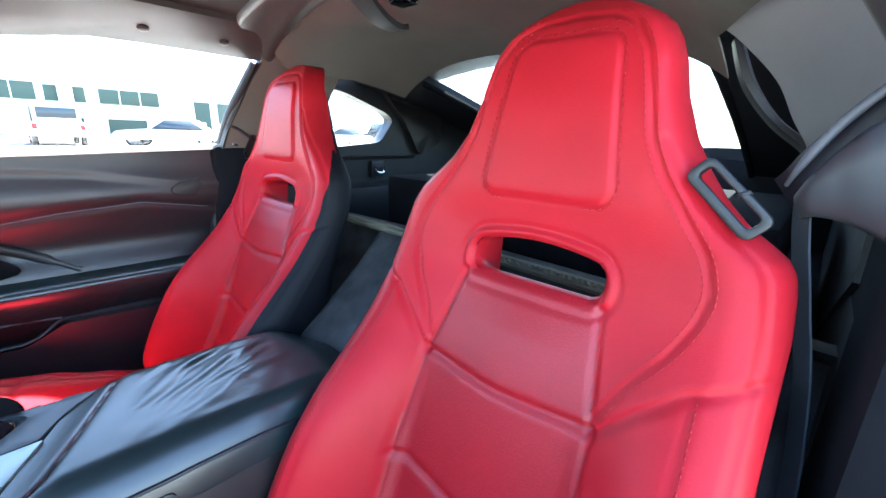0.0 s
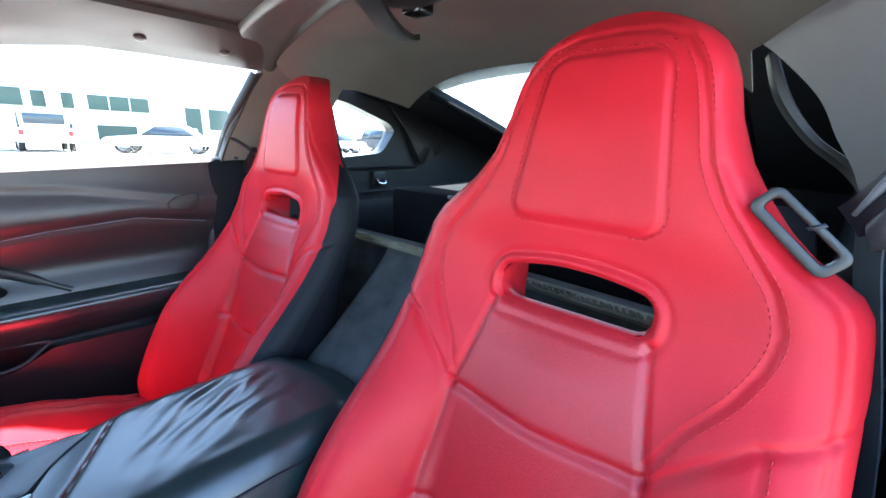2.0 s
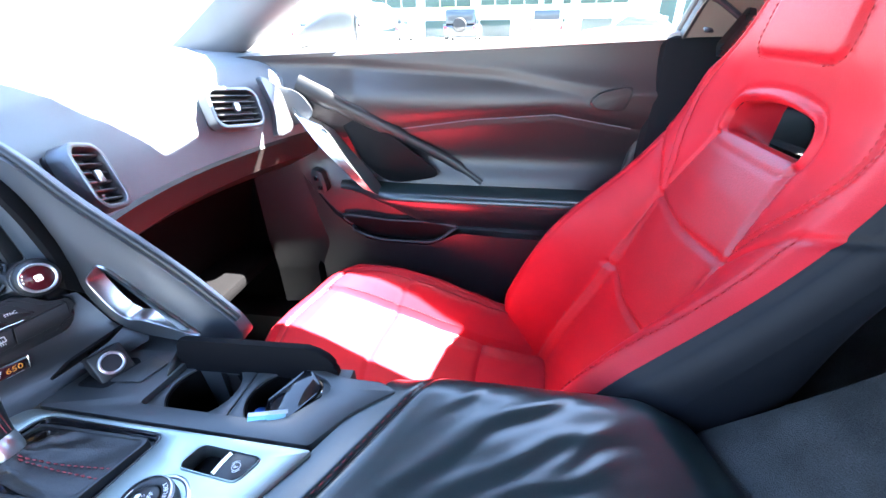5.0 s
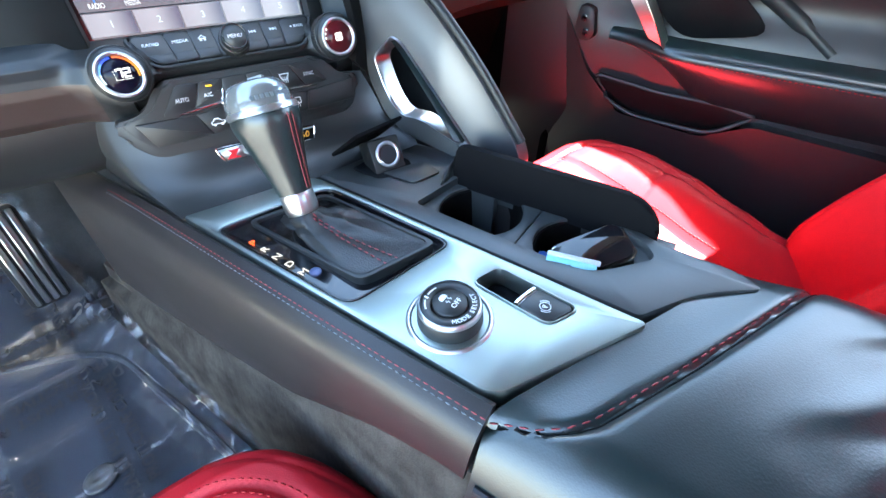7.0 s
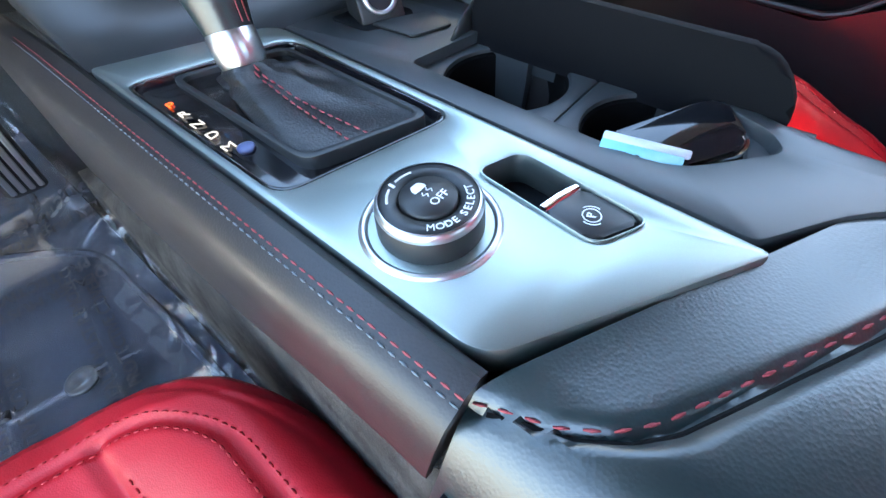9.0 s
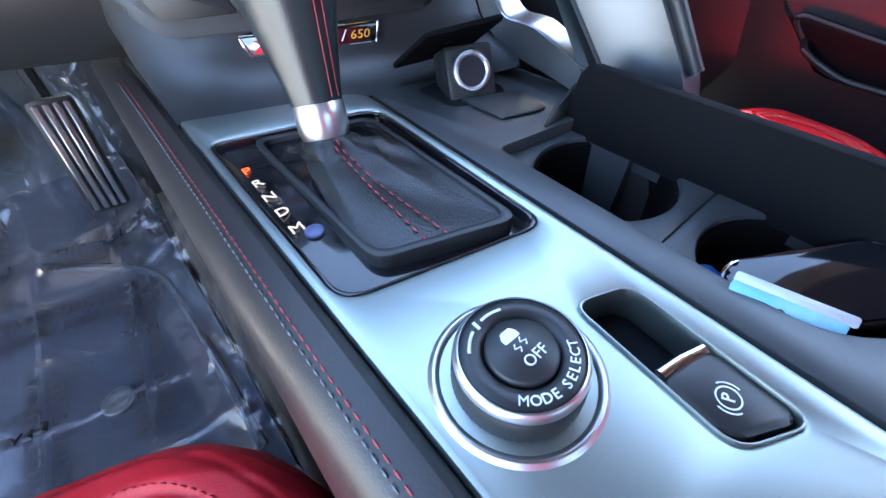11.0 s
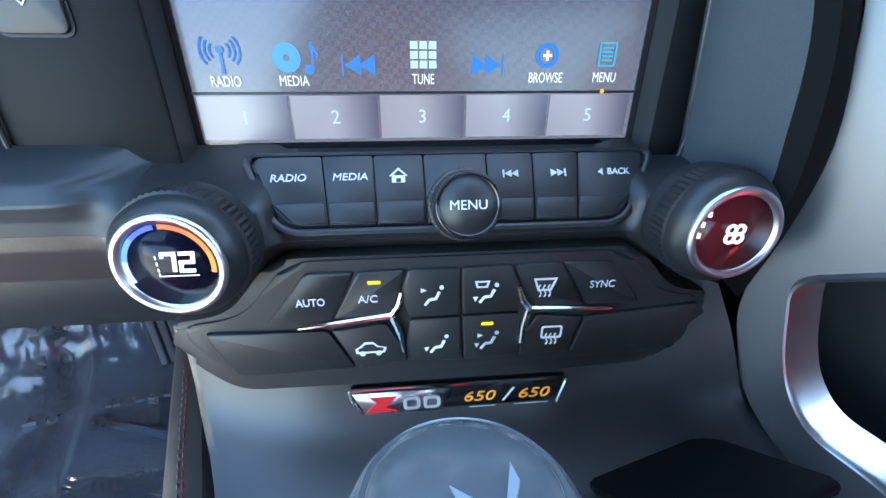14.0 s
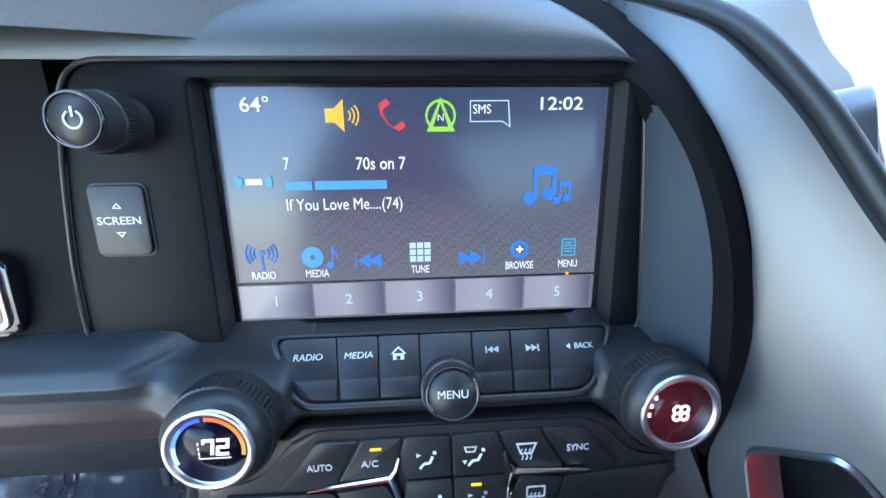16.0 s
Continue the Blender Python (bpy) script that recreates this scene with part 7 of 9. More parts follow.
car = [(-0.0415, -0.0150), (-0.0300, -0.0150), (-0.0292, -0.0125), (-0.0325, -0.0118), (-0.0345, -0.0096), (-0.0380, -0.0096), (-0.0402, -0.0120), (-0.0418, -0.0128)]
cc = (-0.0355, -0.0128)
part("print", b_join(b_frame(car, [(cc[0] + (x - cc[0]) * 0.84, cc[1] + (y - cc[1]) * 0.70) for x, y in car], 0.0019, 0.0022, PLATE), *[b_lathe([(0.0012, 0), (0.0012, 0.0003)], PLATE @ pose(x, -0.0152, 0.0019), 12) for x in (-0.0390, -0.0325)]), WHITE_INK, btn["recirc"], smooth=False)
# bright Y-shaped accents
for s in (-1, 1):
    c, e, t, b = ((-0.0262, 0.0028), (-0.0625, -0.0012), (-0.0222, 0.0132), (-0.0222, -0.0148)) if s < 0 else ((0.0288, 0.0026), (0.0632, 0.0010), (0.0236, 0.0136), (0.0264, -0.0138))
    pts = lambda *L: [PLATE @ Vector((x, y, 0.0022)) for x, y in L]
    part("bright_accent", b_join(b_tube(pts(e, c), [0.0007, 0.0015], 8), b_tube(pts(t, ((c[0] + t[0]) / 2 - s * 0.0006, (c[1] + t[1]) / 2 - 0.001), c), [0.0009, 0.0013, 0.0016], 8), b_tube(pts(b, ((c[0] + b[0]) / 2 - s * 0.0006, (c[1] + b[1]) / 2), c), [0.0009, 0.0013, 0.0016], 8)), CHROME, stack, "bright forked accent")

# column below, down to the metal deck
col = []
# height, depth in the middle, left end (across, depth), right end
COLUMN = [(-0.052, -0.026, (-0.122, -0.045), (0.116, -0.014)), (-0.066, -0.016, (-0.126, -0.040), (0.120, -0.002)), (-0.078, -0.008, (-0.127, -0.036), (0.123, 0.006)), (-0.090, -0.002, (-0.126, -0.028), (0.126, 0.012)), (-0.101, 0.004, (-0.121, -0.016), (0.130, 0.020)),
          (-0.110, 0.012, (-0.116, -0.003), (0.135, 0.030)), (-0.1165, 0.023, (-0.109, 0.012), (0.139, 0.040)), (-0.1205, 0.036, (-0.102, 0.029), (0.140, 0.050)), (-0.1225, 0.050, (-0.095, 0.049), (0.140, 0.060))]
for z, n0, (ul, nl), (ur, nr) in COLUMN:
    ring = []
    for k in range(49):
        u = ul + (ur - ul) * k / 48
        e = max((abs(u) - 0.055) / ((-ul if u < 0 else ur) - 0.055), 0)
        ring.append(st(u, n0 + ((nl if u < 0 else nr) - n0) * e ** (2.2 if u < 0 else 2.8), z + (0.0 if u < 0 else 0.010 * e ** 3 * smooth01((-0.10 - z) / 0.02))))
    lp, rp = ring[0], ring[-1]
    col.append([lp + Vector((0.004, 0.10, -0.01)), lp + Vector((0.0, 0.02, 0))] + ring + [rp + Vector((0.02, 0.02, 0)), rp + Vector((0.03, 0.08, 0))])
part("lower_column", b_loft(col, False, False), COLUMN_PLASTIC, stack, "dark column flaring into the console", angle=60)

# badge
badge = thing("badge_plate", (0.02, 0.665, 0.605), "chrome-edged black badge with amber figures", "badge")
BM = tilted(0.0015, 0.0035, -0.0985, 14)
bp = round_poly([(-0.0485, 0.0085), (0.0485, 0.0085), (0.0475, 0.004), (0.0445, -0.0080), (-0.0415, -0.0080), (-0.0470, 0.0010)], [0.002, 0.001, 0.002, 0.003, 0.003, 0.003], 4)
part("plate", b_prism(bp, -0.003, 0.0008, BM, 0.0004), GLOSS_BLACK, badge)
part("edge", b_tube([BM @ Vector((x, y, 0.0008)) for x, y in bp], 0.0007, 6, closed=True), CHROME, badge)
part("silver_field", b_prism([(-0.0470, 0.0065), (-0.0040, 0.0065), (-0.0085, -0.0055), (-0.0420, -0.0055)], 0.0006, 0.0012, BM), SATIN, badge)
part("red_stroke", b_prism([(-0.0400, 0.0045), (-0.0280, 0.0045), (-0.0330, -0.0015), (-0.0280, -0.0040), (-0.0420, -0.0040), (-0.0365, 0.0015)], 0.0010, 0.0017, BM), plain("badge_red", (0.55, 0.02, 0.03), 0.35), badge, smooth=False)
for x in (-0.0215, -0.0125):
    part("grey_ring", b_frame([(x + a, b) for a, b in rounded(0.0075, 0.0070, 0.002)], [(x + a, b) for a, b in rounded(0.0045, 0.0040, 0.001)], 0.0010, 0.0016, BM), PILLAR_TRIM, badge, smooth=False)
AMB = plain("amber_print", (0.85, 0.36, 0.04), 0.4)
part("figures", b_text("650", 0.0078, BM @ pose(0.0085, 0.0008, 0.0010), 0.0002, squeeze=1.25, shear=0.2), AMB, badge, smooth=False)
part("figures", b_text("650", 0.0078, BM @ pose(0.0335, 0.0008, 0.0010), 0.0002, squeeze=1.25, shear=0.2), AMB, badge, smooth=False)
part("slash", b_text("/", 0.0100, BM @ pose(0.0212, 0.0008, 0.0010), 0.0002, squeeze=1.3, shear=0.2), WHITE_INK, badge, smooth=False)
part("small_print", b_join(b_box((0.0105, -0.0052, 0.0010), (0.012, 0.0009, 0.0003), m=BM), b_box((0.0330, -0.0052, 0.0010), (0.016, 0.0009, 0.0003), m=BM), b_box((-0.034, -0.0068, 0.0010), (0.014, 0.0009, 0.0003), m=BM)), WHITE_INK, badge, smooth=False)

# ---- touch screen ----
disp = thing("touch_screen", (0.0, 0.73, 0.72), "lit touch screen showing radio menu", "screen")
SW, SH = 0.179, 0.1095


def screen_material():
    m = bpy.data.materials.new("lit_display")
    m.use_nodes = True
    n, l = m.node_tree.nodes, m.node_tree.links
    p = n["Principled BSDF"]
    tc, sx = n.new("ShaderNodeTexCoord"), n.new("ShaderNodeSeparateXYZ")
    l.new(tc.outputs["Generated"], sx.inputs[0])
    ramp = n.new("ShaderNodeValToRGB")
    e = ramp.color_ramp.elements
    e[0].position, e[0].color = 0.0, (0.165, 0.165, 0.20, 1)
    e[1].position, e[1].color = 1.0, (0.045, 0.062, 0.125, 1)
    q = ramp.color_ramp.elements.new(0.45)
    q.color = (0.105, 0.11, 0.155, 1)
    q = ramp.color_ramp.elements.new(0.62)
    q.color = (0.050, 0.064, 0.125, 1)
    l.new(sx.outputs["Z"], ramp.inputs[0])
    ch = n.new("ShaderNodeTexChecker")
    ch.inputs["Scale"].default_value = 520
    ch.inputs["Color1"].default_value, ch.inputs["Color2"].default_value = (1.12, 1.12, 1.12, 1), (0.86, 0.86, 0.86, 1)
    l.new(tc.outputs["Object"], ch.inputs["Vector"])
    mu = n.new("ShaderNodeMix")
    mu.data_type, mu.blend_type = "RGBA", "MULTIPLY"
    mu.inputs["Factor"].default_value = 1.0
    l.new(ramp.outputs[0], mu.inputs["A"])
    l.new(ch.outputs["Color"], mu.inputs["B"])
    l.new(mu.outputs["Result"], p.inputs["Emission Color"])
    p.inputs["Emission Strength"].default_value = GLOW
    p.inputs["Base Color"].default_value = (0.01, 0.01, 0.012, 1)
    p.inputs["Roughness"].default_value = 0.16
    return m


part("display", b_box((0, SH / 2, -0.002), (SW, SH, 0.004), m=SCREEN), screen_material(), disp, "lit blue-grey display")
part("black_border", b_frame([(x, y + SH / 2) for x, y in rounded(SW + 0.008, SH + 0.008, 0.002, 3)], [(x, y + SH / 2) for x, y in rounded(SW - 0.001, SH - 0.001, 0.0005, 3)], -0.003, 0.0006, SCREEN), GLOSS_BLACK, disp)


def S(x, y):
    """A place on the screen from fractions of its width and height, from the top left."""
    return SCREEN @ pose((x - 0.5) * SW, (1 - y) * SH, 0.0006)


UI = {k: plain("ui_" + k, c, 0.4, emit=e) for k, (c, e) in {"white": ((0.9, 0.92, 1.0), 0.9), "blue": ((0.05, 0.22, 0.78), 0.85), "sky": ((0.10, 0.38, 0.90), 0.8), "cyan": ((0.08, 0.45, 0.75), 0.8), "amber": ((1.0, 0.55, 0.03), 0.9),
                                                         "red": ((0.85, 0.05, 0.08), 0.8), "green": ((0.40, 0.80, 0.10), 0.8), "grey": ((0.42, 0.42, 0.50), 0.6), "dark": ((0.03, 0.03, 0.06), 0.2), "pale": ((0.62, 0.80, 0.95), 0.8)}.items()}


def ui(name, bm, colour):
    return part(name, bm, UI[colour], disp, smooth=False)


for body, x, y, size, wide in (("64°", 0.104, 0.071, 0.0088, 0.070), ("12:02", 0.872, 0.072, 0.0080, 0.112), ("SMS", 0.668, 0.092, 0.0058, 0.046), ("7", 0.166, 0.304, 0.0076, 0.014), ("70s on 7", 0.405, 0.308, 0.0080, 0.127),
                               ("If You Love Me....(74)", 0.307, 0.477, 0.0078, 0.300), ("RADIO", 0.078, 0.785, 0.0054, 0.062), ("MEDIA", 0.220, 0.783, 0.0054, 0.062), ("TUNE", 0.5, 0.778, 0.0054, 0.049), ("BROWSE", 0.778, 0.774, 0.0054, 0.078), ("MENU", 0.917, 0.773, 0.0054, 0.054)):
    ui("caption", b_text(body, size, S(x, y), 0.0001, bold=0.006, width=wide * SW), "white")
# name line as bars
ui("name_bar", b_join(b_box((-0.0175, 0, 0), (0.0120, 0.0040, 0.0002), m=S(0.290, 0.394)), b_box((0.0065, 0, 0), (0.0330, 0.0040, 0.0002), m=S(0.290, 0.394))), "sky")
# preset tabs
for k in range(5):
    x0, x1 = 0.008 + k * 0.1968, 0.008 + (k + 1) * 0.1968 - 0.006
    tab = ui("preset_tab", b_box((0, 0, 0), ((x1 - x0) * SW, 0.152 * SH, 0.0003), m=S((x0 + x1) / 2, 0.907)), "grey")
    m2 = bpy.data.materials.new("preset_tab")
    m2.use_nodes = True
    nn, ll = m2.node_tree.nodes, m2.node_tree.links
    tc, sx, rp = nn.new("ShaderNodeTexCoord"), nn.new("ShaderNodeSeparateXYZ"), nn.new("ShaderNodeValToRGB")
    ll.new(tc.outputs["Generated"], sx.inputs[0])
    ll.new(sx.outputs["X"], rp.inputs[0])
    rp.color_ramp.elements[0].color, rp.color_ramp.elements[1].color = (0.30, 0.29, 0.35, 1), (0.07, 0.07, 0.12, 1)
    rp.color_ramp.elements.new(0.45).color = (0.34, 0.34, 0.40, 1)
    pp = nn["Principled BSDF"]
    ll.new(rp.outputs[0], pp.inputs["Emission Color"])
    pp.inputs["Emission Strength"].default_value = GLOW
    pp.inputs["Base Color"].default_value = (0.02, 0.02, 0.03, 1)
    pp.inputs["Roughness"].default_value = 0.2
    tab.data.materials[0] = m2
    ui("figure", b_text(str(k + 1), 0.0075, S((x0 + x1) / 2, 0.908) @ pose(0, 0, 0.0002), 0.0001), "pale")
ui("tab_line", b_box((0, 0, 0), (SW, 0.0010, 0.0002), m=S(0.5, 0.822)), "dark")
ui("marker", b_lathe([(0.0009, 0), (0.0009, 0.0002)], S(0.917, 0.820), 10), "amber")
# speaker, phone, compass, message
sp = S(0.306, 0.112)
ui("speaker_icon", b_join(b_prism([(-0.006, 0.0030), (-0.002, 0.0030), (0.0022, 0.0070), (0.0022, -0.0070), (-0.002, -0.0030), (-0.006, -0.0030)], 0, 0.0002, sp), *[b_tube([sp @ Vector((0.002 + r * math.cos(a), r * math.sin(a), 0.0001)) for a in np.linspace(-0.7, 0.7, 8)], 0.0004, 4) for r in (0.0032, 0.0050, 0.0068)]), "amber")
ph = S(0.439, 0.113) @ pose(0, 0, 0, 0, 0, 35)
ui("phone_icon", b_join(b_tube([ph @ Vector((x, y, 0)) for x, y in ((-0.0016, 0.0062), (-0.0034, 0.003), (-0.0036, 0), (-0.0034, -0.003), (-0.0016, -0.0062))], 0.0011, 6, flat=0.2), b_box((0.0002, 0.0060, 0), (0.0042, 0.0028, 0.0002), m=ph), b_box((0.0002, -0.0060, 0), (0.0042, 0.0028, 0.0002), m=ph)), "red")
cp = S(0.562, 0.115)
ui("compass_icon", b_join(b_tube([cp @ Vector((0.0065 * math.cos(a), 0.0065 * math.sin(a), 0)) for a in np.linspace(0, 6.283, 29)[:-1]], 0.0006, 4, closed=True), b_frame([(-0.0065, -0.0070), (0.0065, -0.0070), (0.0, 0.0080)], [(-0.0035, -0.0048), (0.0035, -0.0048), (0.0, 0.0052)], 0, 0.0002, cp)), "green")
ui("letter", b_text("N", 0.0042, cp @ pose(0, -0.001, 0.0002), 0.0001), "white")
ms = S(0.690, 0.105)
ui("message_icon", b_frame([(-0.0095, 0.0055), (0.0085, 0.0055), (0.0095, -0.0065), (0.0055, -0.0040), (-0.0095, -0.0040)], [(-0.0090, 0.0050), (0.0080, 0.0050), (0.0088, -0.0056), (0.0057, -0.0035), (-0.0090, -0.0035)], 0, 0.0002, ms), "pale")
# notes
nt_ = S(0.838, 0.405)
ui("note_icon", b_join(b_prism([(-0.0050, -0.006), (-0.0032, -0.006), (-0.0032, 0.0045), (0.0042, 0.0045), (0.0042, -0.004), (0.0060, -0.004), (0.0060, 0.0085), (-0.0050, 0.0085)], 0, 0.0002, nt_), b_lathe([(0.0032, 0), (0.0032, 0.0002)], nt_ @ pose(-0.0068, -0.0068, 0), 18), b_lathe([(0.0032, 0), (0.0032, 0.0002)], nt_ @ pose(0.0026, -0.0048, 0), 18),
                       b_prism([(0.0078, -0.0075), (0.0088, -0.0075), (0.0088, -0.0012), (0.0125, -0.0012), (0.0125, -0.0065), (0.0135, -0.0065), (0.0135, 0.0012), (0.0078, 0.0012)], 0, 0.0002, nt_), b_lathe([(0.0019, 0), (0.0019, 0.0002)], nt_ @ pose(0.0068, -0.0080, 0), 14), b_lathe([(0.0019, 0), (0.0019, 0.0002)], nt_ @ pose(0.0117, -0.0068, 0), 14)), "blue")
# satellite bar
sb = S(0.081, 0.375)
ui("signal_icon", b_box((0, 0, 0), (0.0075, 0.0026, 0.0002), m=sb), "white")
ui("signal_icon", b_join(b_prism([(-0.0080, 0.0028), (-0.0050, 0.0012), (-0.0050, -0.0012), (-0.0080, -0.0028)], 0, 0.0002, sb), b_prism([(0.0080, 0.0028), (0.0050, 0.0012), (0.0050, -0.0012), (0.0080, -0.0028)], 0, 0.0002, sb)), "cyan")
# bottom row icons
ra = S(0.077, 0.706)
for piece in (b_prism([(-0.0006, -0.0060), (0.0006, -0.0060), (0.0005, 0.002), (-0.0005, 0.002)], 0, 0.0002, ra), b_lathe([(0.0014, 0), (0.0014, 0.0002)], ra @ pose(0, 0.0026, 0), 12), *[b_tube([ra @ Vector((s * r * math.cos(a), 0.0022 + r * math.sin(a), 0)) for a in np.linspace(-0.7, 0.7, 8)], 0.0004, 4) for r in (0.0036, 0.0054, 0.0072) for s in (1, -1)]):
    ui("radio_icon", piece, "blue")
me_ = S(0.211, 0.707)
ui("disc_icon", b_frame([(0.0052 * math.cos(a), 0.0052 * math.sin(a)) for a in np.linspace(0, 6.283, 25)[:-1]], [(0.0012 * math.cos(a), 0.0012 * math.sin(a)) for a in np.linspace(0, 6.283, 25)[:-1]], 0, 0.0002, me_), "sky")
ui("note_icon", b_join(b_box((0.0095, 0.0005, 0), (0.0008, 0.010, 0.0002), m=me_), b_lathe([(0.0018, 0), (0.0018, 0.0002)], me_ @ pose(0.0080, -0.0042, 0), 14), b_prism([(0.0095, 0.0055), (0.0120, 0.0010), (0.0112, -0.0010), (0.0108, 0.0015), (0.0095, 0.0030)], 0, 0.0002, me_)), "blue")
for x, s in ((0.363, -1), (0.641, 1)):
    sm = S(x, 0.730)
    ui("seek_icon", b_join(*[b_prism([(s * (d - 0.0030), 0.0038), (s * (d + 0.0030), 0.0), (s * (d - 0.0030), -0.0038)], 0, 0.0002, sm) for d in (-0.0028, 0.0026)], b_box((s * 0.0066, 0, 0), (0.0006, 0.0076, 0.0002), m=sm)), "blue")
gd = S(0.501, 0.697)
for a in (-1, 0, 1):
    for b in (-1, 0, 1):
        ui("grid_icon", b_box((a * 0.0036, b * 0.0034, 0), (0.0030, 0.0028, 0.0002), m=gd), "pale")
bw = S(0.778, 0.698)
ui("browse_icon", b_frame([(0.0046 * math.cos(a), 0.0046 * math.sin(a)) for a in np.linspace(0, 6.283, 25)[:-1]], [(0.0028 * math.cos(a), 0.0028 * math.sin(a)) for a in np.linspace(0, 6.283, 25)[:-1]], 0, 0.0002, bw), "blue")
ui("browse_icon", b_join(b_box((0, 0, 0), (0.0036, 0.0010, 0.0003), m=bw), b_box((0, 0, 0), (0.0010, 0.0036, 0.0003), m=bw)), "white")
li = S(0.917, 0.694)
ui("list_icon", b_frame(rounded(0.0072, 0.0090, 0.0006, 2), rounded(0.0058, 0.0076, 0.0003, 2), 0, 0.0002, li), "cyan")
ui("list_icon", b_join(*[b_box((0, y, 0), (0.0044, 0.0007, 0.0002), m=li) for y in (0.0024, 0.0009, -0.0006, -0.0021)]), "cyan")

# power knob and screen button on the pod
PK = axes(st(-0.1292, -0.0403, 0.0958), SU, UP * math.cos(radians(12)) - SN * math.sin(radians(12)))
pwk = dial(PK, 0.0101, 0.026, "power_knob", "black power knob with bright band", stack, GLOSS_BLACK)
part("knob_face", b_lathe([(0.0093, 0.0), (0.0091, 0.0010), (0.0, 0.0012)], PK, 40, cap=False), BLACK_PLASTIC, pwk)
part("print", b_join(b_tube([PK @ Vector((0.0030 * math.cos(a), 0.0030 * math.sin(a), 0.0014)) for a in np.linspace(2.1, 7.33, 20)], 0.0004, 5), b_box((0, 0.0026, 0.0014), (0.0008, 0.0034, 0.0004), m=PK)), WHITE_INK, pwk, smooth=False)
part("bright_band", b_lathe([(0.0109, -0.0125), (0.0114, -0.0115), (0.0110, -0.0105)], PK, 48, cap=False), CHROME, pwk)
sb_ = part("screen_button", b_prism(rounded(0.0225, 0.0300, 0.003, 4, -0.1375, 0.0575), 0.0, 0.0022, FACE, 0.0008), BLACK_PLASTIC, stack)
part("button_gap", b_frame(rounded(0.0243, 0.0318, 0.0036, 4, -0.1375, 0.0575), rounded(0.0225, 0.0300, 0.003, 4, -0.1375, 0.0575), 0.0002, 0.0006, FACE), INK, stack)
part("print", b_join(b_text("SCREEN", 0.0046, FACE @ pose(-0.1375, 0.0575, 0.0024), 0.0001, width=0.0176, bold=0.005), b_frame([(-0.1395, 0.0628), (-0.1355, 0.0628), (-0.1375, 0.0652)], [(-0.1386, 0.0632), (-0.1364, 0.0632), (-0.1375, 0.0645)], 0.0023, 0.0026, FACE), b_frame([(-0.1395, 0.0528), (-0.1355, 0.0528), (-0.1375, 0.0504)], [(-0.1386, 0.0524), (-0.1364, 0.0524), (-0.1375, 0.0511)], 0.0023, 0.0026, FACE)), WHITE_INK, sb_, smooth=False)


# ---- dashboard round the stack ----
dash = thing("dashboard", (0, 0.9, 0.7), "dark dashboard with silver arch, bands and vents", "dashboard")
# one skin round the screen: the hood above it and the cheek on the passenger side, up to the dark band
EDGE_B = [(0.062, -0.101, 0.130), (0.078, -0.073, 0.111), (0.085, -0.055, 0.102), (0.092, -0.037, 0.085), (0.097, -0.025, 0.067), (0.101, -0.015, 0.044), (0.104, -0.009, 0.017), (0.106, -0.006, -0.007), (0.102, -0.009, -0.035)]
PAIRS = [((u, 0.1215), (u, -0.092, 0.1485)) for u in (-0.34, -0.28, -0.22, -0.16, -0.10, -0.04, 0.0)]
PAIRS += [((0.030, 0.1222), (0.024, -0.096, 0.1480)), ((0.060, 0.1224), (0.040, -0.100, 0.1455)), ((0.080, 0.1215), (0.052, -0.100, 0.1400)), ((0.0875, 0.1150), EDGE_B[0]),
          ((0.0895, 0.1050), EDGE_B[1]), ((0.0905, 0.0950), EDGE_B[2]), ((0.0918, 0.0800), EDGE_B[3]), ((0.0928, 0.0640), EDGE_B[4]), ((0.0945, 0.0420), EDGE_B[5]), ((0.0960, 0.0180), EDGE_B[6]), ((0.0972, -0.0040), EDGE_B[7]), ((0.0970, -0.0300), EDGE_B[8])]
ins = smooth_path([FACE @ Vector((x, y, 0.0006)) for (x, y), _ in PAIRS], 4)
outs = smooth_path([st(*o) for _, o in PAIRS], 4)
skin = []
for p, q in zip(ins, outs):
    d = q - p
    lift = (SN * 0.75 + UP * 0.35) * min(d.length * 0.14, 0.008)
    skin.append([p - SN * 0.03, p, p + d * 0.06 + lift * 0.35, p + d * 0.22 + lift * 0.85, p + d * 0.45 + lift * 1.1, p + d * 0.72 + lift * 0.75, q, q - SN * 0.03 + UP * 0.001, q - SN * 0.10 - UP * 0.01])
part("screen_hood", b_loft(skin, False, False), HOOD_SKIN, dash, "dark soft hood and cheek round the screen", angle=60)
top = [[st(u, -0.120, 0.1488), st(u, -0.17, 0.153), st(u, -0.24, 0.155), st(u, -0.24, 0.10), st(u, -0.12, 0.10)] for u in np.linspace(-0.36, 0.09, 16)]
part("hood_top", b_loft(top), DASH_SOFT, dash)
# left wing beside the pod, with the start button
lw = [[FACE @ Vector((u, 0.1215, -0.0015)), FACE @ Vector((u, 0.08, -0.003)), FACE @ Vector((u, 0.03, -0.003)), FACE @ Vector((u, 0.0, 0.0005)), st(u, -0.09, -0.012), st(u, -0.13, 0.11)] for u in np.linspace(-0.158, -0.42, 12)]
part("left_wing", b_loft(lw), WING_BLACK, dash)
def left_u(a):
    return -0.114 - 0.366 * a ** 1.8


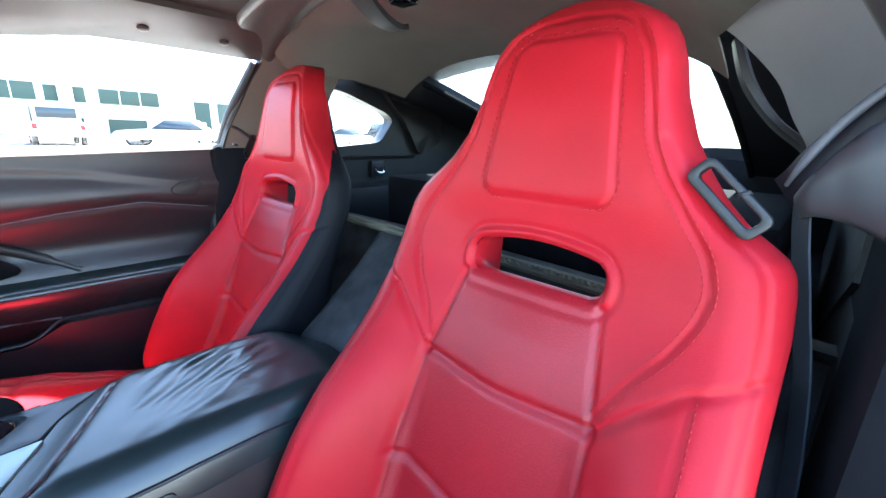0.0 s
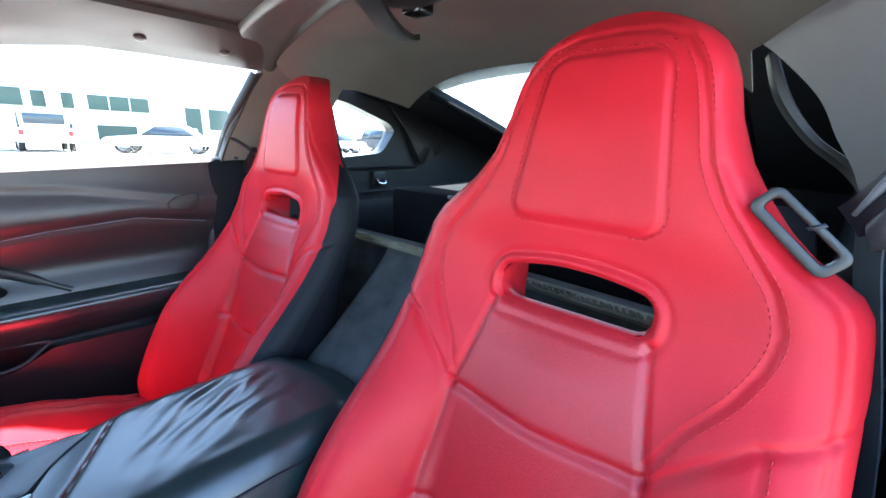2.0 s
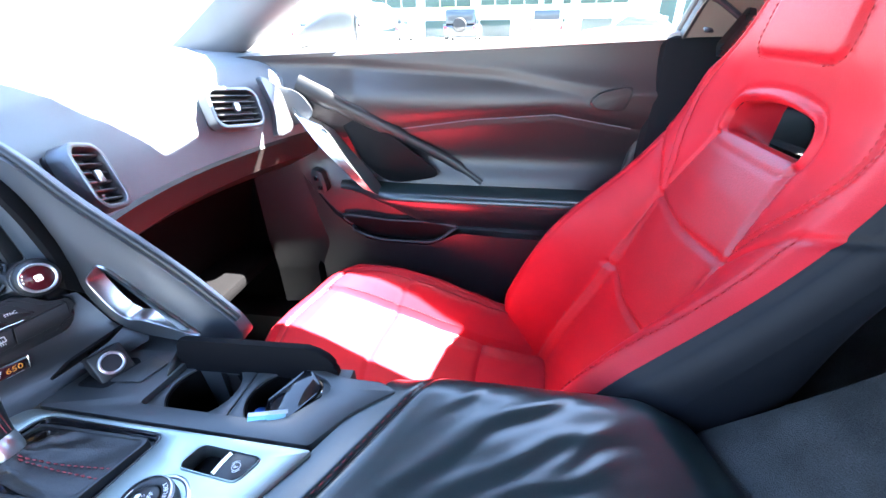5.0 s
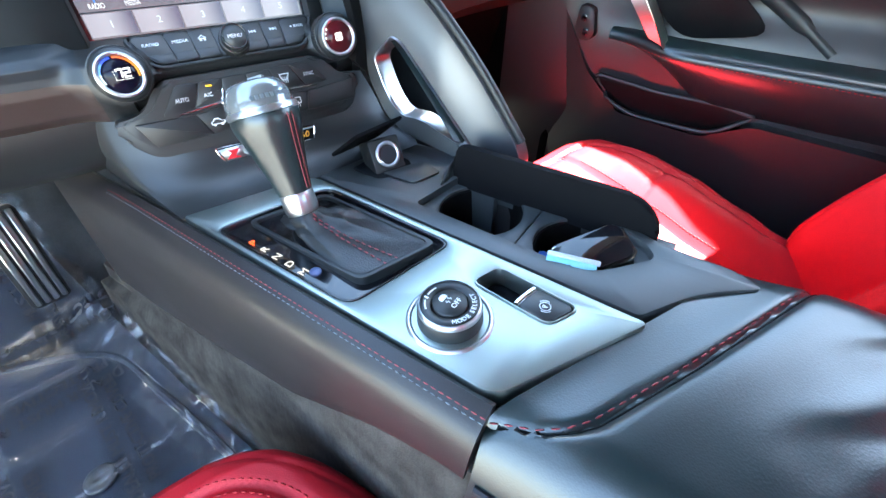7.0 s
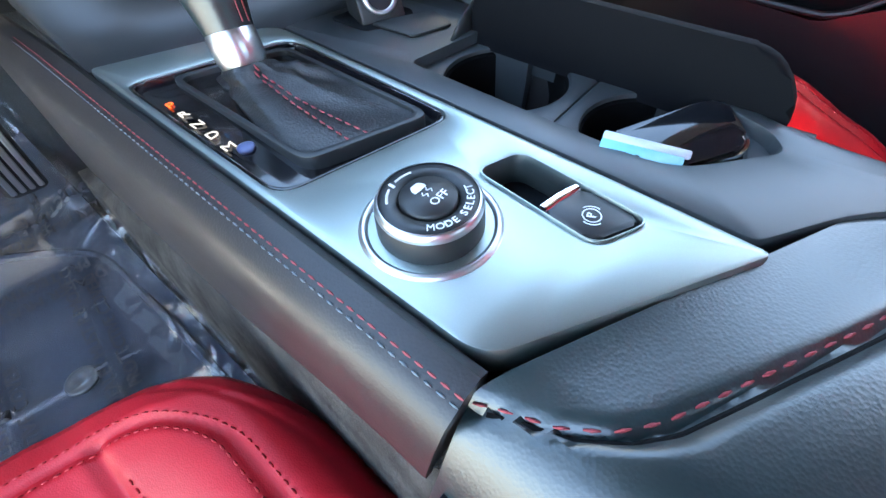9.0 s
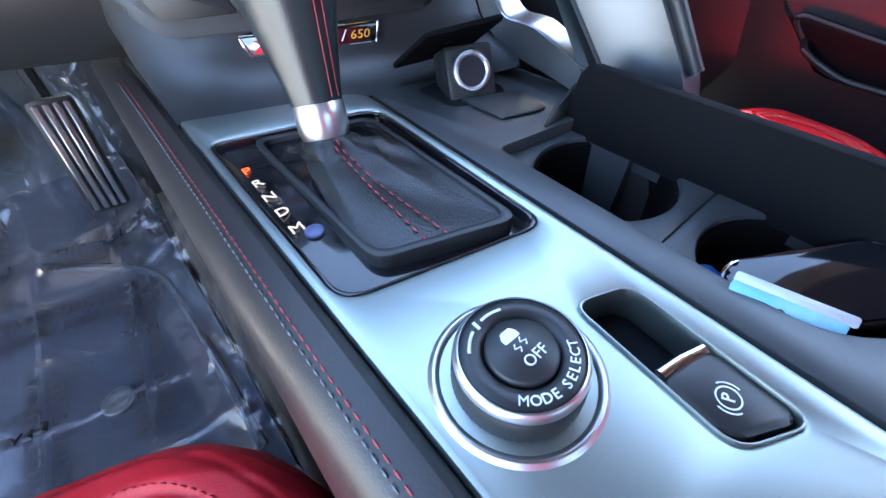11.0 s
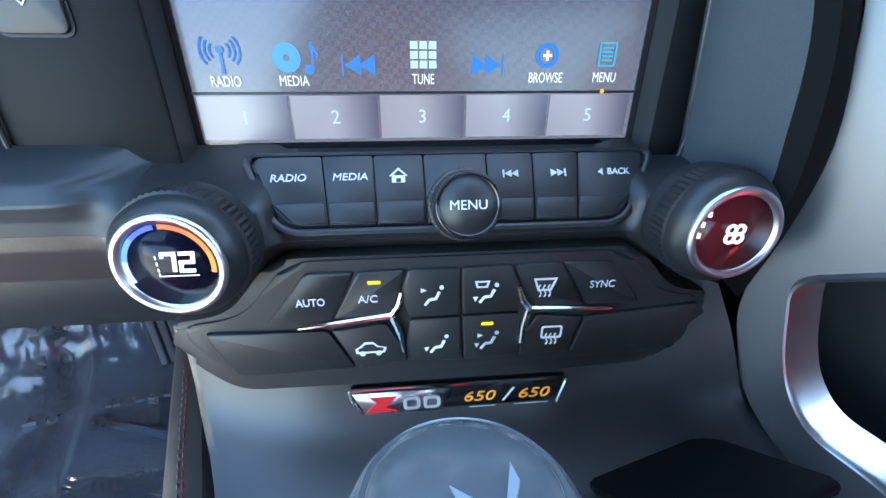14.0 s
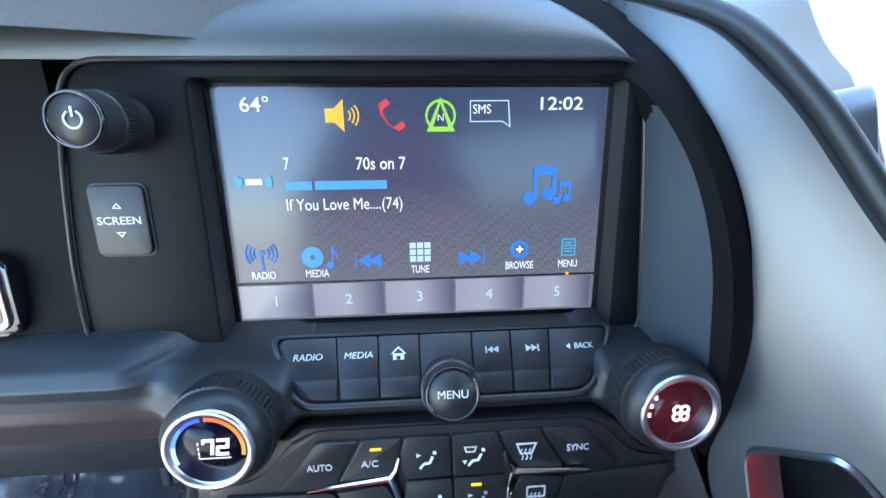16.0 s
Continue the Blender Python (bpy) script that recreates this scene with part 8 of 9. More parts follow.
part("silver_band", b_grid(lambda a, b: body_at(left_u(a), 0.0045 - 0.0270 * b), 60, 30, SN * -0.012), BAND_SILVER, dash, "satin silver band", angle=60)
part("knee_trim", b_grid(lambda a, b: body_at(left_u(a), -0.0226 - 0.0374 * b), 60, 26, SN * -0.012), BROWN_TRIM, dash, "brown-black padded trim", angle=60)
knee = [[st(u, -0.045, -0.052), st(u, -0.045, -0.064), st(u, -0.055, -0.100), st(u, -0.09, -0.125), st(u, -0.16, -0.11), st(u, -0.16, -0.05)] for u in np.linspace(-0.088, -0.48, 14)]
part("knee_panel", b_loft(knee), BLACK_PLASTIC, dash)
sbm = FACE @ pose(-0.205, 0.026, 0.0, 0, 0, 0)
start = part("start_button", b_prism(rounded(0.038, 0.036, 0.006), -0.004, 0.004, sbm, 0.0015), GLOSS_BLACK, dash, "gloss start button in chrome frame")
part("chrome_frame", b_frame(rounded(0.034, 0.030, 0.005), rounded(0.029, 0.025, 0.004), 0.002, 0.0062, sbm, 0.001), CHROME, start)
part("green_lamp", b_box((0.002, -0.0088, 0.0045), (0.016, 0.0016, 0.0008), m=sbm), plain("green_lamp", (0.05, 0.75, 0.20), 0.4, emit=1.0), start)
# right side: face beside the screen, dark band, silver arch
EDGE_B = smooth_path([(0.010, -0.165, 0.150), (0.040, -0.128, 0.147)] + EDGE_B, 4)
EDGE_A = smooth_path([(0.105, 0.800, 0.864), (0.122, 0.760, 0.855), (0.130, 0.731, 0.846), (0.132, 0.705, 0.832), (0.133, 0.681, 0.816), (0.134, 0.661, 0.796), (0.135, 0.645, 0.775), (0.135, 0.632, 0.750), (0.135, 0.621, 0.718), (0.135, 0.619, 0.686), (0.135, 0.621, 0.650)], 4)
band_rows = []
for b, a in zip(EDGE_B, EDGE_A):
    p, q = st(b.x, b.y, b.z), Vector(a)
    mid = (p + q) / 2 + SN * 0.004
    band_rows.append([p, p.lerp(mid, 0.5) + SN * 0.003, mid, q + Vector((-0.003, 0, 0)), q + Vector((0.012, 0.006, 0)), p - SN * 0.03])
part("dark_arch_band", b_loft(band_rows), BAND_BLACK, dash, "dark band beside the silver arch")
# silver arch with the grab handle opening: a curved plate from the dash top to the console
arch = thing("grab_arch", (0.16, 0.55, 0.62), "satin silver arch with grab handle beside the passenger", "grab handle")
A_OUT = [(0.727, 0.848), (0.674, 0.832), (0.637, 0.805), (0.602, 0.769), (0.570, 0.742), (0.532, 0.712), (0.490, 0.668), (0.446, 0.612), (0.436, 0.585), (0.470, 0.572)]
A_IN = [(0.523, 0.588), (0.575, 0.594), (0.602, 0.610), (0.622, 0.648), (0.620, 0.685), (0.624, 0.713), (0.632, 0.750), (0.646, 0.776), (0.668, 0.802), (0.706, 0.824)]
plate = round_poly(A_OUT + A_IN, 0.014, 4)
hole_ = round_poly([(0.6085, 0.670), (0.583, 0.692), (0.572, 0.688), (0.487, 0.598), (0.497, 0.600), (0.549, 0.6185), (0.575, 0.6165), (0.588, 0.627), (0.597, 0.642)], [0.008, 0.005, 0.006, 0.004, 0.004, 0.01, 0.02, 0.012, 0.01], 4)


def arch_x(y, z):
    return 0.135 + 0.10 * max(0.53 - y, 0) - 0.03 * max(y - 0.66, 0)


bm = b_plate([(-y, z) for y, z in plate], [[(-y, z) for y, z in hole_]], -0.016, 0.004, None, 0.003, fill=0.0045)
crest = smooth_path([(y, z, 0) for y, z in A_OUT[:-1]], 8)


def arch_face(y, z):
    """Outer face of the arch, rolling away towards its outer edge."""
    away = min(math.hypot(y - q.x, z - q.y) for q in crest)
    return arch_x(y, z) + 0.007 * math.exp(-(away / 0.030) ** 2)


for v in bm.verts:
    y, z, d = -v.co.x, v.co.y, v.co.z
    v.co = Vector((arch_face(y, z) - d, y, z))
bmesh.ops.recalc_face_normals(bm, faces=bm.faces)
plate_ob = part("arch_plate", bm, SILVER_PAINT, arch)
me_ = plate_ob.data
even = {}
for v in me_.vertices:
    y, z, e = v.co.y, v.co.z, 0.003
    even[v.index] = Vector((-1, (arch_face(y + e, z) - arch_face(y - e, z)) / (2 * e), (arch_face(y, z + e) - arch_face(y, z - e)) / (2 * e))).normalized()
me_.normals_split_custom_set([tuple(even[me_.loops[k].vertex_index]) if p.normal.x < -0.8 else tuple(me_.corner_normals[k].vector) for p in me_.polygons for k in p.loop_indices])
part("black_edge", b_tube(smooth_path([(arch_x(y, z) + 0.010, y - 0.002, z + 0.002) for y, z in A_OUT[:-2]], 6), 0.0045, 12), BLACK_PLASTIC, arch, "black outer edge")
part("handle_bar", b_loft([[(0.142, y + a, z + a), (0.136, y + 0.6 * a, z + 0.6 * a), (0.133, y - 0.2 * a, z - 0.1 * a), (0.137, y - a, z - a * 0.6), (0.160, y - a, z - a * 0.5), (0.160, y + a, z + a)] for y, z, a in ((0.590, 0.690, 0.006), (0.578, 0.680, 0.010), (0.560, 0.660, 0.013), (0.535, 0.632, 0.014), (0.512, 0.605, 0.015), (0.492, 0.582, 0.015), (0.482, 0.570, 0.012))]), BLACK_LEATHER, arch, "black leather grab bar")
hc = (sum(p[0] for p in hole_) / len(hole_), sum(p[1] for p in hole_) / len(hole_))
part("reveal_trim", b_loft([[(arch_x(y, z) + dx, hc[0] + (y - hc[0]) * k, hc[1] + (z - hc[1]) * k) for y, z in hole_] for dx, k in ((-0.0036, 1.035), (-0.0056, 1.015), (-0.0050, 0.992), (-0.0010, 0.975), (0.0070, 0.962), (0.0160, 0.955))], True, False), SATIN, arch, "bright satin reveal")
part("back_panel", b_prism([(-y, z) for y, z in round_poly([(0.76, 0.80), (0.66, 0.720), (0.53, 0.600), (0.48, 0.50), (0.62, 0.50), (0.68, 0.60), (0.76, 0.70)], 0.01)], -0.060, -0.045, axes((0.15, 0, 0), (0, -1, 0), (0, 0, 1)), 0.004), BLACK_PLASTIC, arch)

# passenger side of the dashboard
def dash_front(u, v):
    """From the top edge by the windscreen over the front face to the lower edge."""
    x = 0.15 + 0.51 * u
    k = u
    prof = [(1.02, 0.900), (0.90, 0.900), (0.78, 0.892), (0.715, 0.880), (0.680, 0.857), (0.655, 0.820), (0.642, 0.775), (0.632, 0.712)]
    t = v * (len(prof) - 1)
    i = min(int(t), len(prof) - 2)
    f = t - i
    y = prof[i][0] * (1 - f) + prof[i + 1][0] * f
    z = prof[i][1] * (1 - f) + prof[i + 1][1] * f
    w = smooth01((v - 0.3) / 0.4)
    return (x, y + w * (0.05 - 0.22 * (k - 0.45) ** 2 - 0.07 * k * k), z - 0.012 * w * (1 - k) + 0.020 * w * k * k)


part("upper_skin", b_grid(dash_front, 40, 42, (0, 0.03, -0.03)), DASH_SOFT, dash, "grey-green soft dash skin")
part("brown_band", b_loft([[Vector(dash_front(u, 1.0)) + Vector((0, 0.003, 0.004)), Vector(dash_front(u, 1.0)) + Vector((0, -0.004, -0.006)), Vector(dash_front(u, 1.0)) + Vector((0, 0.004, -0.048)), Vector(dash_front(u, 1.0)) + Vector((0, 0.05, -0.075)), Vector(dash_front(u, 1.0)) + Vector((0, 0.09, -0.01))] for u in np.linspace(0, 1, 24)]), FASCIA_DARK, dash, "brown-black trim band")
# glovebox face darkened in its colour for the shade under the dash
part("glovebox", b_grid(lambda u, v: (0.15 + 0.51 * u, 0.70 + 0.09 * v + 0.03 * math.sin(3.1 * u), 0.68 - 0.28 * v), 24, 16, (0, 0.05, 0)), SHADED_BLACK, dash, "black glovebox face")
part("dash_top", b_grid(lambda u, v: (-0.66 + 0.81 * u, 0.76 + 0.30 * v, 0.862 + 0.03 * v - 0.02 * (2 * u - 1) ** 2), 20, 12, (0, 0, -0.03)), DASH_SOFT, dash)
part("dash_base", b_box((0, 1.12, 0.80), (1.30, 0.22, 0.18), 0.02), DASH_SOFT, dash)


def vent(m, w, h, slats, name):
    v = part(name, b_frame(rounded(w, h, min(w, h) * 0.30, 6), rounded(w - 0.014, h - 0.014, min(w, h) * 0.22, 6), -0.02, 0.005, m, 0.002), SILVER_PAINT, dash, "silver-framed air vent")
    part("vent_back", b_prism(rounded(w - 0.012, h - 0.012, 0.01), -0.030, -0.024, m), INK, v)
    for k in range(slats):
        y = (k + 0.5) / slats * (h - 0.018) - (h - 0.018) / 2
        part("slat", b_box((0, y, -0.008), (w - 0.016, 0.003, 0.016), 0.001, 1, m=m @ pose(0, 0, 0, 0, 0, 0)), BLACK_PLASTIC, v)
    part("vane_tab", b_box((0, 0, 0.002), (0.012, 0.016, 0.006), 0.002, m=m), SATIN, v)
    return v


vent(axes((0.222, 0.640, 0.764), (0.86, 0.32, -0.25), (0.05, 0.35, 0.94)), 0.072, 0.088, 6, "air_vent")
vent(axes((0.505, 0.622, 0.800), (0.90, -0.32, -0.12), (0.15, 0.35, 0.93)), 0.105, 0.074, 5, "air_vent")
part("end_cap", b_prism(round_poly([(-0.022, 0.055), (0.018, 0.030), (0.030, -0.05), (-0.015, -0.065), (-0.005, -0.01)], 0.012), -0.01, 0.006, axes((0.580, 0.590, 0.795), (0.85, -0.40, -0.1), (-0.1, 0.30, 0.94)), 0.003), SILVER_PAINT, dash, "silver end cap")

# side and lower footwell panels, with the deep shade there in their colour
part("kick_panel", b_box((0.665, 0.98, 0.48), (0.03, 0.80, 0.68), 0.01), SHADED_BLACK, dash)
part("glovebox_floor", b_box((0.41, 0.95, 0.42), (0.52, 0.5, 0.03), 0.01), SHADED_BLACK, dash)
part("defrost_slot", b_box((0, 0, 0), (0.150, 0.040, 0.006), 0.002, m=axes(st(-0.020, -0.122, 0.1495), SU, -SN)), INK, dash)
part("slot_rib", b_box((0, 0, 0), (0.003, 0.040, 0.008), 0.001, m=axes(st(-0.014, -0.122, 0.1500), SU, -SN)), BLACK_PLASTIC, dash)
part("arch_backing", b_box((0.156, 0.720, 0.610), (0.05, 0.15, 0.19), 0.01), BLACK_PLASTIC, dash)

# ---- driver's footwell ----
mat = thing("floor_mat", (-0.36, 0.85, 0.16), "dark rubber floor mat on the driver's side", "floor mat")


def mat_z(y):
    return 0.232 + 0.055 * smooth01((y - 0.70) / 0.40) + 0.30 * smooth01((y - 1.00) / 0.36) ** 1.5


def mat_pt(u, v):
    y = 0.56 + 0.62 * v
    x = -0.61 + 0.46 * u
    return (x, y, mat_z(y) + 0.006 * math.exp(-((x + 0.155) / 0.02) ** 2))


part("mat_sheet", b_grid(mat_pt, 30, 40, (0, 0, -0.075)), MAT_RUBBER, mat)
part("mat_rib", b_tube(smooth_path([(-0.17, 0.60, 0.236), (-0.175, 0.80, 0.242), (-0.19, 0.92, 0.262), (-0.30, 1.0, 0.285)], 6), 0.006, 8), MAT_RUBBER, mat)
part("anchor_disc", b_lathe([(0.0185, 0.0), (0.0180, 0.0030), (0.0160, 0.0040), (0.0070, 0.0036), (0.0060, 0.0020), (0.0, 0.0018)], pose(-0.280, 0.759, mat_z(0.759) + 0.004), 28), COVER_GREY, mat, "grey round anchor disc")
film = thing("protective_film", (-0.36, 0.85, 0.18), "crumpled clear plastic film with dark print over the floor mat", "plastic film")


def film_pt(u, v):
    y = 0.53 + 0.66 * v
    x = -0.64 + 0.505 * u
    z = mat_z(y) + 0.008 + 0.0025 * noise.noise(Vector((x * 11, y * 11, 1.0)))
    # folds of the packed sheet, in two directions
    p, q = x * 0.985 - y * 0.17, x * 0.17 + y * 0.985
    for c, step in ((p, 0.105), (q, 0.082)):
        k = (c / step) % 1.0
        z += 0.0042 * math.exp(-((k - 0.5) * step / 0.0035) ** 2)
    # crumpled along the tunnel and towards the pedals
    r, t = smooth01((u - 0.84) / 0.16), smooth01((v - 0.74) / 0.26)
    sharp = 1 - 2 * abs(noise.noise(Vector((x * 17, y * 17, 5.0)))) - abs(noise.noise(Vector((x * 41, y * 41, 7.0))))
    z += 0.040 * r * (0.5 + 0.6 * sharp) + 0.048 * t * (0.5 + 0.8 * sharp)
    return (x + 0.012 * noise.noise(Vector((y * 14, 0, 3))) * r, y, z)


part("film_sheet", b_grid(film_pt, 110, 140), FILM, film, angle=25)
for x, y, a in ((-0.285, 0.900, 170), (-0.470, 0.935, 170), (-0.200, 0.985, 170), (-0.235, 0.790, 80), (-0.345, 1.040, 80), (-0.205, 1.060, 80), (-0.350, 0.740, 80), (-0.440, 0.800, 170), (-0.500, 1.060, 80), (-0.300, 0.640, 170), (-0.480, 0.660, 80)):
    for line, dy in (("DEALER MUST REMOVE", 0.010), ("PROTECTIVE COVER", -0.010)):
        bm = b_join(*[b_text(line, 0.0195, pose(x, y, 0, 0, 0, a) @ pose(sh, dy * 1.2 + sv, 0), 0.0) for sh, sv in ((-0.0006, 0), (0.0006, 0), (0, 0.0006))])
        for v in bm.verts:
            q = film_pt((v.co.x + 0.64) / 0.505, (v.co.y - 0.53) / 0.66)
            v.co.z = q[2] + 0.004
        part("print", bm, INK, film, smooth=False)
# pedals
for nm, px, py, pz, w, h, lab in (("accelerator_pedal", -0.182, 1.015, 0.405, 0.048, 0.160, "ribbed metal accelerator pedal"), ("brake_pedal", -0.318, 1.10, 0.425, 0.085, 0.046, "ribbed metal brake pedal")):
    pd = thing(nm, (px, py, pz), lab, "pedal")
    pm_ = axes((px, py, pz), (1, 0, -0.1), (0.20, 0.06, 0.98)) if h > w else axes((px, py, pz), (1, 0, 0.1), (0.1, 0.10, 0.99))
    part("pad", b_prism(rounded(w, h, 0.008), -0.006, 0.0, pm_, 0.002), BLACK_PLASTIC, pd)
    for k in range(4):
        f = (k + 0.5) / 4 - 0.5
        bm = b_box((f * (w - 0.006), 0, 0.002), ((w - 0.02) / 4, h - 0.010, 0.004), 0.0015, 1, m=pm_) if h > w else b_box((0, f * (h - 0.006), 0.002), (w - 0.012, (h - 0.02) / 4, 0.004), 0.0015, 1, m=pm_)
        part("metal_rib", bm, SATIN, pd, "satin metal rib")
    part("arm", b_tube(smooth_path([(px, py + 0.005, pz), (px, py + 0.06, pz + 0.06), (px, py + 0.16, pz + 0.22)], 5), 0.009), BLACK_PLASTIC, pd)

# ---- belt on the driver's side ----
belt = thing("seat_belt", (-0.60, -0.22, 0.5), "grey-blue seat belt webbing beside the driver's seat", "seat belt")
web = smooth_path([(-0.580, -0.228, 0.940), (-0.583, -0.220, 0.925), (-0.590, -0.220, 0.880), (-0.604, -0.220, 0.815), (-0.622, -0.220, 0.724), (-0.636, -0.205, 0.58), (-0.640, -0.18, 0.36)], 6)
part("webbing", b_loft([[p, p + Vector((0.012, -0.044, -0.012)), p + Vector((0.0103, -0.0447, -0.012)), p + Vector((-0.0016, -0.0012, 0))] for p in web]), BELT, belt)
part("anchor", b_box((-0.632, -0.168, 0.33), (0.02, 0.04, 0.05), 0.006), BLACK_PLASTIC, belt)


# ---- outside: lot, building, parked vehicles ----
ASPHALT = material("asphalt", (0.115, 0.115, 0.112), 0.9, vary=0.15, scale=0.6, fine=60, bump=0.3, dist=0.01)
STUCCO = material("white_stucco", (0.78, 0.77, 0.74), 0.8, vary=0.05, scale=0.5, fine=20, bump=0.2, dist=0.01)
DARK_GLASS = plain("dark_window", (0.03, 0.04, 0.05), 0.08)
PALE_GLASS = plain("tinted_window", (0.055, 0.080, 0.068), 0.5, spec=0.1)
TYRE = material("tyre_rubber", (0.02, 0.02, 0.02), 0.8, bump=0.2)
gr = bmesh.new()
bmesh.ops.create_grid(gr, x_segments=24, y_segments=24, size=600)
solid("ground", move(gr, pose(0, 0, 0.0)), ASPHALT, "grey asphalt parking lot", kind="structure")


def building(x, y, w, h, d, label):
    """Pale showroom: large dark panes in the upper half, yellow fascia and low openings below."""
    b = thing("dealership_building", (x, y, 0), label, "building")
    part("wall", b_box((x + d / 2, y, h / 2), (d, w, h), 0.05), STUCCO, b)
    part("roof", b_box((x + d / 2, y, h + 0.15), (d + 0.6, w + 0.6, 0.3), 0.05), STUCCO, b)
    for y0, y1, z0, z1 in ((-22.0, -19.2, 1.5, 3.7), (-17.3, -15.3, 1.4, 3.5), (-14.7, -13.2, 0.4, 3.5), (-10.4, -6.0, 2.7, 4.0), (-5.2, -2.6, 2.7, 4.0), (-2.2, 3.4, 2.7, 4.1), (4.3, 9.0, 2.6, 4.1), (9.8, 14.5, 2.6, 4.1)):
        win = part("window", b_box((x - 0.02, (y0 + y1) / 2, (z0 + z1) / 2), (0.10, y1 - y0, z1 - z0), 0.01), SATIN, b)
        n = max(int(round((y1 - y0) / 1.5)), 1)
        for k in range(n):
            part("pane", b_box((x - 0.075, y0 + (k + 0.5) * (y1 - y0) / n, (z0 + z1) / 2), (0.02, (y1 - y0) / n - 0.08, z1 - z0 - 0.10)), PALE_GLASS, win)
    part("fascia", b_box((x - 0.5, -1.5, 2.45), (1.0, 19.0, 0.36), 0.04), material("yellow_fascia", (0.75, 0.62, 0.18), 0.5, bump=0), b)
    for y0, y1 in ((-9.2, -6.4), (-4.8, -1.6), (0.4, 3.6), (6.0, 9.0)):
        part("doorway", b_box((x - 0.03, (y0 + y1) / 2, 0.75), (0.10, y1 - y0, 1.5), 0.01), PALE_GLASS, b)
    for q in (-12.2, -3.9, 3.9):
        part("pier", b_box((x - 0.35, q, h / 2), (0.7, 0.9, h), 0.03), STUCCO, b)


building(46, -6, 46, 7.5, 14, "white two-storey dealership with dark windows across the lot")


def vehicle(x, y, turn, colour, tall, label, spare=False):
    v = thing("parked_suv" if tall else "parked_car", (0, 0, 0), label, "car", "parked vehicles")
    L, Wd = (4.6, 1.9) if tall else (4.7, 1.85)
    h1, h2 = (1.05, 1.80) if tall else (0.85, 1.38)
    paint = material("vehicle_paint", colour, 0.25, vary=0.02, bump=0, coat=0.6)
    side = [(-L / 2, 0.40), (-L / 2 + 0.05, h1 - 0.1), (-L / 2 + 0.25, h1), (L / 2 - 1.2, h1), (L / 2 - 0.2, h1 - 0.12), (L / 2, 0.55), (L / 2 - 0.05, 0.35)]
    cab = [(-L / 2 + (0.10 if tall else 0.65), h1 - 0.02), (-L / 2 + (0.20 if tall else 1.35), h2), (L / 2 - (2.0 if tall else 2.1), h2), (L / 2 - 1.35, h1 - 0.02)]
    sm = axes((0, -Wd / 2, 0), (1, 0, 0), (0, 0, 1))
    part("body", b_prism(round_poly(side, 0.12), -Wd, 0, sm, 0.08, both=True), paint, v)
    part("cabin", b_prism(round_poly(cab, 0.12), -Wd + 0.15, -0.15, sm, 0.10, both=True), paint, v)
    cx = sum(p[0] for p in cab) / 4
    cw = [(cx + (a - cx) * 0.86, (h1 + 0.02) + (b - h1) * 0.80) for a, b in cab]
    for z0, z1 in ((-0.153, -0.13), (-Wd + 0.13, -Wd + 0.153)):
        part("side_window", b_prism(cw, z0, z1, sm), DARK_GLASS, v)
    part("rear_window", b_box((-L / 2 + (0.14 if tall else 0.95), 0, (h1 + h2) / 2), (0.06, Wd * 0.7, (h2 - h1) * 0.6), 0.02, m=None), DARK_GLASS, v)
    for wx in (-L / 2 + 0.85, L / 2 - 0.85):
        for s in (-1, 1):
            wm = axes((wx, s * (Wd / 2 - 0.12), 0.36), (1, 0, 0), (0, 0, 1))
            wh = part("wheel", b_lathe([(0.28, -0.11), (0.36, -0.10), (0.36, 0.10), (0.28, 0.11)], wm, 28), TYRE, v)
            part("rim", b_lathe([(0.24, -0.115), (0.24, 0.115)], wm, 20), SATIN, wh)
    for s in (-1, 1):
        part("tail_light", b_box((-L / 2 + 0.02, s * Wd * 0.42, h1 - 0.22), (0.08, 0.16, 0.22), 0.02), plain("tail_red", (0.4, 0.02, 0.02), 0.2), v)
    if spare:
        part("spare_wheel", b_lathe([(0.25, -0.1), (0.37, -0.09), (0.37, 0.09), (0.25, 0.1)], axes((-L / 2 - 0.10, 0, 1.0), (0, 1, 0), (0, 0, 1)), 28), TYRE, v)
    v.matrix_world = pose(x, y, 0, 0, 0, turn)
    return v


vehicle(27, 3.0, 0, (0.03, 0.04, 0.05), True, "dark boxy off-roader with spare wheel", True)
vehicle(28, 7.6, 0, (0.30, 0.31, 0.33), True, "grey sport utility vehicle in the lot")
vehicle(27, -1.6, 0, (0.60, 0.60, 0.60), True, "silver sport utility vehicle in the lot")
vehicle(24, -5.8, 65, (0.62, 0.63, 0.65), False, "silver saloon parked across the lot")
vehicle(26, -11.5, 60, (0.75, 0.75, 0.75), False, "white saloon parked by the building")
vehicle(25, -16.0, 80, (0.70, 0.71, 0.72), False, "pale saloon parked by the building")
vehicle(27, -21.5, 0, (0.05, 0.05, 0.06), True, "black pickup-sized vehicle in the lot")
vehicle(30, 13.5, 0, (0.70, 0.70, 0.70), False, "white car beyond the mirror")
mirror = thing("door_mirror", (0.86, 0.56, 0.9), "dark door mirror outside the passenger window", "mirror")
rings = []
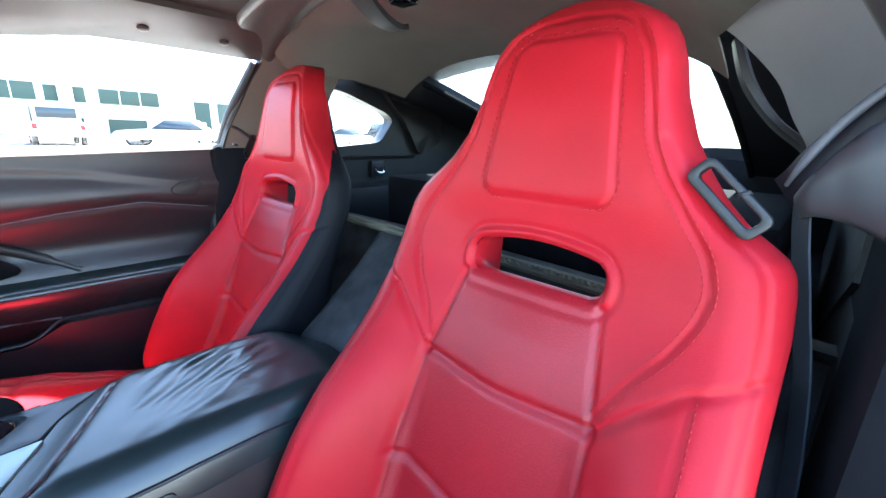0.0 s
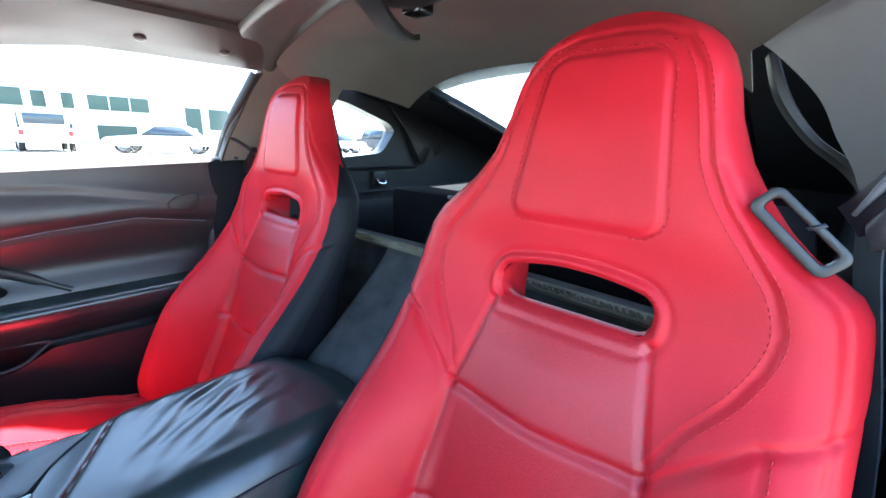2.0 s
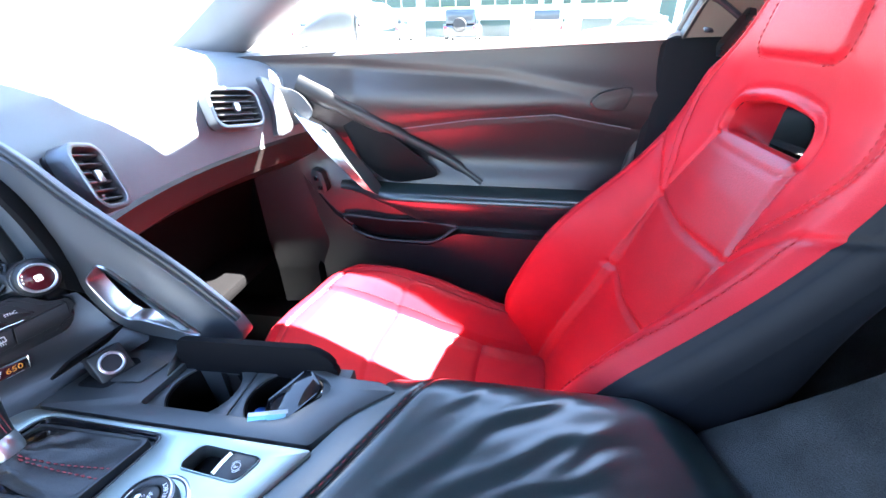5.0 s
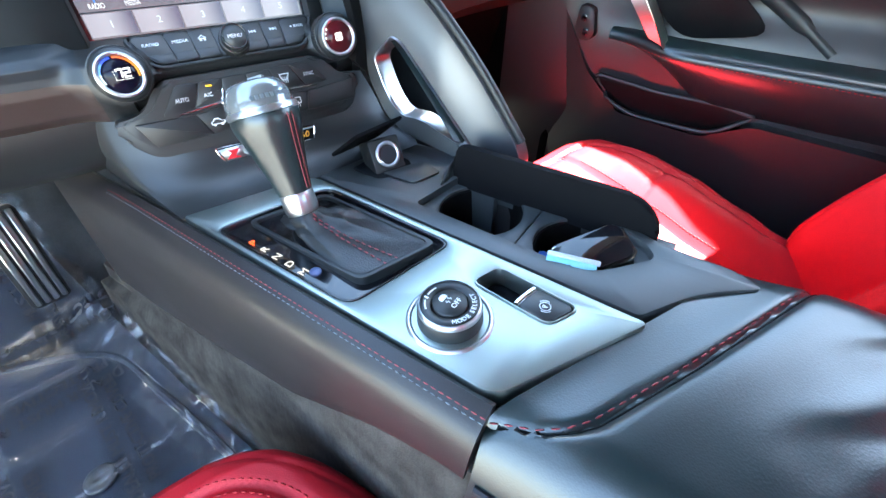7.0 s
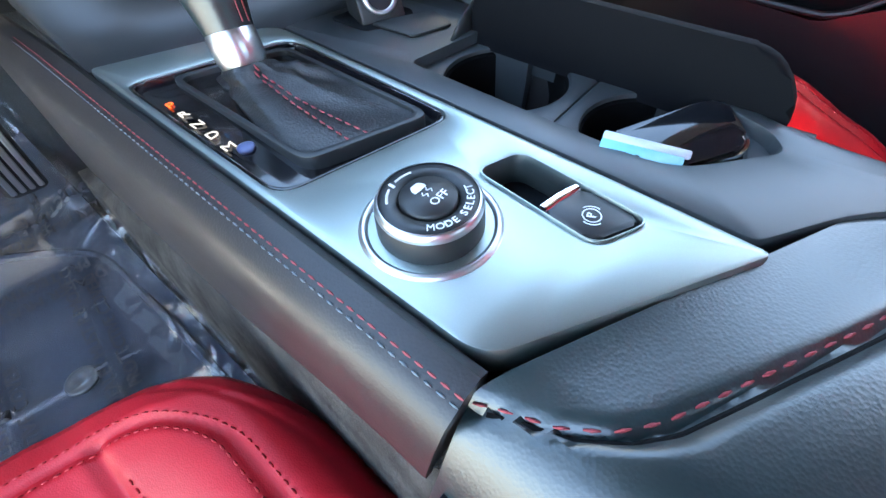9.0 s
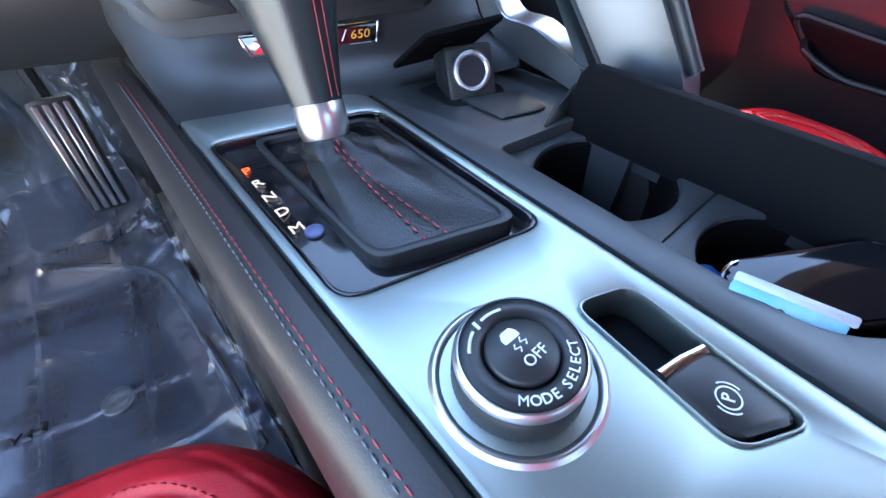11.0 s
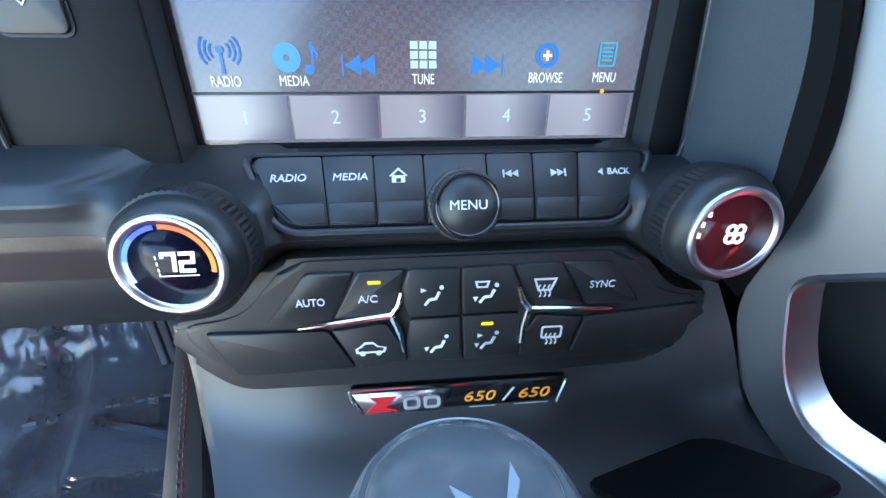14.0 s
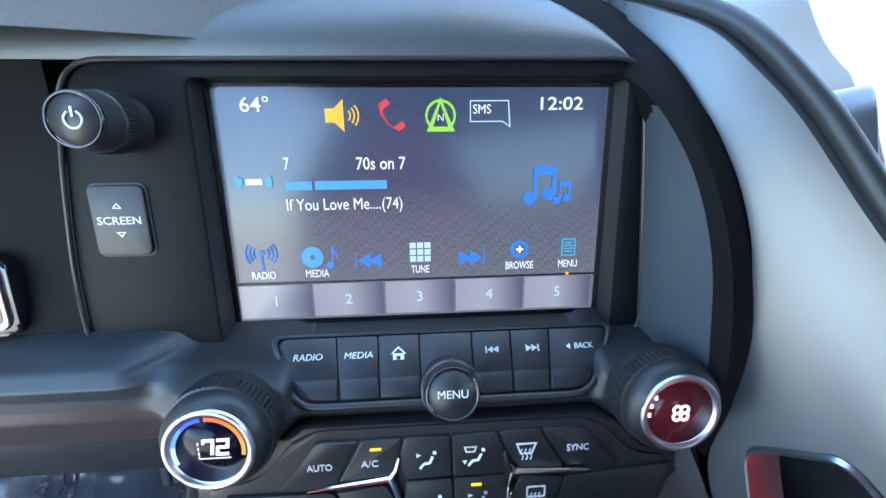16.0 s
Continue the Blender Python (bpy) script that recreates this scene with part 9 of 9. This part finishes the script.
for k, (mx_, my_, mz_, w_, h_) in enumerate(((0.880, 0.462, 0.924, 0.170, 0.100), (0.880, 0.475, 0.924, 0.182, 0.110), (0.868, 0.525, 0.918, 0.165, 0.096), (0.840, 0.585, 0.902, 0.115, 0.064), (0.812, 0.635, 0.888, 0.050, 0.026))):
    rings.append([Vector((mx_ + a * 0.95, my_ - a * 0.33, mz_ + b)) for a, b in rounded(w_, h_, h_ * 0.3, 5)])
part("housing", b_loft(rings), material("mirror_housing_paint", (0.05, 0.055, 0.06), 0.3, vary=0.05, bump=0, coat=0.5), mirror)
part("mirror_glass", b_prism(rounded(0.158, 0.090, 0.026, 5), 0, 0.003, axes((0.880, 0.4585, 0.924), (0.95, -0.33, 0), (0, 0, 1))), plain("mirror_silver", (0.9, 0.9, 0.9), 0.02, metal=1.0), mirror)
part("stalk", b_tube([(0.74, 0.58, 0.875), (0.80, 0.57, 0.885), (0.86, 0.53, 0.89)], 0.020), BLACK_PLASTIC, mirror)
# bodywork round the cabin
body = thing("car_body", (0, 1.4, 0.3), "white car body outside the cabin", "car body")
part("bonnet", b_grid(lambda u, v: (-0.85 + 1.7 * u, 1.38 + 0.95 * v, 0.80 + 0.05 * math.sin(3.14 * u) - 0.12 * v * v), 16, 12, (0, 0, -0.05)), bpy.data.materials["car_paint_white"], body)
part("rear_deck", b_grid(lambda u, v: (-0.80 + 1.6 * u, -1.66 - 0.3 * v, 0.93 - 0.05 * v), 8, 4, (0, 0, -0.4)), bpy.data.materials["car_paint_white"], body)
part("roof_skin", b_grid(lambda u, v: (-0.565 + 1.13 * u, 0.57 - 1.37 * v - 0.30 * (2 * u - 1) ** 2 * (1 - v) ** 4, roof_z(-0.565 + 1.13 * u, 0.57 - 1.37 * v) + 0.05), 16, 16, (0, 0, 0.008)), bpy.data.materials["car_paint_white"], body)
for s in (1, -1):
    part("rear_quarter", b_grid(lambda u, v: (s * (0.70 + 0.12 * math.sin(3.1 * v)), -0.35 - 1.4 * u, 0.15 + 0.74 * v), 10, 8, (s * 0.01, 0, 0)), bpy.data.materials["car_paint_white"], body)
    part("front_wing", b_grid(lambda u, v: (s * (0.72 + 0.12 * math.sin(3.1 * v)), 0.78 + 1.5 * u, 0.15 + 0.66 * v), 10, 8, (s * 0.01, 0, 0)), bpy.data.materials["car_paint_white"], body)
